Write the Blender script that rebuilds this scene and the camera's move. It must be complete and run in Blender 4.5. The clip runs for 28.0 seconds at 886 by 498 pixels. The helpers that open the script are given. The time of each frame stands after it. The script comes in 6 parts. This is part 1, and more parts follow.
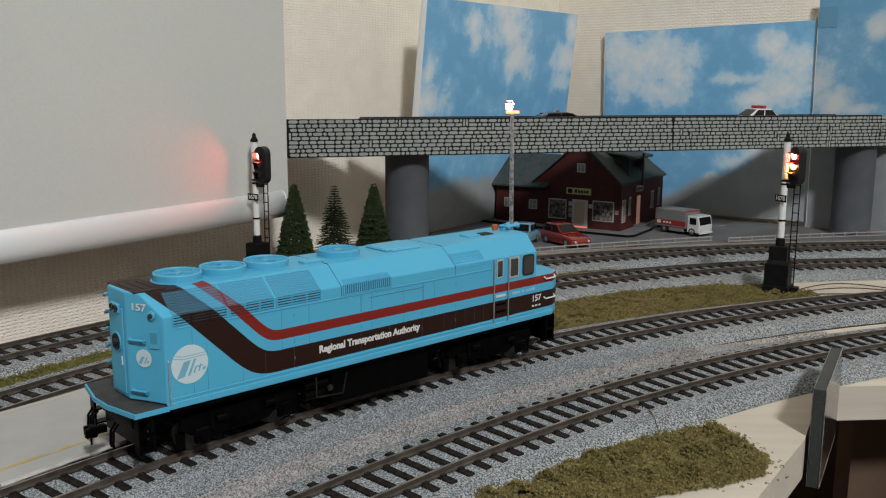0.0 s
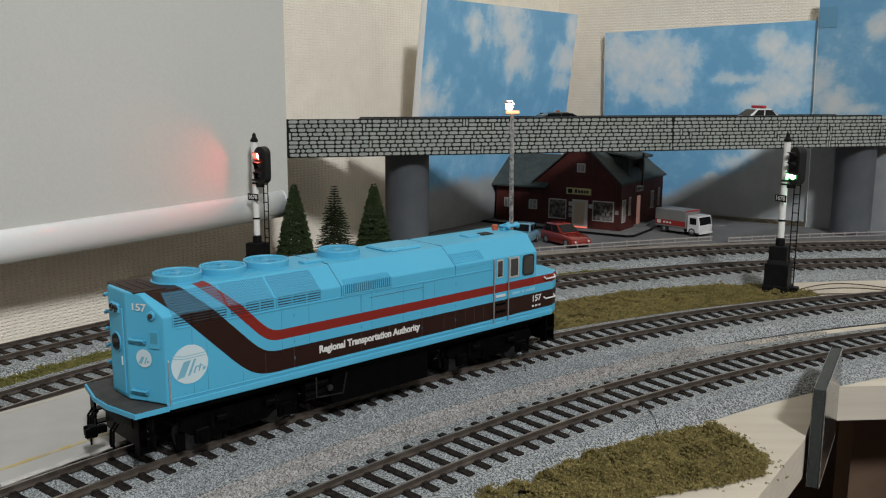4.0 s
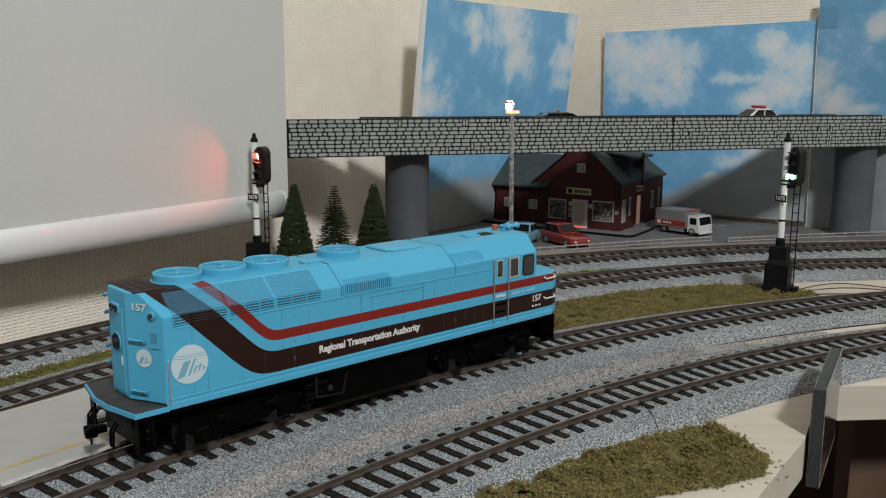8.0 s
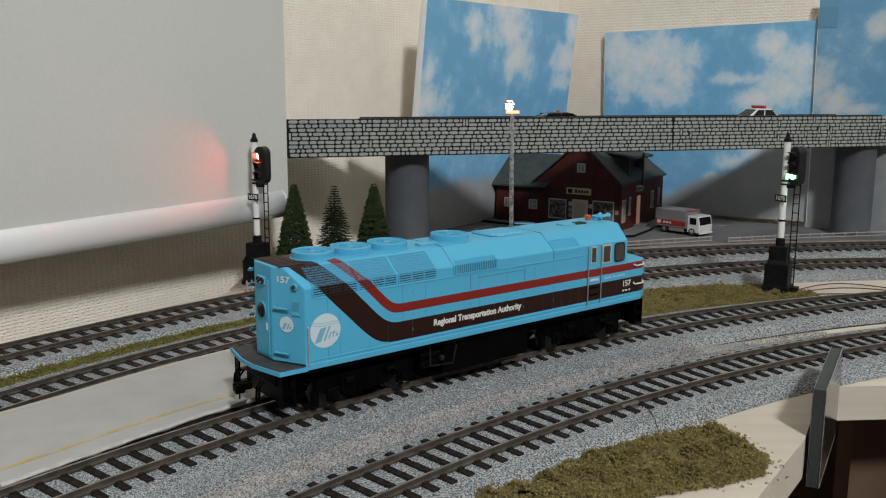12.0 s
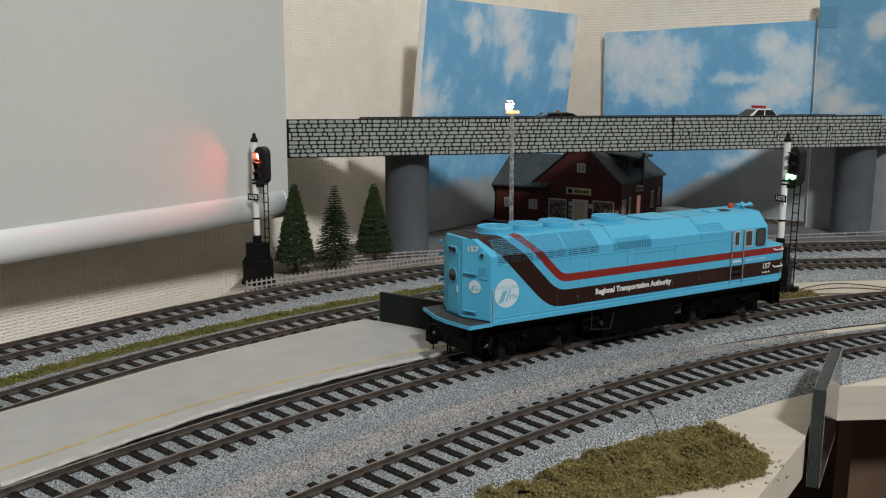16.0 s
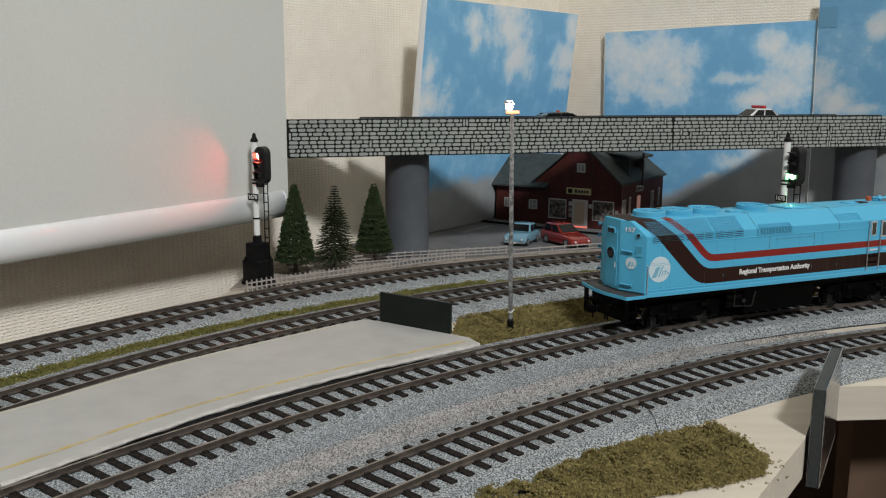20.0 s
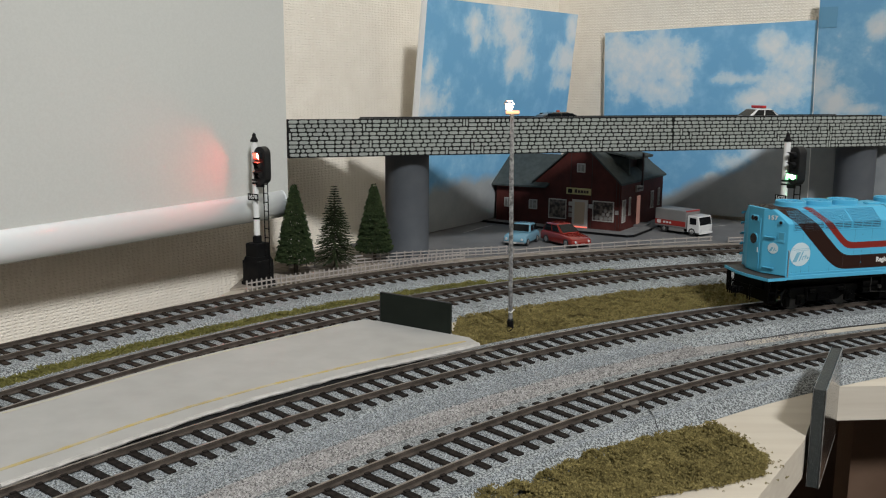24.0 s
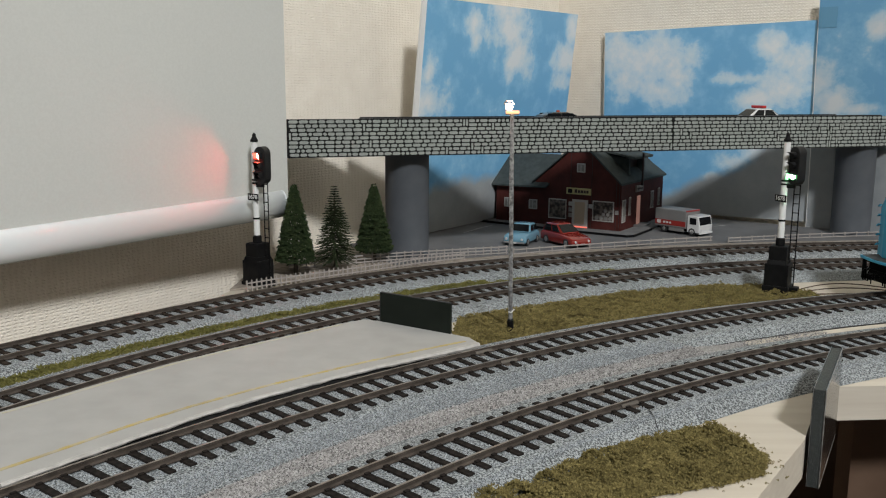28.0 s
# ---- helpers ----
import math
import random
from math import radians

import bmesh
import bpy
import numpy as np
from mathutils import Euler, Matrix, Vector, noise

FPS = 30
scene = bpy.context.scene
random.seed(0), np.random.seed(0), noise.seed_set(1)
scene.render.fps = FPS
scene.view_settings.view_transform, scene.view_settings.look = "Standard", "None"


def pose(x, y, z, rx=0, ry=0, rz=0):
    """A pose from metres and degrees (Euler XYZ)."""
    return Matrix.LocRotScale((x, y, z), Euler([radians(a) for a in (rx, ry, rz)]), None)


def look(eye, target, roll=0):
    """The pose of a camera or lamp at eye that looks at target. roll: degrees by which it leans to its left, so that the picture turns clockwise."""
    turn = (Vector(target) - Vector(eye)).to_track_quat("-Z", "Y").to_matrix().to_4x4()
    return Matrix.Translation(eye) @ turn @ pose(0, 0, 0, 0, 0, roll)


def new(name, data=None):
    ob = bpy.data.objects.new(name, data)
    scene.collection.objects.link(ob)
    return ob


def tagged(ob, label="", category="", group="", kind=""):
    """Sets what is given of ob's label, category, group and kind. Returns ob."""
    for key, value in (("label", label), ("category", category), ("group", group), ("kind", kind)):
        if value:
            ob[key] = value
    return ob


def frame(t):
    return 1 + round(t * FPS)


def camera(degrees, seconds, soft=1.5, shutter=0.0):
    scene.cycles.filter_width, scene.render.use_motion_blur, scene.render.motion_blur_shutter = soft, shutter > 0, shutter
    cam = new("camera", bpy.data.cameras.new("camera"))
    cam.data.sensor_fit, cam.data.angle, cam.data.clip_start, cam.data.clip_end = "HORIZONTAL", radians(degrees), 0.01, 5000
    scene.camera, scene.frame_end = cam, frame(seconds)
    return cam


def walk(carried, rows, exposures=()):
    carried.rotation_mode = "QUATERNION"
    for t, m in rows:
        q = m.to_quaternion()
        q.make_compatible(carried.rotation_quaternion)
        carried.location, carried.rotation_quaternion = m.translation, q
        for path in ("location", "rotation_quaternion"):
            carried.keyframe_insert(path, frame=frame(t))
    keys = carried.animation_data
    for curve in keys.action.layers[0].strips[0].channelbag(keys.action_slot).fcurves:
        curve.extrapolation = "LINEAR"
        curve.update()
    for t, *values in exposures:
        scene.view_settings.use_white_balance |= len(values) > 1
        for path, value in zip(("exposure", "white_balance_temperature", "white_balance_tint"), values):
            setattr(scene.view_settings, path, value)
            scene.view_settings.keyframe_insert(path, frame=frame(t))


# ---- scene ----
cam = camera(52.31, 28.0, soft=1.15)
EYE = (0.0, 0.0, 0.1128)
VIEW = look(EYE, (0.0, 0.9837, 0.1128 - 0.1797), roll=0.287)
walk(cam, [(0, VIEW), (28, VIEW)], exposures=[(0, -0.16), (8, -0.16), (16, -0.13), (18, -0.12), (21, 0.0), (24, 0.03), (28, 0.02)])

# ---- light: one ceiling lamp of the room ----
world = bpy.data.worlds.new("world")
scene.world = world
world.use_nodes = True
world.node_tree.nodes["Background"].inputs[0].default_value = (1.0, 0.95, 0.88, 1)
world.node_tree.nodes["Background"].inputs[1].default_value = 0.020
key_data = bpy.data.lights.new("ceiling_lamp", "AREA")
key_data.shape, key_data.size, key_data.energy = "DISK", 0.27, 43
key_data.color = (0.955, 0.97, 0.98)
key = new("ceiling_lamp_light", key_data)
key.matrix_world = look((0.56, -1.20, 1.48), (0.1, 0.5, 0.0))


# ---- materials ----
def material(name, color, rough=0.6, metal=0.0, spec=0.5, color2=None, scale=200.0, detail=4.0, mix=(0.35, 0.65), bump=0.0, bump_scale=400.0, bump_dist=0.0003, stain=0.0, stain_scale=20.0, coat=0.0):
    """Principled surface with grain between two colours, broad stains and fine relief, in object metres."""
    m = bpy.data.materials.new(name)
    m.use_nodes = True
    nt = m.node_tree
    b = nt.nodes["Principled BSDF"]
    b.inputs["Roughness"].default_value = rough
    b.inputs["Metallic"].default_value = metal
    b.inputs["Specular IOR Level"].default_value = spec
    b.inputs["Coat Weight"].default_value = coat
    co = nt.nodes.new("ShaderNodeTexCoord")
    out = None
    if color2 is not None:
        n = nt.nodes.new("ShaderNodeTexNoise")
        n.inputs["Scale"].default_value, n.inputs["Detail"].default_value = scale, detail
        nt.links.new(co.outputs["Object"], n.inputs["Vector"])
        r = nt.nodes.new("ShaderNodeValToRGB")
        r.color_ramp.elements[0].position, r.color_ramp.elements[1].position = mix
        r.color_ramp.elements[0].color, r.color_ramp.elements[1].color = (*color, 1), (*color2, 1)
        nt.links.new(n.outputs["Fac"], r.inputs["Fac"])
        out = r.outputs["Color"]
    else:
        rgb = nt.nodes.new("ShaderNodeRGB")
        rgb.outputs[0].default_value = (*color, 1)
        out = rgb.outputs[0]
    if stain:
        n2 = nt.nodes.new("ShaderNodeTexNoise")
        n2.inputs["Scale"].default_value, n2.inputs["Detail"].default_value = stain_scale, 3
        nt.links.new(co.outputs["Object"], n2.inputs["Vector"])
        mp = nt.nodes.new("ShaderNodeMapRange")
        mp.inputs["From Min"].default_value, mp.inputs["From Max"].default_value = 0.3, 0.7
        mp.inputs["To Min"].default_value, mp.inputs["To Max"].default_value = 1 - stain, 1 + stain * 0.5
        nt.links.new(n2.outputs["Fac"], mp.inputs["Value"])
        mu = nt.nodes.new("ShaderNodeMix")
        mu.data_type, mu.blend_type = "RGBA", "MULTIPLY"
        mu.inputs["Factor"].default_value = 1
        nt.links.new(out, mu.inputs[6])
        nt.links.new(mp.outputs["Result"], mu.inputs[7])
        out = mu.outputs[2]
    nt.links.new(out, b.inputs["Base Color"])
    if bump:
        n3 = nt.nodes.new("ShaderNodeTexNoise")
        n3.inputs["Scale"].default_value, n3.inputs["Detail"].default_value = bump_scale, 3
        nt.links.new(co.outputs["Object"], n3.inputs["Vector"])
        bp = nt.nodes.new("ShaderNodeBump")
        bp.inputs["Strength"].default_value, bp.inputs["Distance"].default_value = bump, bump_dist
        nt.links.new(n3.outputs["Fac"], bp.inputs["Height"])
        nt.links.new(bp.outputs["Normal"], b.inputs["Normal"])
    return m


def glow(name, color, strength):
    m = bpy.data.materials.new(name)
    m.use_nodes = True
    b = m.node_tree.nodes["Principled BSDF"]
    b.inputs["Base Color"].default_value = (*[0.3 * c for c in color], 1)
    b.inputs["Emission Color"].default_value = (*color, 1)
    b.inputs["Emission Strength"].default_value = strength
    return m


# ---- mesh helpers ----
def link(name, bm, mat, parent=None, label="", smooth=False):
    me = bpy.data.meshes.new(name)
    bm.normal_update()
    bm.to_mesh(me)
    bm.free()
    if smooth:
        me.polygons.foreach_set("use_smooth", [True] * len(me.polygons))
    for mt in mat if isinstance(mat, (list, tuple)) else [mat]:
        me.materials.append(mt)
    ob = new(name, me)
    ob.parent = parent
    if label:
        ob["label"] = label
    return ob


def part(name, bm, mat, parent, label="", smooth=False):
    return link(name, bm, mat, parent, label, smooth)


def share(name, me, parent, m, label=""):
    ob = new(name, me)
    ob.parent = parent
    ob.matrix_basis = m
    if label:
        ob["label"] = label
    return ob


def mesh_of(name, bm, mat):
    me = bpy.data.meshes.new(name)
    bm.normal_update()
    bm.to_mesh(me)
    bm.free()
    for mt in mat if isinstance(mat, (list, tuple)) else [mat]:
        me.materials.append(mt)
    return me


def thing(name, m, label, category, group="", kind=""):
    e = new(name)
    e.empty_display_size = 0.01
    e.matrix_basis = m
    return tagged(e, label, category, group, kind)


def box(x0, x1, y0, y1, z0, z1, bevel=0.0, bm=None, seg=1):
    bm = bm or bmesh.new()
    r = bmesh.ops.create_cube(bm, size=1)
    for v in r["verts"]:
        v.co = Vector(((x0 + x1) / 2 + v.co.x * (x1 - x0), (y0 + y1) / 2 + v.co.y * (y1 - y0), (z0 + z1) / 2 + v.co.z * (z1 - z0)))
    if bevel:
        edges = {e for v in r["verts"] for e in v.link_edges}
        bmesh.ops.bevel(bm, geom=list(edges), offset=bevel, segments=seg, affect="EDGES", profile=0.5)
    return bm


def moved(bm, m):
    bmesh.ops.transform(bm, matrix=m, verts=bm.verts[:])
    return bm


def rod(p0, p1, r0, r1=None, seg=10, bm=None, cap=True):
    bm = bm or bmesh.new()
    p0, p1 = Vector(p0), Vector(p1)
    r = bmesh.ops.create_cone(bm, cap_ends=cap, segments=seg, radius1=r0, radius2=r0 if r1 is None else r1, depth=(p1 - p0).length)
    turn = (p1 - p0).to_track_quat("Z", "Y").to_matrix().to_4x4()
    bmesh.ops.transform(bm, matrix=Matrix.Translation((p0 + p1) / 2) @ turn, verts=r["verts"])
    return bm


def wire(points, r, seg=6, bm=None):
    bm = bm or bmesh.new()
    for a, b in zip(points, points[1:]):
        rod(a, b, r, seg=seg, bm=bm)
    return bm


def prism(poly, z0, z1, bm=None, axis="z"):
    """A closed outline pushed from z0 to z1 (axis y: the outline lies in x, z)."""
    bm = bm or bmesh.new()
    put = (lambda a, b, c: (a, b, c)) if axis == "z" else (lambda a, b, c: (a, c, b)) if axis == "y" else (lambda a, b, c: (c, a, b))
    lo = [bm.verts.new(put(x, y, z0)) for x, y in poly]
    hi = [bm.verts.new(put(x, y, z1)) for x, y in poly]
    n = len(poly)
    fs = [bm.faces.new(lo[::-1]), bm.faces.new(hi)]
    fs += [bm.faces.new((lo[i], lo[(i + 1) % n], hi[(i + 1) % n], hi[i])) for i in range(n)]
    bmesh.ops.recalc_face_normals(bm, faces=fs)
    return bm


def turned(profile, seg=16, bm=None):
    """A lathe shape from (radius, height) pairs."""
    bm = bm or bmesh.new()
    rings = []
    for r, z in profile:
        rings.append([bm.verts.new((r * math.cos(2 * math.pi * i / seg), r * math.sin(2 * math.pi * i / seg), z)) for i in range(seg)])
    fs = []
    for a, b in zip(rings, rings[1:]):
        for i in range(seg):
            fs.append(bm.faces.new((a[i], a[(i + 1) % seg], b[(i + 1) % seg], b[i])))
    fs.append(bm.faces.new(rings[0][::-1]))
    fs.append(bm.faces.new(rings[-1]))
    bmesh.ops.recalc_face_normals(bm, faces=fs)
    return bm


def words(name, body, size, mat, parent, m, label="", depth=0.00004, width=None, weight=0.0):
    """Lettering as a thin mesh, centred, fitted to a width."""
    cu = bpy.data.curves.new(name, "FONT")
    cu.body, cu.size, cu.extrude, cu.align_x, cu.align_y = body, size, depth, "CENTER", "CENTER"
    cu.offset, cu.resolution_u = weight, 3
    tmp = bpy.data.objects.new(name, cu)
    scene.collection.objects.link(tmp)
    bpy.context.view_layer.update()
    me = bpy.data.meshes.new_from_object(tmp.evaluated_get(bpy.context.evaluated_depsgraph_get()))
    bpy.data.objects.remove(tmp)
    bpy.data.curves.remove(cu)
    if width:
        xs = [v.co.x for v in me.vertices]
        k = width / max(1e-9, max(xs) - min(xs))
        for v in me.vertices:
            v.co.x *= k
    me.materials.clear()
    me.materials.append(mat)
    me.name = name
    ob = new(name, me)
    ob.parent = parent
    ob.matrix_basis = m
    if label:
        ob["label"] = label
    return ob


# ---- strips and track lines
def ribbon(points, width, z0, z1, bm=None):
    """A strip of even width along points on a floor."""
    bm = bm or bmesh.new()
    rows = []
    for i, p in enumerate(points):
        a, b = Vector(points[max(i - 1, 0)]), Vector(points[min(i + 1, len(points) - 1)])
        d = (b - a).normalized()
        nrm = Vector((-d.y, d.x)) * width / 2
        p = Vector(p)
        rows.append([bm.verts.new((*(p - nrm), z0)), bm.verts.new((*(p + nrm), z0)), bm.verts.new((*(p + nrm), z1)), bm.verts.new((*(p - nrm), z1))])
    fs = []
    for a, b in zip(rows, rows[1:]):
        for j in range(4):
            fs.append(bm.faces.new((a[j], a[(j + 1) % 4], b[(j + 1) % 4], b[j])))
    fs += [bm.faces.new(rows[0][::-1]), bm.faces.new(rows[-1])]
    bmesh.ops.recalc_face_normals(bm, faces=fs)
    return bm


# ---- track lines: start, heading and bend along the way ----
KNOTS = np.linspace(-0.45, 0.75, 9)
STEPS = np.linspace(-0.6, 1.2, 721)


def line(x0, y0, heading, bends):
    k = np.interp(STEPS, KNOTS, bends)
    ds = STEPS[1] - STEPS[0]
    hd = np.cumsum(k) * ds
    i0 = int(np.argmin(abs(STEPS)))
    hd = hd + heading - hd[i0]
    cx, cy = np.cumsum(np.cos(hd)) * ds, np.cumsum(np.sin(hd)) * ds
    return cx + x0 - cx[i0], cy + y0 - cy[i0], hd


def at(ln, s, off=0.0):
    """Place and heading on a track line; off: to its far side."""
    x, y, h = (float(np.interp(s, STEPS, v)) for v in ln)
    return x - off * math.sin(h), y + off * math.cos(h), h

LINE_A = line(-0.005, 0.3501, 0.6937, [-1.4695, -1.4695, -1.4695, -1.3804, -1.4641, -1.281, -1.2313, -1.2313, -1.2313])
LINE_B = line(0.004, 0.2697, 0.7679, [-1.3703, -1.3702, -1.3698, -1.3674, -1.6711, -1.4963, -1.4969, -1.4972, -1.4974])
LINE_C = line(-0.053, 0.4373, 0.7298, [-1.7844, -1.7859, -1.7862, -1.7233, -1.5753, -1.923, -1.9644, -1.9615, -1.96])
LINE_D = line(-0.0499, 0.5225, 0.6487, [-0.6824, -0.6806, -0.8013, -2.4347, -1.2446, -1.0289, -1.0355, -1.039, -1.0407])
HALF = 0.00843
BOARD = -0.0075

M_BALLAST = material("grey_ballast", (0.06, 0.067, 0.071), 0.9, color2=(0.40, 0.43, 0.438), scale=1500, detail=2, mix=(0.40, 0.62), bump=1.0, bump_scale=1300, bump_dist=0.0006, stain=0.12, stain_scale=30)
M_GRAVEL = material("brown_gravel", (0.13, 0.125, 0.12), 0.95, color2=(0.44, 0.43, 0.418), scale=1300, detail=3, mix=(0.34, 0.68), bump=1.0, bump_scale=1200, bump_dist=0.0007, stain=0.1, stain_scale=60)
M_TIE = material("tie_brown", (0.008, 0.0068, 0.006), 0.75, spec=0.10, color2=(0.022, 0.018, 0.016), scale=500, bump=0.3, bump_scale=700)
M_TIE_REAR = material("tie_weathered_brown", (0.011, 0.009, 0.0075), 0.8, spec=0.12, color2=(0.040, 0.030, 0.023), scale=400, bump=0.3, bump_scale=700)
M_RAIL = material("rail_brown", (0.056, 0.045, 0.037), 0.5, metal=0.2, color2=(0.098, 0.080, 0.067), scale=300, stain=0.2, stain_scale=60)
M_RAILTOP = material("rail_top", (0.22, 0.195, 0.17), 0.32, metal=0.8, color2=(0.33, 0.295, 0.265), scale=200, stain=0.3, stain_scale=50)
M_WOOD = material("plywood", (0.515, 0.46, 0.38), 0.7, color2=(0.56, 0.51, 0.425), scale=1, detail=6, stain=0.1, stain_scale=9, bump=0.15, bump_scale=300)
for n_ in [n_ for n_ in M_WOOD.node_tree.nodes if n_.type == "TEX_NOISE" and n_.inputs["Scale"].default_value == 1]:
    # fibres run along the board's long side
    mp_ = M_WOOD.node_tree.nodes.new("ShaderNodeMapping")
    mp_.inputs["Rotation"].default_value = (0, 0, 0.30)
    mp_.inputs["Scale"].default_value = (14, 210, 420)
    M_WOOD.node_tree.links.new(n_.inputs["Vector"].links[0].from_socket, mp_.inputs["Vector"])
    M_WOOD.node_tree.links.new(mp_.outputs["Vector"], n_.inputs["Vector"])
M_ROAD = material("grey_card", (0.112, 0.112, 0.114), 0.8, color2=(0.15, 0.15, 0.152), scale=40, stain=0.12, stain_scale=12, bump=0.1, bump_scale=900)
M_EARTH = material("brown_earth", (0.22, 0.185, 0.15), 0.95, color2=(0.37, 0.325, 0.275), scale=200, stain=0.25, stain_scale=30, bump=0.5, bump_scale=500)
M_PLATFORM = material("platform_card", (0.356, 0.352, 0.336), 0.75, color2=(0.388, 0.384, 0.368), scale=80, stain=0.07, stain_scale=15, bump=0.08, bump_scale=500)
M_YELLOW = material("yellow_line", (0.44, 0.34, 0.11), 0.75, color2=(0.43, 0.39, 0.29), scale=220, stain=0.2, stain_scale=60)
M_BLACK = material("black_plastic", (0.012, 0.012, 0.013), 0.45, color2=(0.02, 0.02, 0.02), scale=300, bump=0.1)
M_DARKWOOD = material("dark_wood", (0.036, 0.019, 0.012), 0.55, spec=0.2, color2=(0.062, 0.034, 0.021), scale=30, stain=0.3, stain_scale=6)
M_CABINET = material("brown_cabinet_wood", (0.085, 0.052, 0.034), 0.5, spec=0.3, color2=(0.125, 0.080, 0.055), scale=30, stain=0.25, stain_scale=8)
M_BLIND = material("blind_cloth", (0.528, 0.534, 0.505), 0.9, color2=(0.553, 0.559, 0.53), scale=900, bump=0.25, bump_scale=1500, bump_dist=0.0001, stain=0.04, stain_scale=5)
M_TUBE = material("white_enamel", (0.83, 0.865, 0.88), 0.13, stain=0.02, stain_scale=12)
M_ROOM = material("far_room_paint", (0.08, 0.072, 0.065), 0.9, stain=0.1, stain_scale=2)
M_CEIL = material("ceiling_paint", (0.36, 0.355, 0.345), 0.9, stain=0.05, stain_scale=2)


def wallpaper(name, across, up, depth):
    """Cream wallpaper with an embossed weave: raised lumps where two sets of threads cross."""
    m = material(name, (0.83, 0.765, 0.66), 0.85, color2=(0.88, 0.82, 0.715), scale=60, stain=0.05, stain_scale=4)
    nt = m.node_tree
    b = nt.nodes["Principled BSDF"]
    co = nt.nodes.new("ShaderNodeTexCoord")

    def threads(way_, scale, distort):
        w = nt.nodes.new("ShaderNodeTexWave")
        w.bands_direction = way_
        w.inputs["Scale"].default_value, w.inputs["Distortion"].default_value, w.inputs["Detail"].default_value = scale, distort, 2
        w.inputs["Detail Scale"].default_value = 3.0
        nt.links.new(co.outputs["Object"], w.inputs["Vector"])
        return w.outputs["Fac"]

    pr_ = nt.nodes.new("ShaderNodeMath")
    pr_.operation = "MULTIPLY"
    nt.links.new(threads("Z", up, 3.8), pr_.inputs[0])
    nt.links.new(threads("X", across, 4.4), pr_.inputs[1])
    n = nt.nodes.new("ShaderNodeTexNoise")
    n.inputs["Scale"].default_value, n.inputs["Detail"].default_value, n.inputs["Roughness"].default_value = 560, 3, 0.6
    nt.links.new(co.outputs["Object"], n.inputs["Vector"])
    ad = nt.nodes.new("ShaderNodeMath")
    ad.operation = "MULTIPLY_ADD"
    ad.inputs[1].default_value = 0.9
    nt.links.new(n.outputs["Fac"], ad.inputs[0])
    nt.links.new(pr_.outputs[0], ad.inputs[2])
    bp = nt.nodes.new("ShaderNodeBump")
    bp.inputs["Strength"].default_value, bp.inputs["Distance"].default_value = 1.0, depth
    nt.links.new(ad.outputs[0], bp.inputs["Height"])
    nt.links.new(bp.outputs["Normal"], b.inputs["Normal"])
    return m


M_WALL = wallpaper("wallpaper", 108, 122, 0.00036)
M_WALL_RIB = wallpaper("ribbed_wallpaper", 88, 165, 0.00034)

# ---- the room: a corner, two walls that close it, floor and ceiling ----
CORNER = (0.1141, 0.9271)
TURN_L, TURN_R = 49.9, -37.7
LEFT = pose(*CORNER, 0, 0, 0, TURN_L)
RIGHT = pose(*CORNER, 0, 0, 0, TURN_R)
walls = []
for nm, m, ext in (("wall_west", pose(*CORNER, 0, 0, 0, 53.2), (-3.2, 0.0, 0.0, 0.08)), ("wall_north", RIGHT, (0.0, 2.95, 0.0, 0.08)),
                   ("wall_east", LEFT, (-3.3, 0.16, -2.88, -2.8)), ("wall_south", RIGHT, (0.0, 2.8, -3.28, -3.2))):
    w = link(nm, box(*ext, -0.76, 1.9), M_WALL_RIB if nm == "wall_west" else M_WALL if nm == "wall_north" else M_ROOM)
    w.matrix_basis = m
    tagged(w, "cream wallpaper wall with an embossed weave" if nm in ("wall_west", "wall_north") else "plain brown-grey wall behind the camera", "wall", kind="structure")
c = link("ceiling", box(-3.2, 0.0, -2.8, 0.0, 1.85, 1.9), M_CEIL)
c.matrix_basis = LEFT
tagged(c, "plain white room ceiling", "ceiling", kind="structure")
f = link("floor", box(-3.2, 0.0, -2.8, 0.0, -0.76, -0.70), M_DARKWOOD)
f.matrix_basis = LEFT
tagged(f, "dark brown wooden room floor", "floor", kind="structure")

# roller blind before the west wall
blind = thing("roller_blind", LEFT @ pose(0, -0.070, 0), "white cloth roller blind with a glossy white bottom bar", "blind")
part("cloth", box(-1.05, -0.4128, -0.0005, 0.0005, 0.036, 1.25), M_BLIND, blind, "white woven cloth")
bm = bmesh.new()
rod((-1.05, 0, 0.0231), (-0.4175, 0, 0.0385), 0.0085, seg=48, bm=bm)
for v in bm.verts:
    v.co.y *= 0.5
part("bottom_bar", bm, M_TUBE, blind, "glossy white oval bar", smooth=True)
bm = bmesh.new()
rod((-1.05, 0.0012, 0.0146), (-0.4175, 0.0012, 0.0300), 0.00035, seg=8, bm=bm)
part("lower_lip", bm, M_TUBE, blind, "thin white lower lip")
bm = bmesh.new()
rod((-0.4175, 0, 0.0385), (-0.4163, 0, 0.0386), 0.0087, 0.0084, seg=48, bm=bm)
for v in bm.verts:
    v.co.y *= 0.5
part("end_cap", bm, M_TUBE, blind)

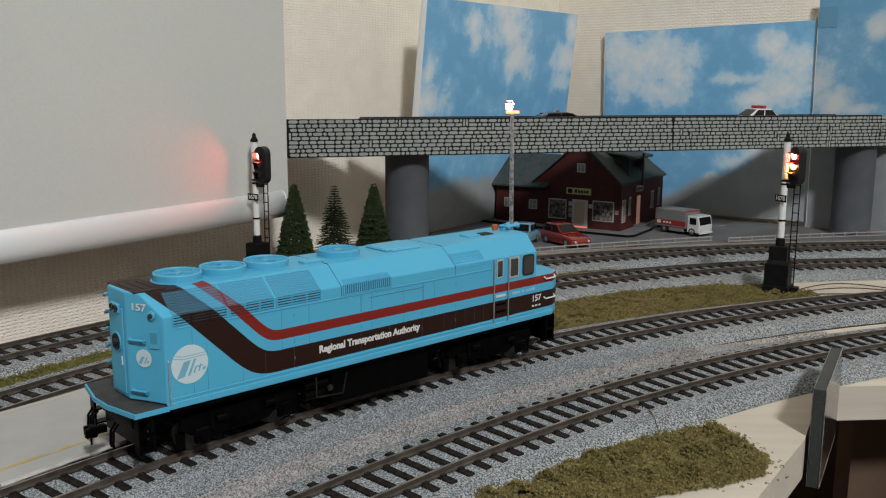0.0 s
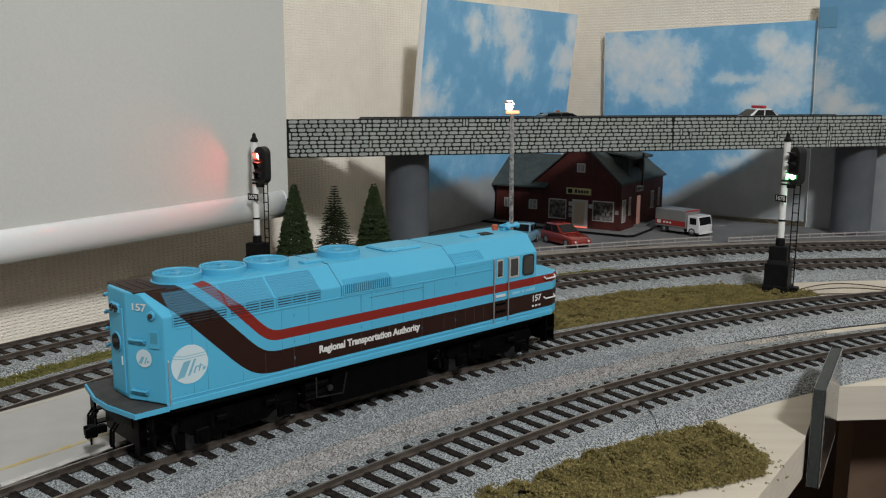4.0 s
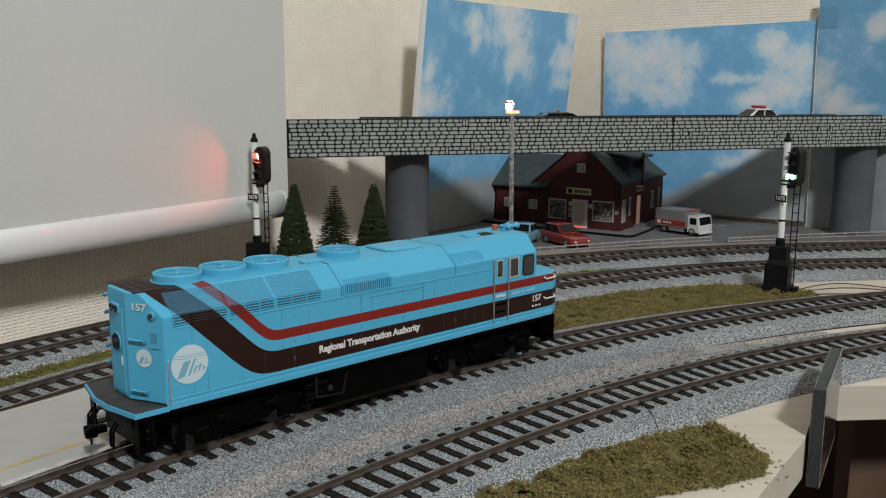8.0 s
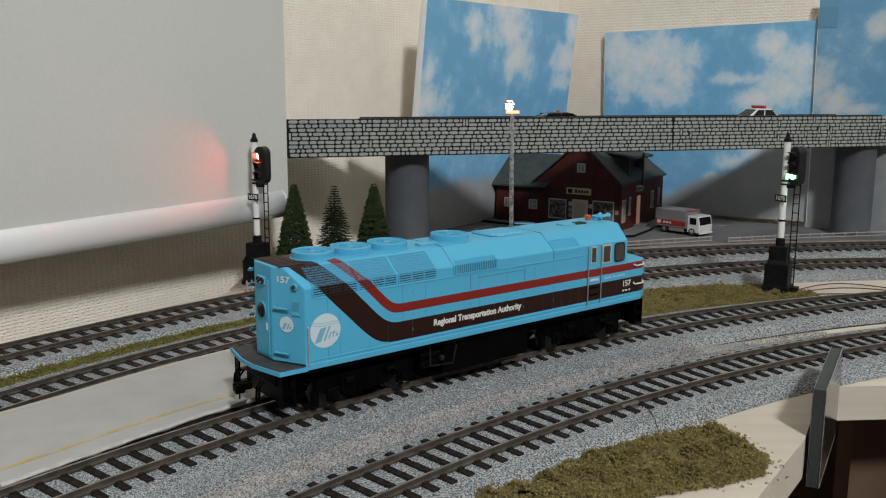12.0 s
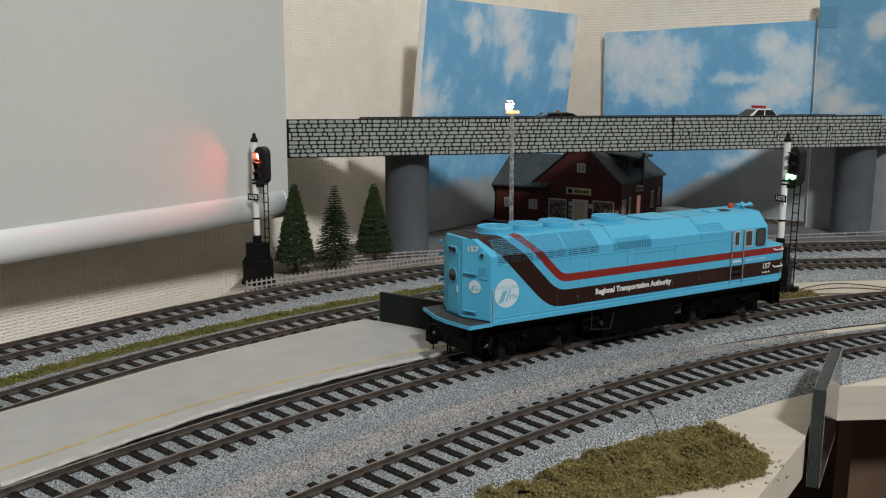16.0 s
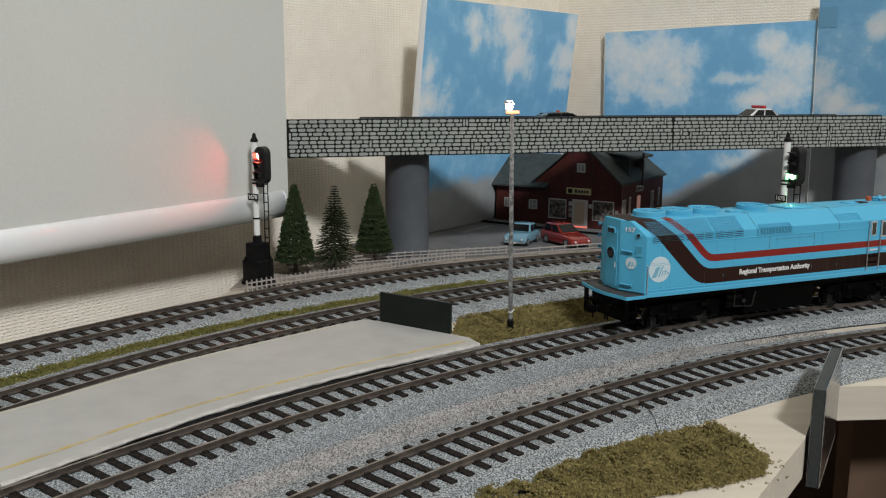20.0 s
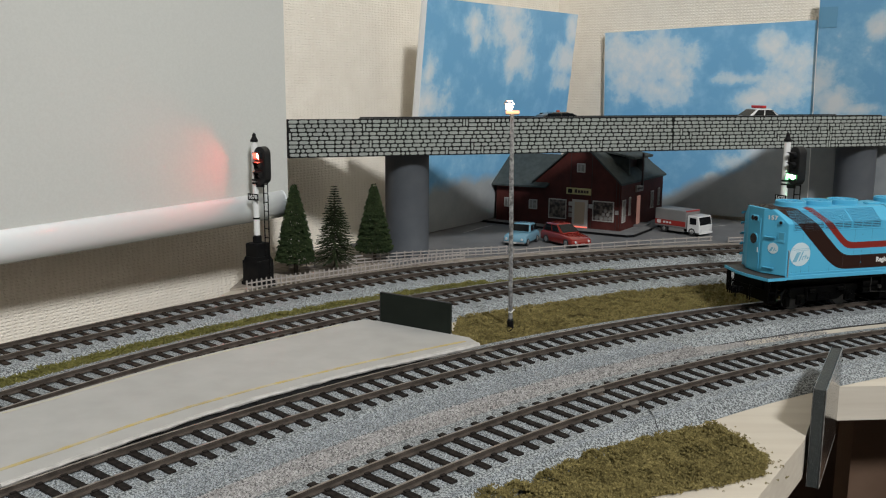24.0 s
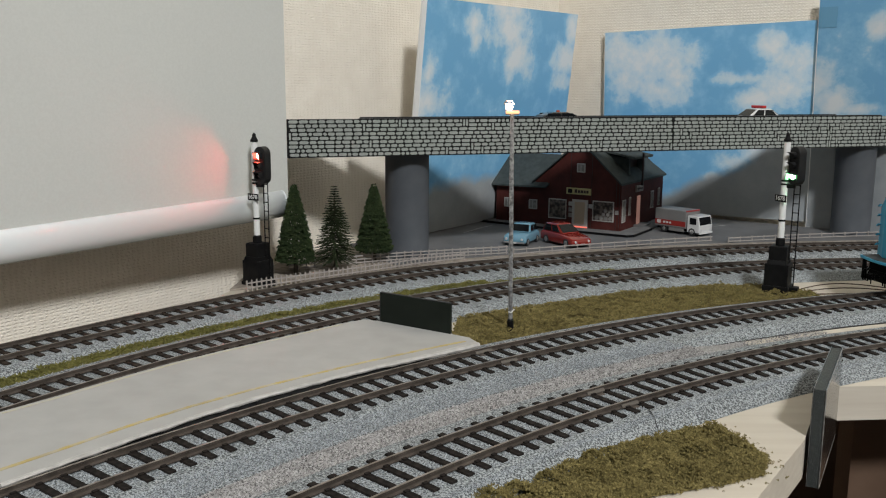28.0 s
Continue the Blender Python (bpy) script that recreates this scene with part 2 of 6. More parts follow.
# layout board, with its cut corner
board_line = [(-0.45, 0.05), (-0.047, 0.05), (0.1253, 0.2950), (0.1528, 0.3478), (0.160, 0.3510), (0.76, 0.40), (0.62, 0.53), (0.113, 0.917), (-0.1047, 0.6359), (-0.127, 0.546), (-0.1235, 0.5270)] + [at(LINE_D, s_ / 100, 0.0172)[:2] for s_ in (-10, -14, -18, -24, -32, -40)]
board = link("layout_board", prism(board_line, BOARD - 0.0145, BOARD), M_WOOD)
tagged(board, "pale plywood layout board under the tracks", "table", kind="structure")
legs = thing("trestle_cabinet", pose(0, 0, 0), "dark brown wooden cabinet under the layout board", "cabinet")
part("side_panel", box(0.19, 0.60, 0.395, 0.41, -0.70, BOARD - 0.015), M_CABINET, legs)
part("back_panel", box(0.19, 0.60, 0.55, 0.565, -0.70, BOARD - 0.015), M_CABINET, legs)

M_MARK = material("worn_white_paint", (0.36, 0.36, 0.35), 0.8, color2=(0.20, 0.20, 0.20), scale=300)
# rear street surface
road_line = [(-0.030, 0.586), (0.03, 0.622), (0.11, 0.659), (0.21, 0.686), (0.30, 0.691), (0.410, 0.686), (0.158, 0.880), (0.112, 0.915), (-0.070, 0.668)]
road = link("street_surface", prism(road_line, BOARD + 0.0002, -0.0058), M_ROAD)
tagged(road, "grey card street surface behind the tracks", "road", kind="structure")
for pts_ in ([(0.0165, 0.7225), (0.0310, 0.7480), (0.0420, 0.7640)], [(0.2318, 0.7640), (0.2435, 0.7690)]):
    mark = link("road_marking", ribbon(pts_, 0.0014, -0.0058, -0.00565), M_MARK)
    tagged(mark, "worn white parking line on the street", "road marking", kind="structure")
earth = link("earth_strip", prism([(-0.125, 0.516), (-0.030, 0.580), (-0.030, 0.586), (-0.071, 0.668), (-0.100, 0.637), (-0.124, 0.548)], BOARD + 0.0002, -0.0062), M_EARTH)
tagged(earth, "brown earth strip under the fir trees", "ground", kind="structure")


# ---- tracks ----
def sweep(ln, s0, s1, section, step=0.006):
    """A cross-section (far offset, height) carried along a track line."""
    bm = bmesh.new()
    n = max(2, int((s1 - s0) / step))
    rings = []
    for i in range(n + 1):
        s = s0 + (s1 - s0) * i / n
        sec = section(s) if callable(section) else section
        rings.append([bm.verts.new((*at(ln, s, o)[:2], z)) for o, z in sec])
    k = len(sec)
    fs = []
    for a, b in zip(rings, rings[1:]):
        for j in range(k):
            fs.append(bm.faces.new((a[j], a[(j + 1) % k], b[(j + 1) % k], b[j])))
    fs += [bm.faces.new(rings[0][::-1]), bm.faces.new(rings[-1])]
    bmesh.ops.recalc_face_normals(bm, faces=fs)
    return bm


def rail_section(o):
    h, f = 0.00045, 0.0011
    return [(o - f, -0.0021), (o + f, -0.0021), (o + f, -0.0018), (o + 0.0002, -0.0015), (o + 0.0002, -0.0007), (o + h, -0.0005), (o + h, -0.00004),
            (o - h, -0.00004), (o - h, -0.0005), (o - 0.0002, -0.0007), (o - 0.0002, -0.0015), (o - f, -0.0018)]


def tie_mesh(mat):
    bm = box(-0.00138, 0.00138, -0.0149, 0.0149, -0.0038, -0.00200, bevel=0.0002)
    for y in (-HALF, HALF):
        for sy in (-1, 1):
            box(-0.0009, 0.0009, y + sy * 0.0016 - 0.0006, y + sy * 0.0016 + 0.0006, -0.00205, -0.0015, bm=bm)
    return mesh_of("tie", bm, mat)


TIE, TIE_REAR = tie_mesh(M_TIE), tie_mesh(M_TIE_REAR)
PITCH = 0.00755


M_JOINER = material("dull_joiner", (0.125, 0.112, 0.10), 0.45, metal=0.4, color2=(0.13, 0.115, 0.10), scale=300)


def joint(tr, ln, s, skew):
    """Where two lengths of track meet: joiners on the rails and a crack across the ballast."""
    for o in (-HALF, HALF):
        part("rail_joiner", sweep(ln, s - 0.0045, s + 0.0045, [(o - 0.0013, -0.0021), (o + 0.0013, -0.0021), (o + 0.0013, -0.0017), (o + 0.0007, -0.0008), (o - 0.0007, -0.0008), (o - 0.0013, -0.0017)], 0.004), M_JOINER, tr, "dull metal rail joiner")
        part("joint_plate", sweep(ln, s - 0.0032, s + 0.0032, [(o - 0.0030, -0.0028), (o + 0.0024, -0.0028), (o + 0.0020, -0.0022), (o - 0.0026, -0.0022)], 0.003), M_RAIL, tr, "brown plastic joint plate")
    pts = []
    for i in range(12):
        o = -0.0138 - 0.0130 * i / 11
        z = -0.0026 if o > -0.0150 else -0.0026 - 0.0005 * (-0.0150 - o) / 0.0055 if o > -0.0205 else -0.0031 - 0.0043 * (-0.0205 - o) / 0.0063
        x, y, _ = at(ln, s + 0.0046 - skew * i / 11 + 0.0002 * math.sin(i * 2.4), o)
        pts.append((x, y, z + 0.0002))
    part("crack", wire(pts, 0.00016, 5), M_BLACK, tr, "dark crack in the ballast")


def track(ln, s0, s1, label, far=0.0275):
    foot = -0.0258 if ln is LINE_A else -0.0275
    wide = 0.0318 if ln is LINE_B else far
    tr = thing("railway_track", pose(0, 0, 0), label, "track", "model railway tracks")
    for a, b, fr in ((s0, -0.08, far), (-0.08, s1, 0.0275)) if far < 0.0275 else ((s0, s1, far),):
        part("roadbed", sweep(ln, a, b, [(foot, BOARD + 0.0001), (max(fr, wide), BOARD + 0.0001), (min(fr, 0.0205), -0.0032), (0.0150, -0.0027), (-0.0150, -0.0027), (-0.0205, -0.0032)]), M_BALLAST, tr, "grey stone ballast roadbed")
    for o in (-HALF, HALF):
        r = part("rail", sweep(ln, s0, s1, rail_section(o)), M_RAIL, tr, "brown weathered steel rail")
        part("rail_head", sweep(ln, s0, s1, [(o - 0.00043, -0.00004), (o + 0.00043, -0.00004), (o + 0.00035, 0.00003), (o - 0.00035, 0.00003)]), M_RAILTOP, r)
    n = int((s1 - s0) / PITCH)
    for i in range(n):
        x, y, h = at(ln, s0 + (i + 0.5) * PITCH)
        share("tie", TIE if ln is LINE_A or ln is LINE_B else TIE_REAR, tr, pose(x, y, 0, 0, 0, math.degrees(h)))
    return tr


joint(track(LINE_A, -0.30, 0.56, "curved model railway track beside the platform"), LINE_A, 0.0350, 0.0100)
joint(track(LINE_B, -0.20, 0.52, "curved model railway track along the board's cut edge"), LINE_B, 0.0775, 0.0090)
track(LINE_C, -0.30, 0.56, "curved model railway track behind the platform")
track(LINE_D, -0.32, 0.50, "curved model railway track along the picket fence", 0.0172)

verge = link("earth_verge", sweep(LINE_D, -0.02, 0.47, [(0.0200, BOARD + 0.0003), (0.0440, BOARD + 0.0003), (0.0440, -0.0056), (0.0225, -0.0053), (0.0200, -0.0050)]), M_EARTH)
tagged(verge, "brown earth verge between the rear track and street", "ground", kind="structure")

# black strip put where the front roadbed's foot is only in shade
foot_shade = link("roadbed_foot_shade", sweep(LINE_A, 0.09, 0.54, [(-0.0261, BOARD + 0.0001), (-0.0256, BOARD + 0.0001), (-0.0256, BOARD + 0.0006), (-0.0260, BOARD + 0.0005)]), M_BLACK)
tagged(foot_shade, "thin black strip standing for shade along the roadbed foot", "roadbed edge", kind="structure")

# gravel between the two front tracks
def ease(s, a, b):
    f_ = min(1.0, max(0.0, (s - a) / (b - a)))
    return f_ * f_ * (3 - 2 * f_)


shoulder = link("ballast_shoulder", sweep(LINE_A, -0.30, 0.152, lambda s: [(-0.036 + 0.0105 * ease(s, 0.08, 0.15), BOARD + 0.0003), (-0.016, BOARD + 0.0003), (-0.0165, -0.0031), (-0.032 + 0.0110 * ease(s, 0.08, 0.15), -0.0033)]), M_BALLAST)
tagged(shoulder, "grey ballast shoulder beside the front track", "gravel", kind="structure")
grav = link("gravel_fill", sweep(LINE_A, -0.30, 0.162, lambda s: [(-0.047 + 0.0130 * ease(s, 0.07, 0.16), BOARD + 0.0002), (-0.0280 + 0.0022 * ease(s, 0.07, 0.16), BOARD + 0.0002), (-0.0288 + 0.0022 * ease(s, 0.07, 0.16), -0.0036 - 0.0036 * ease(s, 0.10, 0.16)), (-0.044 + 0.0110 * ease(s, 0.07, 0.16), -0.0036 - 0.0037 * ease(s, 0.10, 0.16))]), M_GRAVEL)
tagged(grav, "brownish grey gravel fill between two tracks", "gravel", kind="structure")

# ---- platform ----
plat_line = [(-0.2150, 0.115), (-0.1251, 0.2392), (-0.1147, 0.2535), (-0.0979, 0.2758), (-0.0842, 0.2935), (-0.0685, 0.3115), (-0.0498, 0.3290), (-0.03, 0.3467), (-0.0079, 0.3640), (0.0041, 0.3735), (0.0159, 0.3839),
             (0.0119, 0.3928), (0.0038, 0.3983), (-0.0288, 0.4195), (-0.0379, 0.4236), (-0.0492, 0.4150), (-0.0719, 0.3925), (-0.0926, 0.3720), (-0.111, 0.3523), (-0.1266, 0.3321), (-0.1402, 0.3128), (-0.1529, 0.2965), (-0.245, 0.165)]
plat = thing("station_platform", pose(0, 0, 0), "white card island platform with a yellow safety line", "platform")
bm = prism(plat_line, -0.0003, 0.0006)
part("slab", bm, M_PLATFORM, plat, "white card top")
cx, cy = -0.06, 0.345
part("base", prism([(cx + (x - cx) * 0.992 + (0.0006 if i > 10 else -0.0006), cy + (y - cy) * 0.994) for i, (x, y) in enumerate(plat_line)], BOARD, -0.0003), M_BLACK, plat, "black side wall")


part("yellow_line", ribbon([(-0.2080, 0.140), (-0.1299, 0.249), (-0.1197, 0.2625), (-0.1015, 0.2875), (-0.0875, 0.3040), (-0.0703, 0.3215), (-0.0515, 0.3385), (-0.0309, 0.3560), (-0.008, 0.3735), (0.0100, 0.3865)], 0.0017, 0.0004, 0.00075), M_YELLOW, plat, "worn yellow line")
M_LIP = material("torn_white_card", (0.40, 0.385, 0.36), 0.85, color2=(0.50, 0.485, 0.46), scale=260, stain=0.12, stain_scale=70, bump=0.5, bump_scale=500)
rg_ = random.Random(8)
lip = bmesh.new()
edge_pts = [Vector(p) for p in plat_line[1:11]]
edge_pts = [a.lerp(b, j / 7) for a, b in zip(edge_pts, edge_pts[1:]) for j in range(7)] + [edge_pts[-1]]
rows_ = []
for i, p in enumerate(edge_pts):
    d = (edge_pts[min(i + 1, len(edge_pts) - 1)] - edge_pts[max(i - 1, 0)]).normalized()
    out_ = Vector((d.y, -d.x))
    tip_ = max(0.0, (i - 42) / 21)
    w0, w1, dz = -0.0010 - 0.0014 * tip_ - 0.0004 * rg_.random(), 0.0005 + 0.0004 * rg_.random() + 0.0006 * tip_, 0.0004 + 0.0005 * rg_.random() + 0.0010 * tip_
    rows_.append([lip.verts.new((*(p + out_ * w0), 0.00062)), lip.verts.new((*(p + out_ * w1 * 0.3), 0.00078 + 0.0002 * rg_.random())), lip.verts.new((*(p + out_ * w1), 0.0004 - dz * 0.4)), lip.verts.new((*(p + out_ * w1 * 0.6), 0.0002 - dz)), lip.verts.new((*(p + out_ * w0), -0.0002))])
for a, b in zip(rows_, rows_[1:]):
    for j in range(5):
        lip.faces.new((a[j], a[(j + 1) % 5], b[(j + 1) % 5], b[j]))
lip.faces.new(rows_[0][::-1]), lip.faces.new(rows_[-1])
bmesh.ops.recalc_face_normals(lip, faces=lip.faces[:])
part("torn_edge", lip, M_LIP, plat, "torn white card edge")
far_pts = [Vector(p) for p in plat_line[14:22]]
part("faded_line", ribbon([(p.x + 0.0016, p.y - 0.0012) for p in far_pts[1:]], 0.0012, 0.0004, 0.00072), material("faded_yellow", (0.44, 0.405, 0.28), 0.8, color2=(0.42, 0.40, 0.36), scale=240), plat, "faded pale yellow line")
sign = thing("platform_end_board", pose(-0.0128, 0.4095, 0.0006, 0, 0, -33.2), "plain dark green end board standing on the platform", "board")
part("panel", box(-0.0200, 0.0200, -0.0006, 0.0006, 0.0, 0.0142, bevel=0.0001), material("dark_green_card", (0.0065, 0.0095, 0.0065), 0.7, spec=0.2, color2=(0.010, 0.014, 0.010), scale=90, stain=0.1), sign)
part("top_edge", box(-0.0201, 0.0201, -0.0007, 0.0007, 0.0142, 0.0145), M_BLACK, sign, "black top edge")
part("side_edge", box(-0.0203, -0.0200, -0.0007, 0.0007, 0.0, 0.0142), M_BLACK, sign, "black side edge")

# black guard panel on the board's cut edge
guard = thing("guard_panel", pose(0.1418, 0.3215, -0.0255, 0, 0, 61.5), "upright black foam guard panel on the board's cut edge", "panel")
M_FOAM = material("black_foam_edge", (0.020, 0.024, 0.024), 0.6, color2=(0.13, 0.145, 0.135), scale=3400, detail=1, mix=(0.52, 0.80), bump=0.6, bump_scale=900)
M_GLOSS = material("black_gloss_sheet", (0.018, 0.016, 0.015), 0.20, spec=0.7, stain=0.1, coat=0.3)
M_SILVER = material("worn_silver_edge", (0.5, 0.5, 0.5), 0.35, metal=0.8, color2=(0.2, 0.2, 0.2), scale=300)
part("core", box(-0.0283, 0.0295, -0.0033, 0.0003, 0.0, 0.0357), M_FOAM, guard)
part("face_sheet", box(-0.0283, 0.0295, -0.0037, -0.0033, 0.0, 0.0358), M_GLOSS, guard, "glossy black sheet")
part("face_sheet", box(-0.0283, 0.0295, 0.0003, 0.0007, 0.0, 0.0358), M_GLOSS, guard, "glossy black sheet")
bm = bmesh.new()
for y, r_ in ((-0.0036, 0.00021), (0.0005, 0.00010)):
    wire([(0.0290, y, 0.0), (-0.0284, y, 0.0), (-0.0284, y, 0.0359), (0.0296, y, 0.0359)], r_, bm=bm)
part("edge_trim", bm, M_SILVER, guard, "worn silver edge line")


# ---- bridge ----
BRIDGE = pose(-0.0164, 0.602, 0, 0, 0, 17.4)
M_MORTAR = material("black_mortar", (0.006, 0.0065, 0.0065), 0.8, spec=0.2, color2=(0.012, 0.012, 0.012), scale=400)
M_STONE = material("grey_stone", (0.265, 0.285, 0.262), 0.8, color2=(0.325, 0.345, 0.318), scale=500, stain=0.1, stain_scale=50)
M_PIER = material("grey_pier", (0.085, 0.093, 0.105), 0.55, spec=0.3, color2=(0.105, 0.113, 0.125), scale=60, stain=0.08, stain_scale=20)
bridge = thing("road_bridge", BRIDGE, "road bridge with stone-patterned parapet on grey piers", "bridge")
part("deck", box(-0.0868, 0.52, 0.0025, 0.045, 0.0660, 0.0800), M_ROAD, bridge, "dark grey deck")
part("parapet", box(-0.0868, -0.0402, -0.0010, 0.0025, 0.0660, 0.0903), M_MORTAR, bridge, "grey stone-patterned parapet end")
par = part("parapet", box(-0.0400, 0.376, -0.0010, 0.0025, 0.0660, 0.0903), M_MORTAR, bridge, "grey stone-patterned parapet")
par2 = part("parapet", box(0.3765, 0.52, 0.0004, 0.0025, 0.0660, 0.0899), M_MORTAR, bridge, "grey stone-patterned parapet")
bm = box(-0.0400, 0.376, -0.0013, 0.0028, 0.0903, 0.0909)
part("coping", bm, M_BLACK, bridge, "thin black coping strip")
part("parapet", box(-0.0300, 0.52, 0.0425, 0.045, 0.0800, 0.0900), M_MORTAR, bridge, "grey stone-patterned parapet")
for x, y in ((-0.0018, 0.0235), (0.3716, 0.0175)):
    pr = part("pier", turned([(0.0154, 0.0), (0.0152, 0.002), (0.0152, 0.0715), (0.0156, 0.0722), (0.0156, 0.0729)], 40), M_PIER, bridge, "round grey pier", smooth=False)
    pr.matrix_basis = pose(x, y, -0.0069)
    for p in pr.data.polygons:
        p.use_smooth = len(p.vertices) == 4

# sky posters
def sky_print(name, blobs, seed, low, tilt, shade_scale):
    """A printed blue sky with white clouds: soft blobs (x, z, width, height) broken up by noise."""
    m = bpy.data.materials.new(name)
    m.use_nodes = True
    nt = m.node_tree
    b = nt.nodes["Principled BSDF"]
    b.inputs["Roughness"].default_value = 0.42
    co = nt.nodes.new("ShaderNodeTexCoord")
    n = nt.nodes.new("ShaderNodeTexNoise")
    n.noise_dimensions = "4D"
    n.inputs["W"].default_value = seed
    n.inputs["Scale"].default_value, n.inputs["Detail"].default_value, n.inputs["Roughness"].default_value = 42, 9, 0.66
    nt.links.new(co.outputs["Object"], n.inputs["Vector"])
    total = None
    for x, z, w, h in blobs:
        mp = nt.nodes.new("ShaderNodeMapping")
        mp.vector_type = "POINT"
        mp.inputs["Location"].default_value = (-x / w, 0, -z / h)
        mp.inputs["Scale"].default_value = (1 / w, 0, 1 / h)
        nt.links.new(co.outputs["Object"], mp.inputs["Vector"])
        ln = nt.nodes.new("ShaderNodeVectorMath")
        ln.operation = "LENGTH"
        nt.links.new(mp.outputs["Vector"], ln.inputs[0])
        mr = nt.nodes.new("ShaderNodeMapRange")
        mr.inputs["From Min"].default_value, mr.inputs["From Max"].default_value = 0.15, 1.45
        mr.inputs["To Min"].default_value, mr.inputs["To Max"].default_value = 1, 0
        nt.links.new(ln.outputs["Value"], mr.inputs["Value"])
        if total is None:
            total = mr.outputs["Result"]
        else:
            mx = nt.nodes.new("ShaderNodeMath")
            mx.operation = "MAXIMUM"
            nt.links.new(total, mx.inputs[0])
            nt.links.new(mr.outputs["Result"], mx.inputs[1])
            total = mx.outputs[0]
    # a broad cloud bank along the print's foot, greyed to carry the bridge's shade
    sx_ = nt.nodes.new("ShaderNodeSeparateXYZ")
    nt.links.new(co.outputs["Object"], sx_.inputs[0])
    nb = nt.nodes.new("ShaderNodeTexNoise")
    nb.noise_dimensions = "4D"
    nb.inputs["W"].default_value = seed + 3
    nb.inputs["Scale"].default_value, nb.inputs["Detail"].default_value = 26, 6
    nt.links.new(co.outputs["Object"], nb.inputs["Vector"])
    hx = nt.nodes.new("ShaderNodeMath")
    hx.operation = "MULTIPLY_ADD"
    hx.inputs[1].default_value = -tilt
    nt.links.new(sx_.outputs["X"], hx.inputs[0])
    nt.links.new(sx_.outputs["Z"], hx.inputs[2])
    hb = nt.nodes.new("ShaderNodeMath")
    hb.operation = "MULTIPLY_ADD"
    hb.inputs[1].default_value = -0.034
    nt.links.new(nb.outputs["Fac"], hb.inputs[0])
    nt.links.new(hx.outputs[0], hb.inputs[2])
    shaded_bank = nt.nodes.new("ShaderNodeMapRange")
    shaded_bank.inputs["From Min"].default_value, shaded_bank.inputs["From Max"].default_value = low - 0.017 - 0.005, low - 0.017 + 0.005
    shaded_bank.inputs["To Min"].default_value, shaded_bank.inputs["To Max"].default_value = 1, 0
    nt.links.new(hb.outputs[0], shaded_bank.inputs["Value"])
    ad = nt.nodes.new("ShaderNodeMath")
    ad.operation = "MULTIPLY_ADD"
    ad.inputs[1].default_value = 2.6
    nt.links.new(n.outputs["Fac"], ad.inputs[0])
    nt.links.new(total, ad.inputs[2])
    r = nt.nodes.new("ShaderNodeValToRGB")
    e = r.color_ramp.elements
    e[0].position, e[0].color = 0.30, (0.175 * shade_scale, 0.43 * shade_scale, 0.68 * shade_scale, 1)
    e[1].position, e[1].color = 0.98, (0.74 * shade_scale, 0.78 * shade_scale, 0.80 * shade_scale, 1)
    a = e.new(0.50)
    a.color = (0.245 * shade_scale, 0.51 * shade_scale, 0.74 * shade_scale, 1)
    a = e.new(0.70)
    a.color = (0.52 * shade_scale, 0.68 * shade_scale, 0.79 * shade_scale, 1)
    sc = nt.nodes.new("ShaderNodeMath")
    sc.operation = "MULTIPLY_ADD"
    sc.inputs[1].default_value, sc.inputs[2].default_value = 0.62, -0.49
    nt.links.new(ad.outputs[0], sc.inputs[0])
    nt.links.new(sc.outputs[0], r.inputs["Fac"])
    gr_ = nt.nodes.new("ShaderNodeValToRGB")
    gr_.color_ramp.elements[0].position, gr_.color_ramp.elements[0].color = 0.3, (0.31 * shade_scale, 0.335 * shade_scale, 0.35 * shade_scale, 1)
    gr_.color_ramp.elements[1].position, gr_.color_ramp.elements[1].color = 0.75, (0.43 * shade_scale, 0.45 * shade_scale, 0.455 * shade_scale, 1)
    nt.links.new(n.outputs["Fac"], gr_.inputs["Fac"])
    mx_ = nt.nodes.new("ShaderNodeMix")
    mx_.data_type = "RGBA"
    nt.links.new(shaded_bank.outputs["Result"], mx_.inputs[0])
    nt.links.new(r.outputs["Color"], mx_.inputs[6])
    nt.links.new(gr_.outputs["Color"], mx_.inputs[7])
    nt.links.new(mx_.outputs[2], b.inputs["Base Color"])
    return m


M_CARD = material("white_card_edge", (0.78, 0.77, 0.75), 0.7)


def poster(m, w, h, blobs, seed, margin=0.0008, low=0.06, tilt=0.0, shade_scale=1.0):
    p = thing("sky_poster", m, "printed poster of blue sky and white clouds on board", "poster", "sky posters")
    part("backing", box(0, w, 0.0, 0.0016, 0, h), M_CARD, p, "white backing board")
    part("print", box(margin, w, -0.0003, 0.0, 0, h), sky_print("sky_print", blobs, seed, low, tilt, shade_scale), p, "blue sky and white clouds")
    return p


WEST = pose(*CORNER, 0, 0, 0, 53.2)
poster(WEST @ pose(-0.2727, -0.0235, -0.0055, 6.2, -0.4, 0), 0.2343, 0.1824, [(1.147 * x, 1.015 * z, 1.147 * w_, 1.015 * h_) for x, z, w_, h_ in [(0.1017, 0.1784, 0.0324, 0.018), (0.1089, 0.1604, 0.0324, 0.0198), (0.117, 0.137, 0.027, 0.0198), (0.0594, 0.164, 0.0117, 0.0135), (0.063, 0.1505, 0.0072, 0.0108), (0.009, 0.1046, 0.0306, 0.0198), (0.0108, 0.1244, 0.0126, 0.0126), (0.1935, 0.1379, 0.0216, 0.018), (0.198, 0.1667, 0.0126, 0.018), (0.189, 0.119, 0.0198, 0.0117)]], 1.3, 0.0055, 0.034, 0.07)
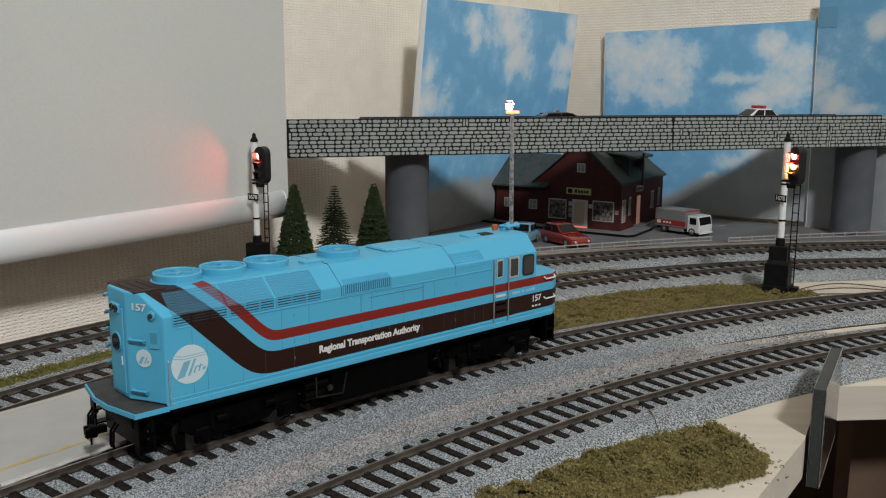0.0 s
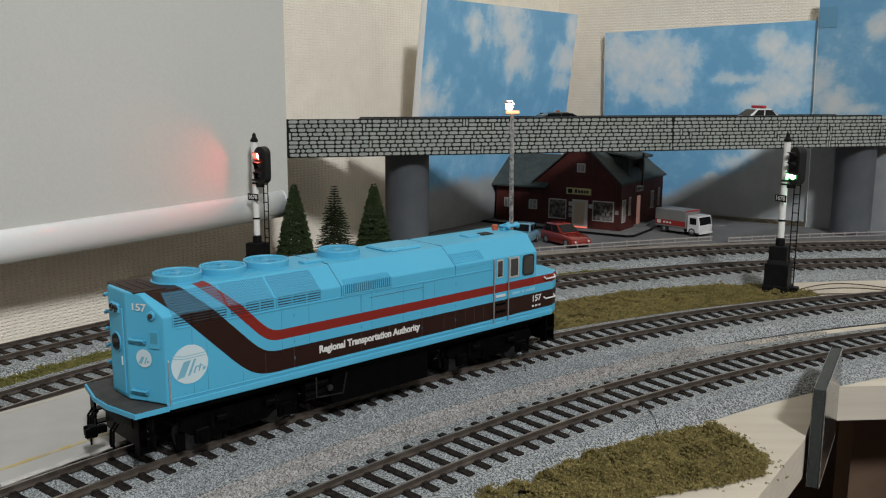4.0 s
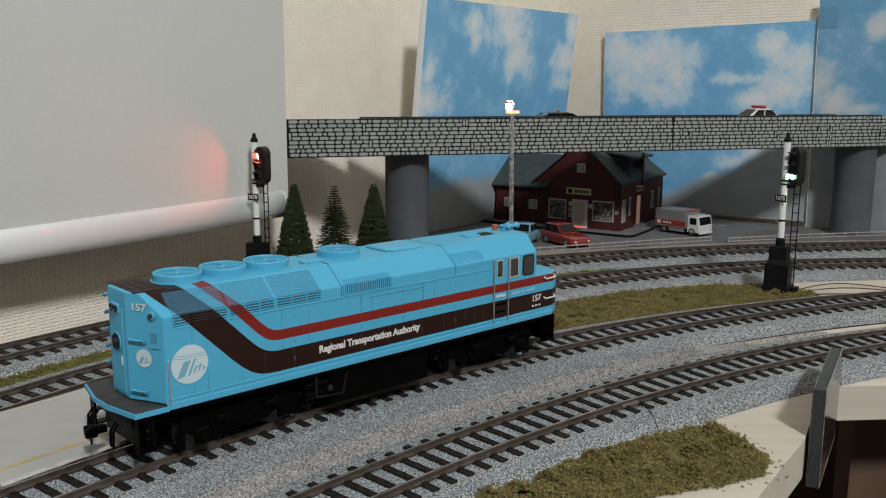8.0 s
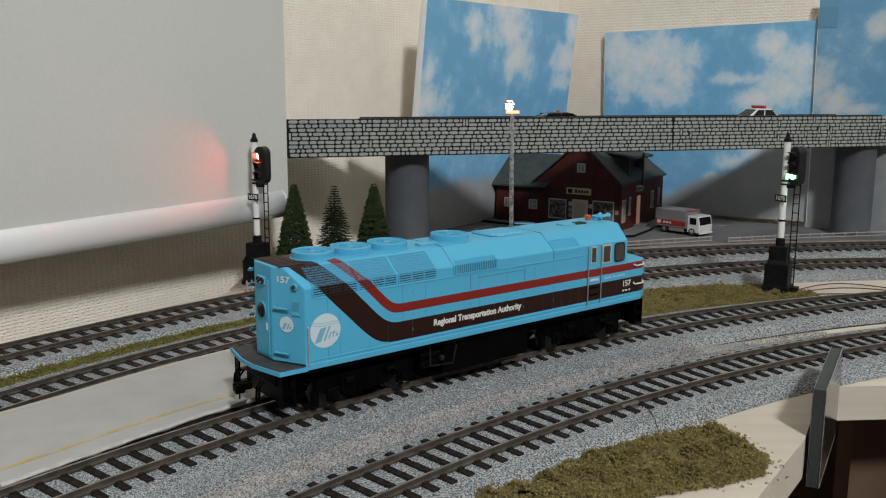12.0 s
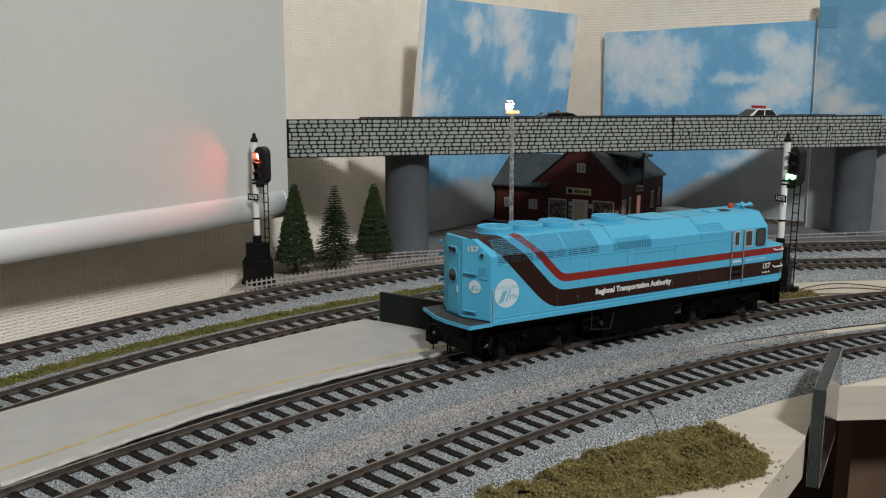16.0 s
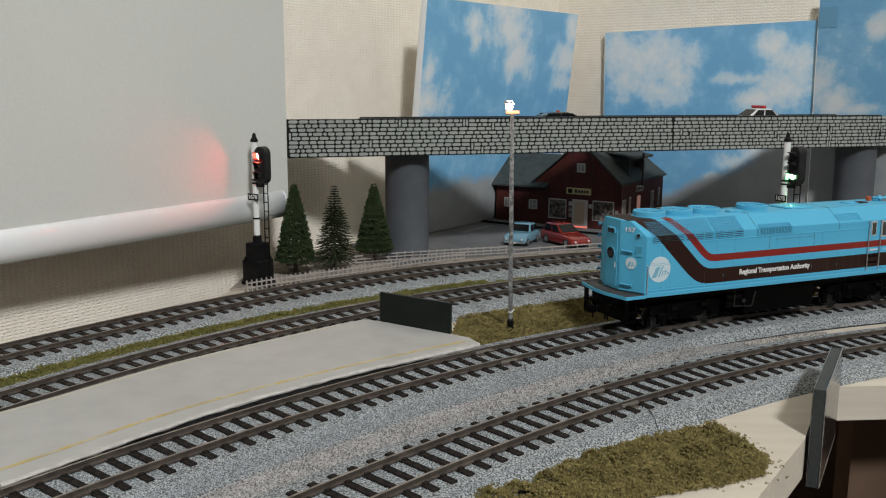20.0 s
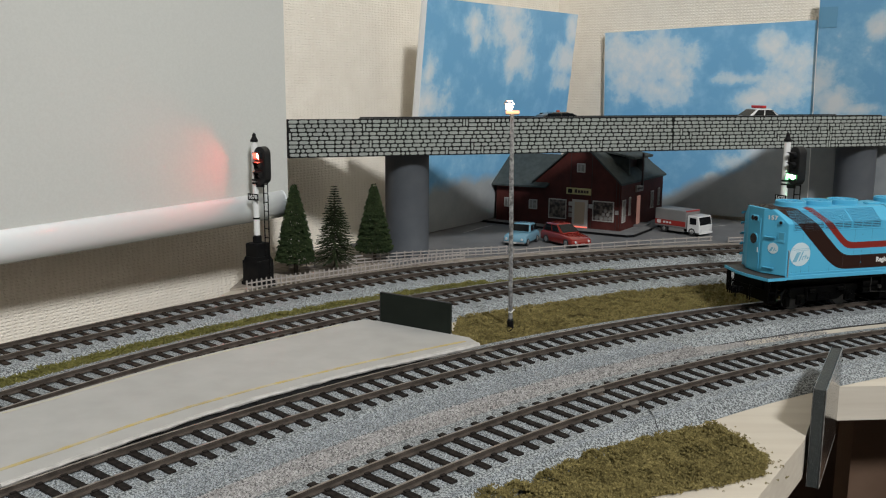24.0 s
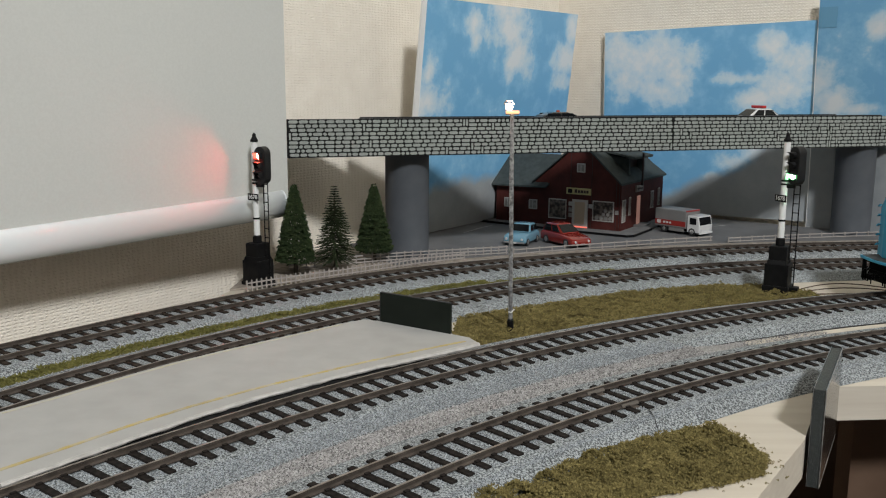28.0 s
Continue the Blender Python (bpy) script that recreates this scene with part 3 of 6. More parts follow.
poster(pose(0.1574, 0.8863, BOARD + 0.001, 0, -1.37, TURN_R), 0.1960, 0.1685, [(0.020, 0.150, 0.026, 0.024), (0.05, 0.145, 0.036, 0.030), (0.073, 0.134, 0.026, 0.030), (0.025, 0.120, 0.022, 0.018), (0.055, 0.112, 0.030, 0.014), (0.163, 0.150, 0.017, 0.014), (0.175, 0.138, 0.020, 0.020), (0.185, 0.130, 0.018, 0.028), (0.171, 0.114, 0.026, 0.022), (0.15, 0.104, 0.022, 0.012), (0.13, 0.122, 0.025, 0.006), (0.128, 0.049, 0.014, 0.009), (0.148, 0.060, 0.014, 0.009), (0.108, 0.034, 0.010, 0.005)], 4.1, 0.0008, -0.022, 0.53)
# third poster's colours scaled down to hold the weaker light on it
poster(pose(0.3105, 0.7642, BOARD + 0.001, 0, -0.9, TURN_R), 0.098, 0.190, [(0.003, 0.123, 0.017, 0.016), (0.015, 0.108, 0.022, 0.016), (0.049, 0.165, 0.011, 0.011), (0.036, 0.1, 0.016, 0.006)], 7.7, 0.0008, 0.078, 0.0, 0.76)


# ---- locomotive ----
def livery():
    """Sky-blue paint with a brown and a red band that climb to the roof at the rear."""
    m = bpy.data.materials.new("locomotive_paint")
    m.use_nodes = True
    nt = m.node_tree
    b = nt.nodes["Principled BSDF"]
    b.inputs["Roughness"].default_value = 0.42
    b.inputs["Specular IOR Level"].default_value = 0.20
    co = nt.nodes.new("ShaderNodeTexCoord")
    sp = nt.nodes.new("ShaderNodeSeparateXYZ")
    nt.links.new(co.outputs["Object"], sp.inputs[0])

    def math_node(op, a, b_, c_=None):
        n = nt.nodes.new("ShaderNodeMath")
        n.operation = op
        for i, v in enumerate((a, b_, c_)):
            if v is None:
                continue
            if isinstance(v, float):
                n.inputs[i].default_value = v
            else:
                nt.links.new(v, n.inputs[i])
        return n.outputs[0]

    def above(z0, xb, soft):
        """1 over the band's edge: level at z0, climbing to the rear of xb."""
        run = math_node("MULTIPLY", math_node("SUBTRACT", xb, sp.outputs["X"]), 1.0)
        rise = math_node("SMOOTH_MAX", run, 0.0, soft)
        return math_node("GREATER_THAN", math_node("SUBTRACT", sp.outputs["Z"], rise), z0)

    brown = math_node("MULTIPLY", above(0.0213, -0.0548, 0.010), math_node("SUBTRACT", 1.0, above(0.0283, -0.0505, 0.007)))
    red = math_node("MULTIPLY", above(0.0317, -0.0493, 0.006), math_node("SUBTRACT", 1.0, above(0.0350, -0.0480, 0.005)))
    n = nt.nodes.new("ShaderNodeTexNoise")
    n.inputs["Scale"].default_value, n.inputs["Detail"].default_value = 45, 4
    nt.links.new(co.outputs["Object"], n.inputs["Vector"])
    blue = nt.nodes.new("ShaderNodeMix")
    blue.data_type = "RGBA"
    blue.inputs[6].default_value, blue.inputs[7].default_value = (0.070, 0.360, 0.555, 1), (0.082, 0.385, 0.58, 1)
    nt.links.new(n.outputs["Fac"], blue.inputs[0])
    m1 = nt.nodes.new("ShaderNodeMix")
    m1.data_type = "RGBA"
    m1.inputs[7].default_value = (0.021, 0.0075, 0.005, 1)
    nt.links.new(brown, m1.inputs[0])
    nt.links.new(blue.outputs[2], m1.inputs[6])
    m2 = nt.nodes.new("ShaderNodeMix")
    m2.data_type = "RGBA"
    m2.inputs[7].default_value = (0.195, 0.018, 0.013, 1)
    nt.links.new(red, m2.inputs[0])
    nt.links.new(m1.outputs[2], m2.inputs[6])
    nt.links.new(m2.outputs[2], b.inputs["Base Color"])
    n2 = nt.nodes.new("ShaderNodeTexNoise")
    n2.inputs["Scale"].default_value = 900
    nt.links.new(co.outputs["Object"], n2.inputs["Vector"])
    bp = nt.nodes.new("ShaderNodeBump")
    bp.inputs["Strength"].default_value, bp.inputs["Distance"].default_value = 0.08, 0.0001
    nt.links.new(n2.outputs["Fac"], bp.inputs["Height"])
    nt.links.new(bp.outputs["Normal"], b.inputs["Normal"])
    return m


M_LOCO = livery()
M_BLUE = material("sky_blue_paint", (0.070, 0.360, 0.555), 0.42, spec=0.30, color2=(0.082, 0.385, 0.58), scale=45)
M_FRAME = material("black_underframe", (0.0014, 0.0014, 0.0016), 0.30, spec=0.045, color2=(0.0025, 0.0025, 0.0022), scale=200, bump=0.1)
M_WHEEL = material("dark_steel", (0.09, 0.085, 0.08), 0.35, metal=0.9, color2=(0.05, 0.05, 0.05), scale=200)
M_DECK = material("grey_black_deck", (0.028, 0.028, 0.027), 0.7, color2=(0.045, 0.045, 0.042), scale=300, bump=0.3, bump_scale=1200)
M_CHROME = material("bright_metal", (0.55, 0.56, 0.57), 0.3, metal=0.7)
M_RIM = material("dim_chrome", (0.13, 0.13, 0.135), 0.22, metal=0.9, color2=(0.05, 0.05, 0.055), scale=900)
M_GLASS = material("dark_window", (0.018, 0.019, 0.020), 0.06, spec=0.6)
M_GASKET = material("black_gasket", (0.01, 0.01, 0.01), 0.6)
M_WHITE = material("white_print", (0.64, 0.64, 0.62), 0.5)
M_EMBLEM = material("emblem_white", (0.51, 0.62, 0.66), 0.5, stain=0.04)
M_PALE = material("pale_grey_print", (0.56, 0.60, 0.61), 0.5)
M_SWOOSH = material("grey_blue_print", (0.27, 0.46, 0.54), 0.5)
M_TINT = material("faint_blue_print", (0.22, 0.47, 0.62), 0.5)
M_SEAM = material("panel_seam", (0.035, 0.15, 0.21), 0.6)
M_FINE = material("fine_joint", (0.040, 0.20, 0.31), 0.6)
M_SEAM2 = material("brown_panel_seam", (0.06, 0.04, 0.035), 0.6)
M_MESH = material("grille_screen", (0.075, 0.27, 0.40), 0.5, color2=(0.095, 0.30, 0.44), scale=900)
M_SHADE = material("shaded_blue_screen", (0.030, 0.12, 0.18), 0.6)
M_SCREEN = material("dark_screen", (0.02, 0.03, 0.04), 0.7)
M_ORANGE = material("orange_lens", (0.45, 0.09, 0.03), 0.3)

K = 0.001
loco = thing("locomotive", pose(0, 0, 0), "sky-blue diesel locomotive with brown and red bands", "locomotive")


def cowl():
    """Full-width body: rear bulkhead with slanted sides, sloped upper flanks, flat roof, cab end."""
    bm = bmesh.new()
    ys = [-18.1, -10.5, -6.0, 6.0, 10.5, 18.1]
    top = {18.1: 45.6, 10.5: 52.0, 6.0: 52.25}
    rear = {18.1: -84.0, 10.5: -87.6, 6.0: -90.0}
    front = {18.1: 78.6, 10.5: 80.6, 6.0: 81.6}
    low_front = {18.1: 78.6, 10.5: 82.8, 6.0: 83.6}
    g = {}
    for y in ys:
        a = abs(y)
        g[y] = [bm.verts.new((rear[a] * K, y * K, 19.3 * K)), bm.verts.new((rear[a] * K, y * K, top[a] * K)),
                bm.verts.new((front[a] * K, y * K, top[a] * K)), bm.verts.new((low_front[a] * K, y * K, 19.3 * K))]
    fs = []
    for p, q in zip(ys, ys[1:]):
        A, B = g[p], g[q]
        fs += [bm.faces.new((A[0], A[1], B[1], B[0])), bm.faces.new((A[1], A[2], B[2], B[1])), bm.faces.new((A[2], A[3], B[3], B[2])), bm.faces.new((A[3], A[0], B[0], B[3]))]
    fs += [bm.faces.new(g[-18.1]), bm.faces.new(g[18.1][::-1])]
    bmesh.ops.recalc_face_normals(bm, faces=fs)
    sharp = [e for e in bm.edges if len(e.link_faces) == 2 and e.calc_face_angle() > 0.3]
    bmesh.ops.bevel(bm, geom=sharp, offset=0.35 * K, segments=2, affect="EDGES", profile=0.5)
    return bm


part("body_shell", cowl(), M_LOCO, loco, "sky-blue shell with brown and red bands")
bm = bmesh.new()
outl = [(77.5, -18.0), (89.2, -18.0), (94.6, -15.2), (97.4, -6.0), (97.4, 6.0), (94.6, 15.2), (89.2, 18.0), (77.5, 18.0)]
prism([(x * K, y * K) for x, y in outl], 17.4 * K, 35.3 * K, bm)
bmesh.ops.bevel(bm, geom=[e for e in bm.edges if e.calc_face_angle() > 0.2], offset=0.7 * K, segments=3, affect="EDGES", profile=0.5)
part("nose", bm, M_LOCO, loco, "short sky-blue nose")

# side sills and ledges
for sy in (-1, 1):
    a, b = sorted((sy * 17.6 * K, sy * 18.45 * K))
    part("sill", box(-84 * K, 89 * K, a, b, 17.4 * K, 19.5 * K, bevel=0.2 * K), M_BLUE, loco)
    a, b = sorted((sy * 18.0 * K, sy * 18.3 * K))
    part("ledge", box(-80 * K, 52 * K, a, b, 41.5 * K, 42.0 * K, bevel=0.1 * K), M_LOCO, loco)
    part("kick_strip", box(-83 * K, 77 * K, a, b, 20.3 * K, 20.75 * K, bevel=0.1 * K), M_BLUE, loco)
    # body panel joints
    seam = bmesh.new()
    a, b = sorted((sy * 18.05 * K, sy * 18.14 * K))
    for x in (-66.5, -50.3, -39.5, -25.0, -12.0, 0.5, 16.0, 27.0, 33.0, 38.0, 43.0, 48.0):
        box((x - 0.06) * K, (x + 0.06) * K, a, b, 21.8 * K, (28.4 if x > -60 else 22.0) * K, bm=seam)
    for x in (-12.0, 16.5):
        box((x - 0.08) * K, (x + 0.08) * K, a, b, 35.4 * K, 41.3 * K, bm=seam)
    box(-8.5 * K, 16.5 * K, a, b, 39.7 * K, 39.85 * K, bm=seam)
    part("panel_joints", seam, M_SEAM2, loco)
    fine = bmesh.new()
    for x in (-75.2, -70.5, -58.5, -44.0, -33.5, -7.3, 7.0, 22.0):
        z1 = min(41.3, 21.0 + max(0.0, -55.5 - x)) if x < -50 else 0
        if z1 > 22:
            box((x - 0.05) * K, (x + 0.05) * K, a, b, 20.9 * K, z1 * K, bm=fine)
        if x > -45:
            box((x - 0.05) * K, (x + 0.05) * K, a, b, 28.5 * K, 31.5 * K, bm=fine)
            box((x - 0.05) * K, (x + 0.05) * K, a, b, 35.2 * K, 41.4 * K, bm=fine)
    part("panel_joints", fine, M_FINE, loco)
    studs = bmesh.new()
    for i in range(52):
        x = -80.5 + i * 2.6
        box((x - 0.11) * K, (x + 0.11) * K, a, b + 0.00004 * sy, 21.15 * K, 21.4 * K, bm=studs)
        if -24 < x < 50 or x < -82:
            box((x - 0.11) * K, (x + 0.11) * K, a, b + 0.00004 * sy, 41.05 * K, 41.3 * K, bm=studs)
    part("rivets", studs, M_FINE, loco)
    # door hinges of the engine-room doors
    hg = bmesh.new()
    for x in (-39.3, -12.0, 16.0, 33.0):
        for z in (24.0, 29.5, 38.2):
            box((x - 0.15) * K, (x + 0.15) * K, a, b + 0.00008 * sy, z * K, (z + 1.1) * K, bm=hg)
    part("hinges", hg, M_FINE, loco)

# slanted flank frame: u along the locomotive, v up the slope, w out of it
def flank(sy):
    a, b = Vector((0, sy * 18.1, 45.6)) * K, Vector((0, sy * 10.5, 52.0)) * K
    up = (b - a).normalized()
    out = Vector((0, sy * -up.z * -1, up.y * -sy * sy * sy)).normalized()
    out = up.cross(Vector((1, 0, 0))).normalized()
    if out.y * sy < 0:
        out = -out
    m = Matrix.Identity(4)
    for i in range(3):
        m[i][0], m[i][1], m[i][2], m[i][3] = (1, 0, 0)[i], up[i], out[i], a[i]
    return m


for sy in (-1, 1):
    F = flank(sy)
    ln = 9.9
    # radiator intakes behind: fine mesh on the slope, four rows of slats below it
    for x0, x1 in ((-81.0, -63.2), (-62.4, -46.6), (-45.6, -28.6)):
        bm = bmesh.new()
        n = int((x1 - x0) / 0.55)
        for i in range(n):
            x = x0 + (i + 0.5) * (x1 - x0) / n
            box((x - 0.085) * K, (x + 0.085) * K, 0.4 * K, (ln - 0.8) * K, 0.0, 0.22 * K, bm=bm)
        for j in range(9):
            v = 0.5 + j * (ln - 1.5) / 8
            box(x0 * K, x1 * K, (v - 0.075) * K, (v + 0.075) * K, 0.0, 0.26 * K, bm=bm)
        moved(bm, F)
        gr = part("radiator_grille", bm, M_LOCO, loco, "fine mesh radiator grille")
        bm = moved(box(x0 * K, x1 * K, 0.3 * K, (ln - 0.7) * K, 0.0, 0.05 * K), F)
        part("screen", bm, M_MESH, gr, "pale blue backing")
        lo, hi = sorted((sy * 18.0 * K, sy * 18.32 * K))
        bm = bmesh.new()
        for j in range(4):
            z = 42.6 + j * 0.85
            box(x0 * K, x1 * K, lo, hi, z * K, (z + 0.42) * K, bm=bm)
        for i in range(4):
            x = x0 + i * (x1 - x0) / 3
            box((x - 0.25) * K, (x + 0.25) * K, lo, hi, 42.3 * K, 45.8 * K, bm=bm)
        gr2 = part("side_louvre", bm, M_LOCO, loco, "slatted side louvre")
        lo, hi = sorted((sy * 18.0 * K, sy * 18.13 * K))
        part("screen", box(x0 * K, x1 * K, lo, hi, 42.4 * K, 45.7 * K), M_SCREEN, gr2, "dark backing")
    # upright-barred box louvre amidships
    bm = bmesh.new()
    lo, hi = sorted((sy * 18.0 * K, sy * 18.4 * K))
    bm2 = bmesh.new()
    for i in range(22):
        x = -18.4 + i * 19.4 / 21
        box((x - 0.2) * K, (x + 0.2) * K, lo, hi, 42.9 * K, 46.0 * K, bm=bm)
        box((x - 0.2) * K, (x + 0.2) * K, 0.0, 2.6 * K, 0.0, 0.35 * K, bm=bm2)
    moved(bm2, F)
    me2 = bpy.data.meshes.new("tmp")
    bm2.to_mesh(me2)
    bm2.free()
    bm.from_mesh(me2)
    for x in (-19.2, 1.6):
        box((x - 0.3) * K, (x + 0.3) * K, lo, hi, 42.4 * K, 46.0 * K, bm=bm)
    box(-19.5 * K, 1.9 * K, lo, hi, 42.2 * K, 42.7 * K, bm=bm)
    gr = part("barred_louvre", bm, M_BLUE, loco, "upright-barred air louvre")
    lo, hi = sorted((sy * 18.0 * K, sy * 18.12 * K))
    part("screen", box(-19 * K, 1.4 * K, lo, hi, 42.7 * K, 45.7 * K), M_SHADE, gr)
    # small louvre behind the cab
    bm = bmesh.new()
    for i in range(14):
        x = 33.5 + i * 1.15
        box((x - 0.16) * K, (x + 0.16) * K, 1.0 * K, 5.6 * K, 0.0, 0.25 * K, bm=bm)
    for j in range(4):
        box(33.2 * K, 48.8 * K, (1.0 + j * 1.45) * K, (1.25 + j * 1.45) * K, 0.0, 0.22 * K, bm=bm)
    part("cab_louvre", moved(bm, F), M_BLUE, loco, "small louvre behind the cab")
    lo, hi = sorted((sy * 18.0 * K, sy * 18.25 * K))
    part("louvre_rail", box(33 * K, 50.5 * K, lo, hi, 44.3 * K, 44.7 * K), M_BLUE, loco)
    # seams across the flank and roof
    for x in (-20.2, 32.6):
        bm = moved(box((x - 0.14) * K, (x + 0.14) * K, -0.1 * K, (ln + 0.1) * K, -0.05 * K, 0.06 * K), F)
        lo, hi = sorted((sy * 18.0 * K, sy * 18.16 * K))
        box((x - 0.14) * K, (x + 0.14) * K, lo, hi, 42.0 * K, 45.6 * K, bm=bm)
        lo2, hi2 = sorted((0.0, sy * 10.5 * K))
        box((x - 0.14) * K, (x + 0.14) * K, lo2, hi2, 51.95 * K, 52.30 * K, bm=bm)
        part("cross_seam", bm, M_SEAM, loco)
    # cab doors, windows, rails
    s = sy * 18.1
    def plate(x0, x1, z0, z1, t0, t1, bev=0.0):
        lo, hi = sorted(((s + sy * t0) * K, (s + sy * t1) * K))
        return box(x0 * K, x1 * K, lo, hi, z0 * K, z1 * K, bevel=bev * K)
    door = part("cab_door", plate(53.9, 60.3, 21.0, 45.4, -0.1, 0.12, 0.05), M_LOCO, loco, "narrow cab door")
    part("window", plate(55.0, 58.7, 37.6, 45.0, 0.1, 0.24, 0.08), M_CHROME, door, "bright window frame")
    part("pane", plate(55.6, 58.2, 38.1, 44.3, 0.2, 0.27), M_GLASS, door)
    for x0, x1, z0, rnd in ((62.2, 67.9, 36.6, 0.3), (70.0, 76.9, 36.4, 1.5)):
        def rounded(e, t0, t1, r_):
            pts = []
            for cx_, cz_, a0 in ((x1 - e - r_, 45.0 - e - r_, 0), (x0 + e + r_, 45.0 - e - r_, 90), (x0 + e + r_, z0 + e + r_, 180), (x1 - e - r_, z0 + e + r_, 270)):
                pts += [((cx_ + r_ * math.cos(radians(a0 + k * 22.5))) * K, (cz_ + r_ * math.sin(radians(a0 + k * 22.5))) * K) for k in range(5)]
            lo_, hi_ = sorted(((s + sy * t0) * K, (s + sy * t1) * K))
            return prism(pts, lo_, hi_, axis="y")
        w = part("cab_window", rounded(0.0, 0.0, 0.25, rnd), M_GASKET if rnd > 1 else M_CHROME, loco, "black-rimmed cab window" if rnd > 1 else "bright-framed cab window")
        part("pane", rounded(0.75, 0.2, 0.31, rnd * 0.75), M_GLASS, w)
    for z in (23.5, 26.5, 29.8):
        part("step", plate(54.6, 60.0, z, z + 0.9, 0.1, 0.5), M_PALE if z == 29.8 else M_FRAME, door)
    for x in (53.1, 61.3):
        bm = wire([((x) * K, (s + sy * 0.15) * K, 19.6 * K), ((x) * K, (s + sy * 0.75) * K, 20.2 * K), (x * K, (s + sy * 0.75) * K, 45.0 * K), (x * K, (s + sy * 0.1) * K, 45.6 * K)], 0.26 * K)
        part("handrail", bm, M_CHROME, loco, "bright metal handrail")
    bm = wire([(-83.2 * K, (s + sy * 0.1) * K, 32.6 * K), (-83.2 * K, (s + sy * 0.6) * K, 32.0 * K), (-83.2 * K, (s + sy * 0.6) * K, 19.3 * K), (-83.2 * K, (s + sy * 0.1) * K, 18.8 * K)], 0.26 * K)
    part("handrail", bm, M_CHROME, loco, "bright metal handrail")
    for z in (33.4, 25.0):
        bm = wire([(83.6 * K, (s + sy * -0.1) * K, (z + 0.7) * K), (84.2 * K, (s + sy * 0.8) * K, z * K), (90.3 * K, (sy * 18.5) * K, z * K), (90.9 * K, sy * 17.0 * K, (z + 0.8) * K)], 0.34 * K)
        part("grab_iron", bm, M_WHITE, loco, "white grab iron")
    # lettering and emblems
    flip = pose(0, 0, 0, 90, 0, 0) if sy < 0 else pose(0, 0, 0, 90, 0, 180)
    def stick(x, z, t=0.16):
        return Matrix.Translation((x * K, (s + sy * t) * K, z * K)) @ flip
    words("lettering", "Regional Transportation Authority", 3.4 * K, M_WHITE, loco, stick(-7.6, 25.3), "white lettering", width=44.6 * K, weight=0.14 * K)
    words("road_number", "157", 3.6 * K, M_WHITE, loco, stick(78.8, 25.9), "white road number", width=5.2 * K, weight=0.08 * K)
    for x, w_ in ((76.9, 1.1), (78.8, 1.4), (80.9, 1.0)):
        part("small_lettering", plate(x - w_ / 2, x + w_ / 2, 22.5, 23.2, 0.05, 0.16), M_WHITE, loco)
    for x, w_ in ((66.5, 4.6), (70.6, 1.6), (75.0, 5.6)):
        part("small_lettering", plate(x - w_ / 2, x + w_ / 2, 29.6, 30.6, 0.02, 0.10), M_TINT, loco, "faint pale blue lettering")
    em = part("emblem", moved(rod((0, 0, 0), (0, 0, 0.16 * K), 5.95 * K, seg=40), stick(-76.3, 30.2, 0.0)), M_EMBLEM, loco, "round white emblem with blue-grey figure")
    M_FIG = bpy.data.materials.get("emblem_blue") or material("emblem_blue", (0.16, 0.38, 0.50), 0.5)
    bm = bmesh.new()
    for poly in ([(-4.4, -3.9), (-1.9, -3.6), (0.4, 1.3), (-2.0, 1.0)], [(-0.9, -3.5), (-0.1, -3.4), (2.1, 1.5), (1.3, 1.4)],
                 [(0.9, -3.0), (1.5, -2.9), (2.3, -0.9), (1.7, -0.9)], [(1.7, -1.2), (2.0, -0.9), (2.9, -0.9), (2.8, -1.3)], [(2.6, -2.6), (3.1, -2.6), (3.7, -0.4), (3.2, -0.4)],
                 [(2.7, -1.4), (4.3, -1.2), (4.4, -0.9), (2.8, -1.0)], [(3.9, -2.6), (4.9, -2.4), (5.1, -1.4), (4.1, -1.6)]):
        prism([(x * K, z * K) for x, z in poly], 0.14 * K, 0.20 * K, bm)
    part("figure", moved(bm, stick(-76.3, 30.2, 0.0)), M_FIG, em)
    bm = bmesh.new()
    for z in (1.9, 2.7):
        prism([(-5.4 * K, (z + 0.6) * K), (-5.4 * K, (z + 0.9) * K), (-2.0 * K, (z + 0.1) * K), (5.2 * K, (z + 0.3) * K), (5.2 * K, z * K), (-2.0 * K, (z - 0.2) * K)], 0.14 * K, 0.19 * K, bm)
    part("figure", moved(bm, stick(-76.3, 30.2, 0.0)), M_SWOOSH, em)

# roof: fans, hatches, horn, beacon
for x in (-70.1, -54.3, -38.1, -8.1):
    fan = part("roof_fan", moved(turned([(8.2, 51.9), (8.2, 52.4), (7.6, 52.5), (7.6, 54.5), (7.4, 54.8), (7.0, 54.8), (6.9, 54.6), (6.8, 54.3), (1.6, 54.35), (1.5, 54.5), (0.2, 54.55)], 40), Matrix.Translation((x * K, 0, 0)) @ Matrix.Diagonal((K, K, K, 1))), M_BLUE, loco, "round roof fan", smooth=False)
    bm = bmesh.new()
    for i in range(24):
        a = i * math.pi / 12
        moved_bm = box(1.4 * K, 6.9 * K, -0.06 * K, 0.06 * K, 54.45 * K, 54.6 * K)
        moved(moved_bm, Matrix.Rotation(a, 4, "Z"))
        t = bpy.data.meshes.new("tmp")
        moved_bm.to_mesh(t)
        moved_bm.free()
        bm.from_mesh(t)
    for r in (3.0, 4.6, 6.0):
        pts = [(r * K * math.cos(i * math.pi / 16), r * K * math.sin(i * math.pi / 16), 54.55 * K) for i in range(33)]
        wire(pts, 0.06 * K, 4, bm)
    moved(bm, Matrix.Translation((x * K, 0, 0)))
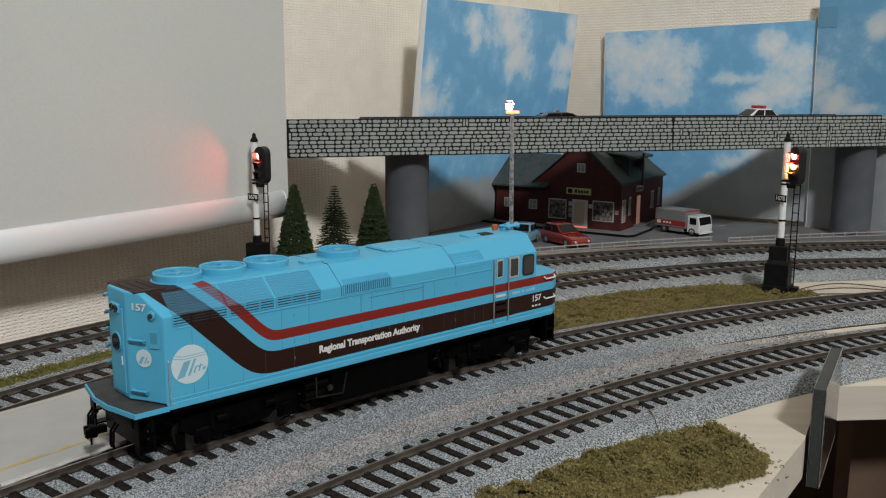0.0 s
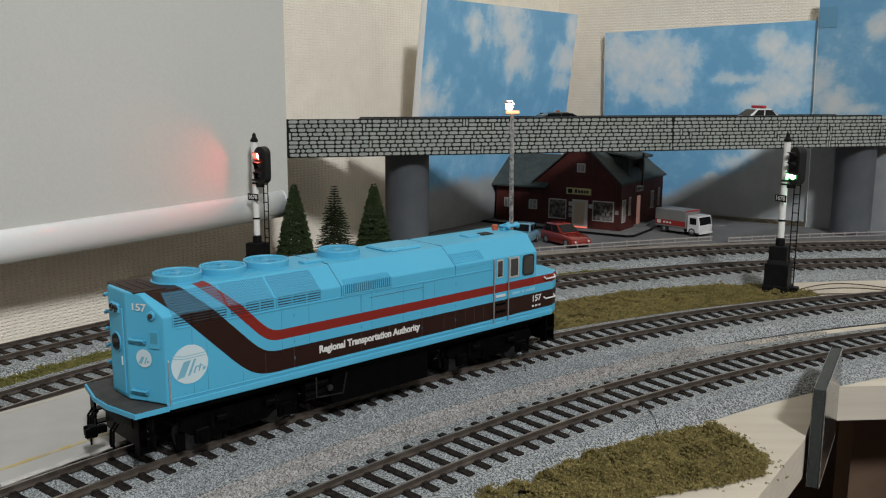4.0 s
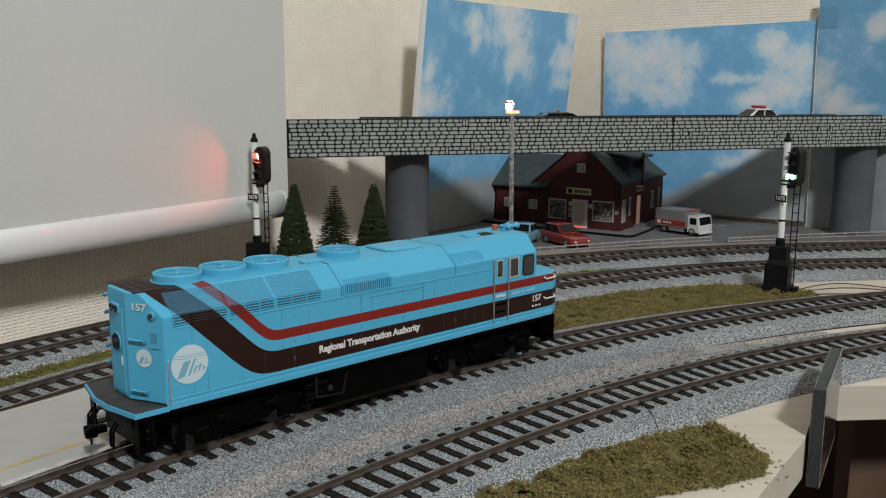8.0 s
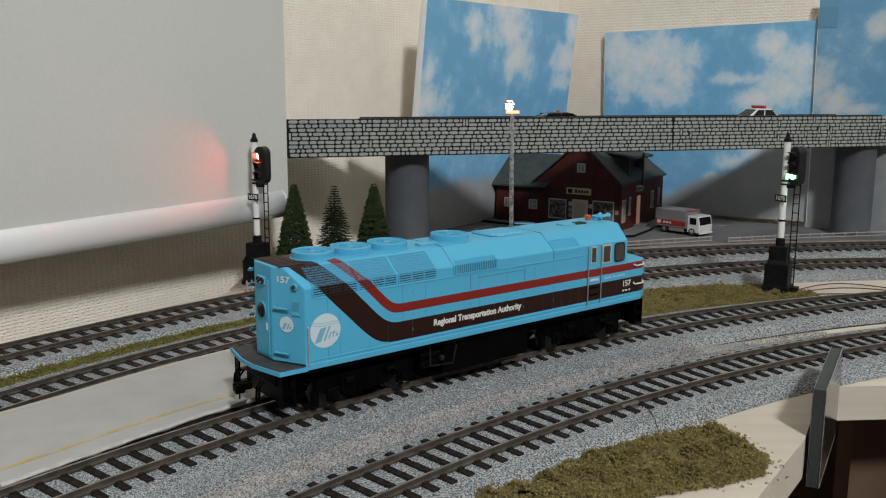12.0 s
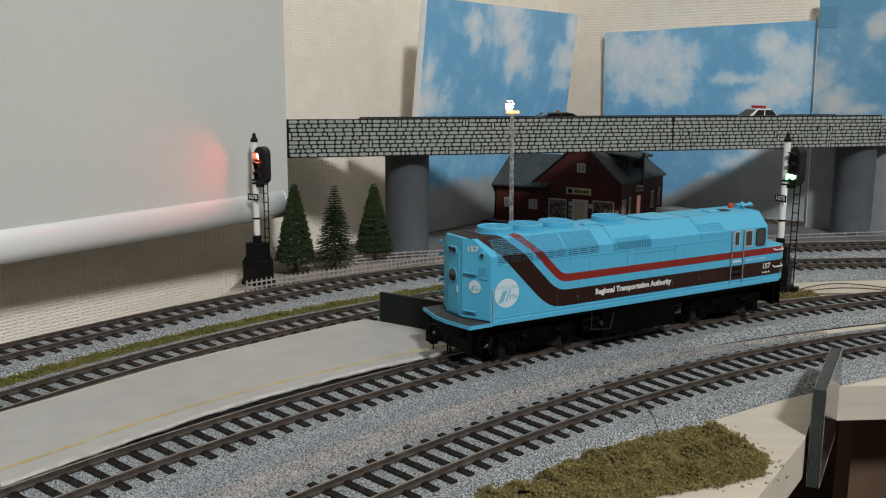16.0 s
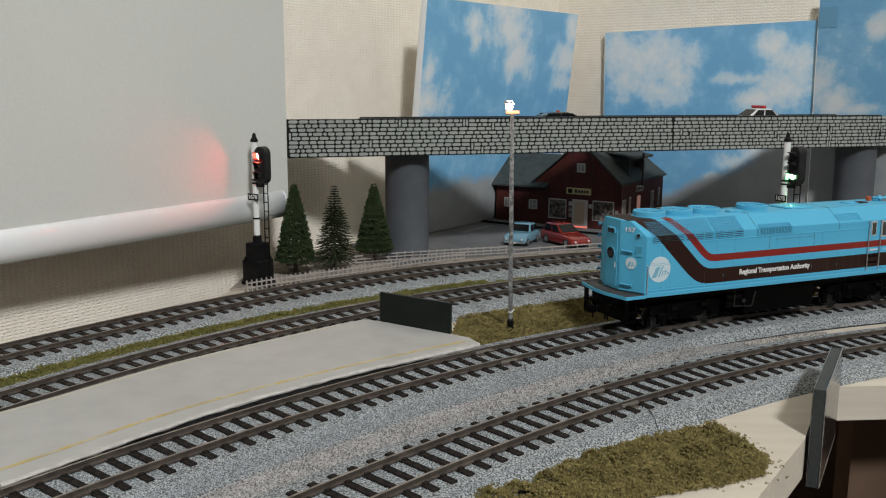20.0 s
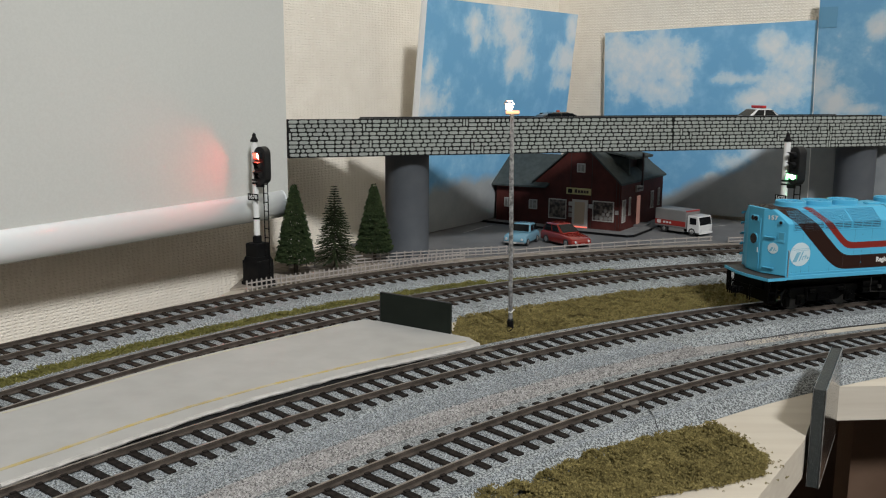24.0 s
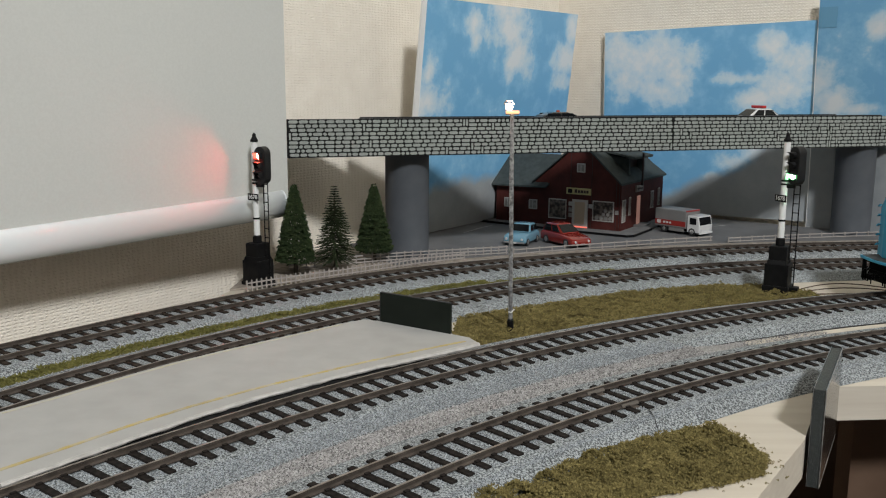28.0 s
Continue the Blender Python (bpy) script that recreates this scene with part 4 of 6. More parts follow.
    part("fan_grille", bm, M_BLUE, fan)
part("roof_hatch", box(8.5 * K, 26 * K, -6.5 * K, 6.5 * K, 52.0 * K, 53.2 * K, bevel=0.6 * K), M_BLUE, loco, "raised roof hatch")
part("roof_hatch", box(11 * K, 25 * K, -7.5 * K, 7.5 * K, 52.0 * K, 52.7 * K, bevel=0.3 * K), M_BLUE, loco)
part("roof_plate", box(-27 * K, -18.5 * K, -6.2 * K, -2.4 * K, 52.0 * K, 53.1 * K, bevel=0.3 * K), M_BLUE, loco)
part("roof_plate", box(53 * K, 60 * K, -4 * K, 1.5 * K, 52.0 * K, 52.9 * K, bevel=0.3 * K), M_BLUE, loco)
bm = box(61 * K, 67 * K, -4.4 * K, -0.5 * K, 52.0 * K, 52.6 * K)
for i in range(4):
    box((61.4 + i * 1.4) * K, (62.1 + i * 1.4) * K, -4.5 * K, -0.4 * K, 52.6 * K, 52.9 * K, bm=bm)
part("roof_vent", bm, M_DECK, loco, "grey slatted roof vent")
part("beacon", box(74.0 * K, 76.2 * K, 1.6 * K, 3.8 * K, 52.0 * K, 54.6 * K, bevel=0.3 * K), M_ORANGE, loco, "small orange beacon")
bm = bmesh.new()
box(76 * K, 80 * K, -1.2 * K, 1.2 * K, 52.0 * K, 53.2 * K, bm=bm)
for y, x1 in ((-2.2, 84.0), (0.0, 85.5), (2.2, 83.0)):
    rod((77.0 * K, y * K, 53.9 * K), ((x1 - 1.6) * K, y * K, 54.0 * K), 0.4 * K, 0.5 * K, 10, bm)
    rod(((x1 - 1.6) * K, y * K, 54.0 * K), (x1 * K, y * K, 54.0 * K), 0.5 * K, 1.2 * K, 10, bm)
rod((78.5 * K, -2.6 * K, 53.5 * K), (78.5 * K, 2.6 * K, 53.5 * K), 0.6 * K, seg=8, bm=bm)
rod((78.5 * K, 0, 53 * K), (78.5 * K, 0, 55.0 * K), 0.6 * K, seg=8, bm=bm)
part("horn", bm, M_BLUE, loco, "sky-blue triple air horn")
part("rear_roof", moved(box(-88.6 * K, -78.6 * K, -9.6 * K, 9.6 * K, 52.0 * K, 52.38 * K, bevel=0.1 * K), Matrix.Identity(4)), material("brown_roof", (0.024, 0.012, 0.009), 0.6, spec=0.25, color2=(0.034, 0.018, 0.014), scale=200), loco, "dark brown rear roof plate")
bm = bmesh.new()
for i in range(3):
    box((-87.2 + i * 2.9) * K, (-86.6 + i * 2.9) * K, -6 * K, 6 * K, 52.3 * K, 52.5 * K, bm=bm)
part("roof_ribs", bm, M_FRAME, loco)

# rear bulkhead: door, lamps, porthole, emblem, handles
door = part("rear_door", box(-90.35 * K, -89.9 * K, -4.3 * K, 4.3 * K, 20.5 * K, 47.0 * K, bevel=0.15 * K), M_BLUE, loco, "sky-blue rear door")
port = part("porthole", moved(rod((0, 0, 0), (0, 0, 0.5 * K), 3.1 * K, seg=24), pose(-90.2 * K, 0.2 * K, 36.0 * K, 0, -90, 0)), M_BLUE, door, "round porthole")
part("pane", moved(rod((0, 0, 0), (0, 0, 0.6 * K), 2.6 * K, seg=24), pose(-90.3 * K, 0.2 * K, 36.0 * K, 0, -90, 0)), M_GLASS, door)
part("latch", box(-90.7 * K, -90.3 * K, -3.4 * K, -2.9 * K, 29.5 * K, 32.0 * K), M_PALE, door)
lamp = part("lamp_housing", box(-90.9 * K, -89.9 * K, -2.9 * K, 2.9 * K, 45.0 * K, 48.2 * K, bevel=0.5 * K), M_BLUE, loco)
for y in (-1.35, 1.35):
    part("headlight", moved(turned([(1.2, 0), (1.2, 0.6), (1.0, 0.7), (0.85, 0.35), (0.1, 0.3)], 16), pose(-90.7 * K, y * K, 46.6 * K, 0, -90, 0) @ Matrix.Diagonal((K, K, K, 1))), M_RIM, lamp, "dark round headlight with a bright rim")
# the slanted panel beside the rear door: u across it from the door edge, out of it
SLANT = Matrix.Identity(4)
su = Vector((6.0, -12.1, 0)).normalized()
so = Vector((-12.1, -6.0, 0)).normalized()
for i in range(3):
    SLANT[i][0], SLANT[i][1], SLANT[i][2], SLANT[i][3] = su[i], (0, 0, 1)[i], so[i], (-90.0 * K, -6.0 * K, 0)[i]
for zz, w_ in ((38.2, 5.2), (22.6, 5.2)):
    bm = wire([(1.6 * K, zz * K, 0.0), (1.6 * K, zz * K, 0.9 * K), ((1.6 + w_) * K, zz * K, 0.9 * K), ((1.6 + w_) * K, zz * K, 0.0)], 0.42 * K)
    box(1.3 * K, (1.9 + w_) * K, (zz - 0.9) * K, (zz - 0.5) * K, 0.0, 0.7 * K, bm=bm)
    part("grab_step", moved(bm, SLANT), M_BLUE, loco)
bm = bmesh.new()
box(8.3 * K, 11.9 * K, 36.2 * K, 41.4 * K, 0.0, 0.35 * K, bm=bm)
part("recess_frame", moved(bm, SLANT), M_BLUE, loco)
# flat plate, no hollow: the pocket's shade is put into its darker blue
part("recess", moved(box(8.8 * K, 11.4 * K, 37.6 * K, 40.9 * K, 0.25 * K, 0.40 * K), SLANT), material("shaded_recess_blue", (0.05, 0.26, 0.38), 0.5), loco)
mk = part("marker_light", moved(turned([(1.35, 0), (1.35, 0.5), (1.0, 0.7), (0.2, 0.75)], 18), SLANT @ pose(9.6 * K, 46.0 * K, 0) @ Matrix.Diagonal((K, K, K, 1))), M_BLUE, loco, "round marker light")
part("lens", moved(rod((0, 0, 0), (0, 0, 0.9 * K), 0.8 * K, seg=14), SLANT @ pose(9.6 * K, 46.0 * K, 0)), M_GLASS, mk)
em = part("emblem", moved(rod((0, 0, 0), (0, 0, 0.15 * K), 2.75 * K, seg=32), SLANT @ pose(6.0 * K, 32.7 * K, 0)), M_EMBLEM, loco, "small round white emblem")
bm = bmesh.new()
for poly in ([(-2.0, -1.7), (-0.8, -1.7), (0.3, 0.5), (-0.8, 0.5)], [(0.0, -1.6), (0.5, -1.6), (1.4, 0.4), (0.9, 0.4)], [(1.0, -1.3), (1.9, -1.2), (2.0, -0.6), (1.2, -0.7)]):
    prism([(x * K, z * K) for x, z in poly], 0.13 * K, 0.19 * K, bm)
part("figure", moved(bm, SLANT @ pose(6.0 * K, 32.7 * K, 0)), bpy.data.materials["emblem_blue"], em)
words("road_number", "157", 3.0 * K, M_WHITE, loco, SLANT @ pose(4.8 * K, 48.0 * K, 0.1 * K), "white road number", width=5.0 * K, weight=0.06 * K)
for zz in (47.5, 42.0, 36.5, 31.0, 25.5):
    part("ladder_rung", wire([(-86.0 * K, 14.6 * K, zz * K), (-87.2 * K, 15.2 * K, (zz + 0.2) * K), (-87.0 * K, 16.6 * K, (zz - 0.8) * K), (-85.2 * K, 17.0 * K, (zz - 0.8) * K)], 0.4 * K), M_BLUE, loco)

# rear deck, couplers, underframe
deck_line = [(-83.5, -18.6), (-94.2, -18.6), (-97.0, -4.5), (-97.0, 4.5), (-94.2, 18.6), (-83.5, 18.6)]
deck = part("rear_deck", prism([(x * K, y * K) for x, y in deck_line], 17.3 * K, 18.7 * K), M_BLUE, loco, "rear deck with sky-blue edge")
part("deck_plate", prism([(-83.0 * K, -17.9 * K), (-93.7 * K, -17.9 * K), (-96.4 * K, -4.3 * K), (-96.4 * K, 4.3 * K), (-93.7 * K, 17.9 * K), (-83.0 * K, 17.9 * K)], 18.7 * K, 18.9 * K), M_DECK, deck, "dark grey tread plate")
part("underframe", box(-92 * K, 86 * K, -11 * K, 11 * K, 11.5 * K, 17.4 * K, bevel=0.3 * K), M_FRAME, loco, "black underframe")
part("side_skirt", box(-82 * K, 84 * K, -17.2 * K, 17.2 * K, 15.8 * K, 17.45 * K), M_FRAME, loco)
part("fuel_tank", prism([(-15.5 * K, 4.0 * K), (-9.0 * K, 2.6 * K), (9.0 * K, 2.6 * K), (15.5 * K, 4.0 * K), (15.5 * K, 15.5 * K), (-15.5 * K, 15.5 * K)], -23 * K, 21 * K, axis="x"), M_FRAME, loco, "black fuel tank")
for sy in (-1, 1):
    for z in (12.0, 8.6):
        part("air_tank", rod((-33.5 * K, sy * 13.5 * K, z * K), (-24.0 * K, sy * 13.5 * K, z * K), 1.7 * K, seg=14), M_FRAME, loco, "black air tank")
    part("filler_cap", moved(rod((0, 0, 0), (0, 0, 0.9 * K), 1.1 * K, seg=12), pose(-24.5 * K, sy * 16.0 * K, 10.5 * K, 90 if sy < 0 else -90, 0, 0)), M_WHEEL, loco)
    part("pipe", wire([(-30 * K, sy * 16.4 * K, 15.5 * K), (-30 * K, sy * 16.4 * K, 8.2 * K), (-19 * K, sy * 16.4 * K, 7.4 * K), (-17.2 * K, sy * 16.4 * K, 14.5 * K)], 0.3 * K), M_WHEEL, loco)
    for x in (-90.5, 88.5):
        bm = bmesh.new()
        for z in (6.0, 10.5):
            box((x - 2.3) * K, (x + 2.3) * K, sy * 16.2 * K - 1.6 * K, sy * 16.2 * K + 1.6 * K, z * K, (z + 0.5) * K, bm=bm)
        for dx in (-2.3, 2.3):
            box((x + dx - 0.3) * K, (x + dx + 0.3) * K, sy * 16.2 * K - 1.6 * K, sy * 16.2 * K + 1.6 * K, 5.6 * K, 17.2 * K, bm=bm)
        part("corner_steps", bm, M_FRAME, loco)
for x0, x1, sx in ((-96.5, -93.0, -1), (91.0, 95.0, 1)):
    bm = box(x0 * K, x1 * K, -13.5 * K, 13.5 * K, 4.5 * K, 16.5 * K, bevel=0.4 * K) if sx > 0 else box(-90.5 * K, -88.0 * K, -12.5 * K, 12.5 * K, 5.2 * K, 17.2 * K, bevel=0.3 * K)
    part("pilot", bm, M_FRAME, loco, "black end plate")
    cp = bmesh.new()
    b0 = 95.5 * sx + (2.5 if sx > 0 else 0)
    box(min(b0, b0 + sx * 4) * K, max(b0, b0 + sx * 4) * K, -1.1 * K, 1.1 * K, 8.9 * K, 11.2 * K, 0.2 * K, bm=cp)
    box(min(b0 + sx * 3.2, b0 + sx * 5.2) * K, max(b0 + sx * 3.2, b0 + sx * 5.2) * K, -2.3 * K, 1.6 * K, 8.4 * K, 11.8 * K, 0.4 * K, bm=cp)
    box(min(b0 + sx * 5.0, b0 + sx * 7.0) * K, max(b0 + sx * 5.0, b0 + sx * 7.0) * K, -2.5 * K, -0.9 * K, 8.6 * K, 11.6 * K, 0.4 * K, bm=cp)
    box(min(b0 + sx * 4.6, b0 + sx * 6.2) * K, max(b0 + sx * 4.6, b0 + sx * 6.2) * K, 0.6 * K, 1.9 * K, 8.6 * K, 11.6 * K, 0.3 * K, bm=cp)
    rod(((b0 + sx * 5.2) * K, -1.5 * K, 11.8 * K), ((b0 + sx * 5.2) * K, -1.5 * K, 6.4 * K), 0.3 * K, seg=6, bm=cp)
    part("coupler", cp, M_FRAME, loco, "black knuckle coupler")
    for y in (-8.5, -6.6, 6.6, 8.5, 10.4):
        part("hose", wire([((b0 - sx * 0.5) * K, y * K, 13.5 * K), ((b0 + sx * 1.2) * K, y * K, 11.5 * K), ((b0 + sx * 1.3) * K, (y + 0.4) * K, 7.2 * K), ((b0 + sx * 0.9) * K, (y + 0.9) * K, 6.0 * K)], 0.42 * K), M_FRAME, loco)


def truck_mesh():
    bm = bmesh.new()
    for sy in (-1, 1):
        y0, y1 = sorted((sy * 12.2 * K, sy * 13.8 * K))
        prism([(x * K, z * K) for x, z in ((-22.5, 9.0), (-22.0, 12.2), (22.0, 12.2), (22.5, 9.0), (19.0, 6.6), (12.5, 6.8), (9.5, 4.6), (-9.5, 4.6), (-12.5, 6.8), (-19.0, 6.6))], y0, y1, bm, axis="y")
        for x in (-15.75, 15.75):
            a, b = sorted((sy * 13.6 * K, sy * 15.4 * K))
            box((x - 2.6) * K, (x + 2.6) * K, a, b, 3.6 * K, 8.6 * K, 0.4 * K, bm=bm)
            rod((x * K, sy * 15.2 * K, 5.9 * K), (x * K, sy * 16.2 * K, 5.9 * K), 1.7 * K, 1.4 * K, 12, bm)
            rod(((x + (3.6 if x < 0 else -3.6)) * K, sy * 14.6 * K, 7.0 * K), ((x + (3.6 if x < 0 else -3.6)) * K, sy * 14.6 * K, 12.0 * K), 0.8 * K, seg=8, bm=bm)
        for i in range(5):
            box((-5 + i * 0.1) * K, (5 - i * 0.1) * K, sy * 14.2 * K - 0.7 * K, sy * 14.2 * K + 0.7 * K, (5.0 + i * 0.75) * K, (5.5 + i * 0.75) * K, bm=bm)
        rod((-11 * K, sy * 15.2 * K, 10.4 * K), (-7.4 * K, sy * 15.2 * K, 10.4 * K), 1.0 * K, seg=10, bm=bm)
        rod((7.4 * K, sy * 15.2 * K, 10.4 * K), (11 * K, sy * 15.2 * K, 10.4 * K), 1.0 * K, seg=10, bm=bm)
        for x in (-21.5, 21.5):
            box((x - 1.2) * K, (x + 1.2) * K, sy * 11.5 * K - 0.8 * K, sy * 11.5 * K + 0.8 * K, 2.2 * K, 7.5 * K, bm=bm)
    box(-19 * K, 19 * K, -12.5 * K, 12.5 * K, 9.0 * K, 11.5 * K, bm=bm)
    return bm


def wheel_mesh():
    bm = bmesh.new()
    for sy in (-1, 1):
        w = turned([(2.0, 0.0), (5.0, 0.15), (5.83, 0.1), (5.75, 1.5), (6.5, 1.7), (6.3, 2.2), (5.0, 2.3), (4.6, 1.9), (2.2, 2.1)], 24)
        moved(w, pose(0, sy * 9.6 * K, 0, 90 if sy > 0 else -90, 0, 0) @ Matrix.Diagonal((K, K, K, 1)))
        t = bpy.data.meshes.new("tmp")
        w.to_mesh(t)
        w.free()
        bm.from_mesh(t)
    rod((0, -8 * K, 0), (0, 8 * K, 0), 1.2 * K, seg=10, bm=bm)
    return bm


TRUCKS, WHEELS = [], []
for sx in (-1, 1):
    tk = part("truck", truck_mesh(), M_FRAME, loco, "black two-axle truck")
    tk.matrix_basis = pose(sx * 57.7 * K, 0, 0)
    TRUCKS.append((tk, sx))
    for x in (-15.75, 15.75):
        wh = part("wheelset", wheel_mesh(), M_WHEEL, tk, "dark steel wheelset")
        wh.matrix_basis = pose(x * K, 0, 5.85 * K)
        WHEELS.append((wh, x * K))


# ---- stones of the parapet ----
def stone_mesh(w, h):
    r = min(w, h) * 0.33
    o = [(-w / 2 + r, -h / 2), (w / 2 - r, -h / 2), (w / 2, -h / 2 + r), (w / 2, h / 2 - r), (w / 2 - r, h / 2), (-w / 2 + r, h / 2), (-w / 2, h / 2 - r), (-w / 2, -h / 2 + r)]
    return prism(o, -0.00022, 0.0, axis="y")


rng = random.Random(5)
STONES = {}
ROW = 0.0237 / 9
cells = []
for x_from, x_to, y_face in ((-0.0866, 0.1908, -0.0010), (0.1909, 0.3758, -0.0010), (0.3768, 0.519, 0.0004)):
    blocked = {}
    for r in range(9):
        x = x_from + rng.uniform(0, 0.0012)
        while x < x_to - 0.0012:
            w = rng.choice((0.0030, 0.0044, 0.0050, 0.0055, 0.0060, 0.0066))
            w = min(w, x_to - x)
            skip = [b for b in blocked.get(r, []) if b[0] < x + w and b[1] > x]
            if skip:
                if skip[0][0] - x > 0.0016:
                    w = skip[0][0] - x
                else:
                    x = skip[0][1]
                    continue
            tall = w < 0.0031 and r < 8 and rng.random() < 0.22 and not any(b[0] < x + w and b[1] > x for b in blocked.get(r + 1, []))
            if tall:
                w = 0.0020
                blocked.setdefault(r + 1, []).append((x, x + w))
            h = ROW * 2 if tall else ROW
            cells.append((x + w / 2, 0.0664 + r * ROW + h / 2, round(w - 0.00072, 4), h - 0.00070, y_face))
            x += w
near = sorted(cells, key=lambda c_: abs(c_[0] - 0.06))[:290]
rest = [c_ for c_ in cells if c_ not in set(near)]
for x, z, w, h, yf in near:
    key_ = (w, round(h, 5))
    if key_ not in STONES:
        STONES[key_] = mesh_of("stone", stone_mesh(w, h), M_STONE)
    share("stone", STONES[key_], par, pose(x, yf, z))
vs, fcs = [], []
for x, z, w, h, yf in rest:
    r = min(w, h) * 0.33
    o = [(-w / 2 + r, -h / 2), (w / 2 - r, -h / 2), (w / 2, -h / 2 + r), (w / 2, h / 2 - r), (w / 2 - r, h / 2), (-w / 2 + r, h / 2), (-w / 2, h / 2 - r), (-w / 2, -h / 2 + r)]
    b0 = len(vs)
    vs += [(x + a, yf, z + c_) for a, c_ in o] + [(x + a, yf - 0.00022, z + c_) for a, c_ in o]
    fcs += [tuple(b0 + 8 + i for i in range(8))] + [(b0 + i, b0 + (i + 1) % 8, b0 + 8 + (i + 1) % 8, b0 + 8 + i) for i in range(8)]
me = bpy.data.meshes.new("stonework")
me.from_pydata(vs, [], fcs)
me.materials.append(M_STONE)
st = new("stonework", me)
st.parent = par
tagged(st, kind="stuff")

# ---- grass and moss mats ----
def moss_material(name, c0, c1, c2, own=0.55, broad=0.85):
    m = bpy.data.materials.new(name)
    m.use_nodes = True
    nt = m.node_tree
    b = nt.nodes["Principled BSDF"]
    b.inputs["Roughness"].default_value = 0.95
    b.inputs["Specular IOR Level"].default_value = 0.15
    g = nt.nodes.new("ShaderNodeNewGeometry")
    r = nt.nodes.new("ShaderNodeValToRGB")
    e = r.color_ramp.elements
    e[0].color, e[1].color = (*c0, 1), (*c2, 1)
    a = e.new(0.5)
    a.color = (*c1, 1)
    tc = nt.nodes.new("ShaderNodeTexCoord")
    ns = nt.nodes.new("ShaderNodeTexNoise")
    ns.inputs["Scale"].default_value, ns.inputs["Detail"].default_value = 125, 4
    nt.links.new(tc.outputs["Object"], ns.inputs["Vector"])
    mx = nt.nodes.new("ShaderNodeMath")
    mx.operation = "MULTIPLY_ADD"
    mx.inputs[1].default_value = own
    nt.links.new(g.outputs["Random Per Island"], mx.inputs[0])
    sb = nt.nodes.new("ShaderNodeMath")
    sb.operation = "MULTIPLY_ADD"
    sb.inputs[1].default_value, sb.inputs[2].default_value = broad, 0.52 - 0.5 * (own + broad)
    nt.links.new(ns.outputs["Fac"], sb.inputs[0])
    nt.links.new(sb.outputs[0], mx.inputs[2])
    nt.links.new(mx.outputs[0], r.inputs["Fac"])
    nt.links.new(r.outputs["Color"], b.inputs["Base Color"])
    return m


M_MOSS = moss_material("olive_moss", (0.060, 0.048, 0.018), (0.180, 0.147, 0.055), (0.31, 0.255, 0.105))
M_GREEN = moss_material("green_moss", (0.075, 0.072, 0.020), (0.145, 0.138, 0.042), (0.22, 0.20, 0.07))


def inside(p, poly):
    x, y = p
    c_ = False
    for (x0, y0), (x1, y1) in zip(poly, poly[1:] + poly[:1]):
        if (y0 > y) != (y1 > y) and x < (x1 - x0) * (y - y0) / (y1 - y0) + x0:
            c_ = not c_
    return c_


def edge_gap(p, poly):
    d = 1.0
    for a, b in zip(poly, poly[1:] + poly[:1]):
        a_, b_, q = Vector(a), Vector(b), Vector(p)
        t = max(0, min(1, (q - a_).dot(b_ - a_) / max(1e-12, (b_ - a_).length_squared)))
        d = min(d, (q - a_ - t * (b_ - a_)).length)
    return d


def mat_of_moss(name, label, poly, count, size, base, pile, mat, seed):
    rg = random.Random(seed)
    xs, ys = [p[0] for p in poly], [p[1] for p in poly]
    vs, fc, made = [], [], 0
    while made < count:
        p = (rg.uniform(min(xs), max(xs)), rg.uniform(min(ys), max(ys)))
        jit = (p[0] + rg.gauss(0, 0.0008), p[1] + rg.gauss(0, 0.0008))
        if not inside(jit, poly):
            continue
        made += 1
        e = min(1, edge_gap(p, poly) / 0.006)
        n = noise.noise(Vector((p[0] * 160, p[1] * 160, seed)))
        h = base + pile * (0.25 + 0.75 * e) * max(0.15, 0.62 + 0.75 * n) * rg.uniform(0.55, 1.0)
        s = size * rg.uniform(0.5, 1.15)
        a = rg.uniform(0, 6.28)
        ca, sa = math.cos(a), math.sin(a)
        b0 = len(vs)
        for j in range(7):
            d = Vector((rg.gauss(0, 1), rg.gauss(0, 1), rg.gauss(0.35, 0.8))).normalized()
            q = Vector((p[0], p[1], h)) + d * s * rg.uniform(0.1, 0.7)
            sd_ = d.orthogonal().normalized() * s * rg.uniform(0.25, 0.5)
            up_ = d.cross(sd_).normalized() * s * rg.uniform(0.1, 0.3)
            b1 = len(vs)
            tip = q + d * s * rg.uniform(0.6, 1.1)
            vs.extend([tuple(q - sd_), tuple(q + sd_), tuple(q + up_), tuple(tip)])
            fc.extend([(b1, b1 + 1, b1 + 3), (b1 + 1, b1 + 2, b1 + 3), (b1 + 2, b1, b1 + 3)])
    if count > 100:
        b0 = len(vs)
        vs.extend([(x, y, base + pile * 0.07) for x, y in poly])
        fc.append(tuple(range(b0, b0 + len(poly))))
    me_ = bpy.data.meshes.new(name)
    me_.from_pydata(vs, [], fc)
    me_.materials.append(mat)
    ob = new(name, me_)
    return tagged(ob, label, "moss", kind="stuff")


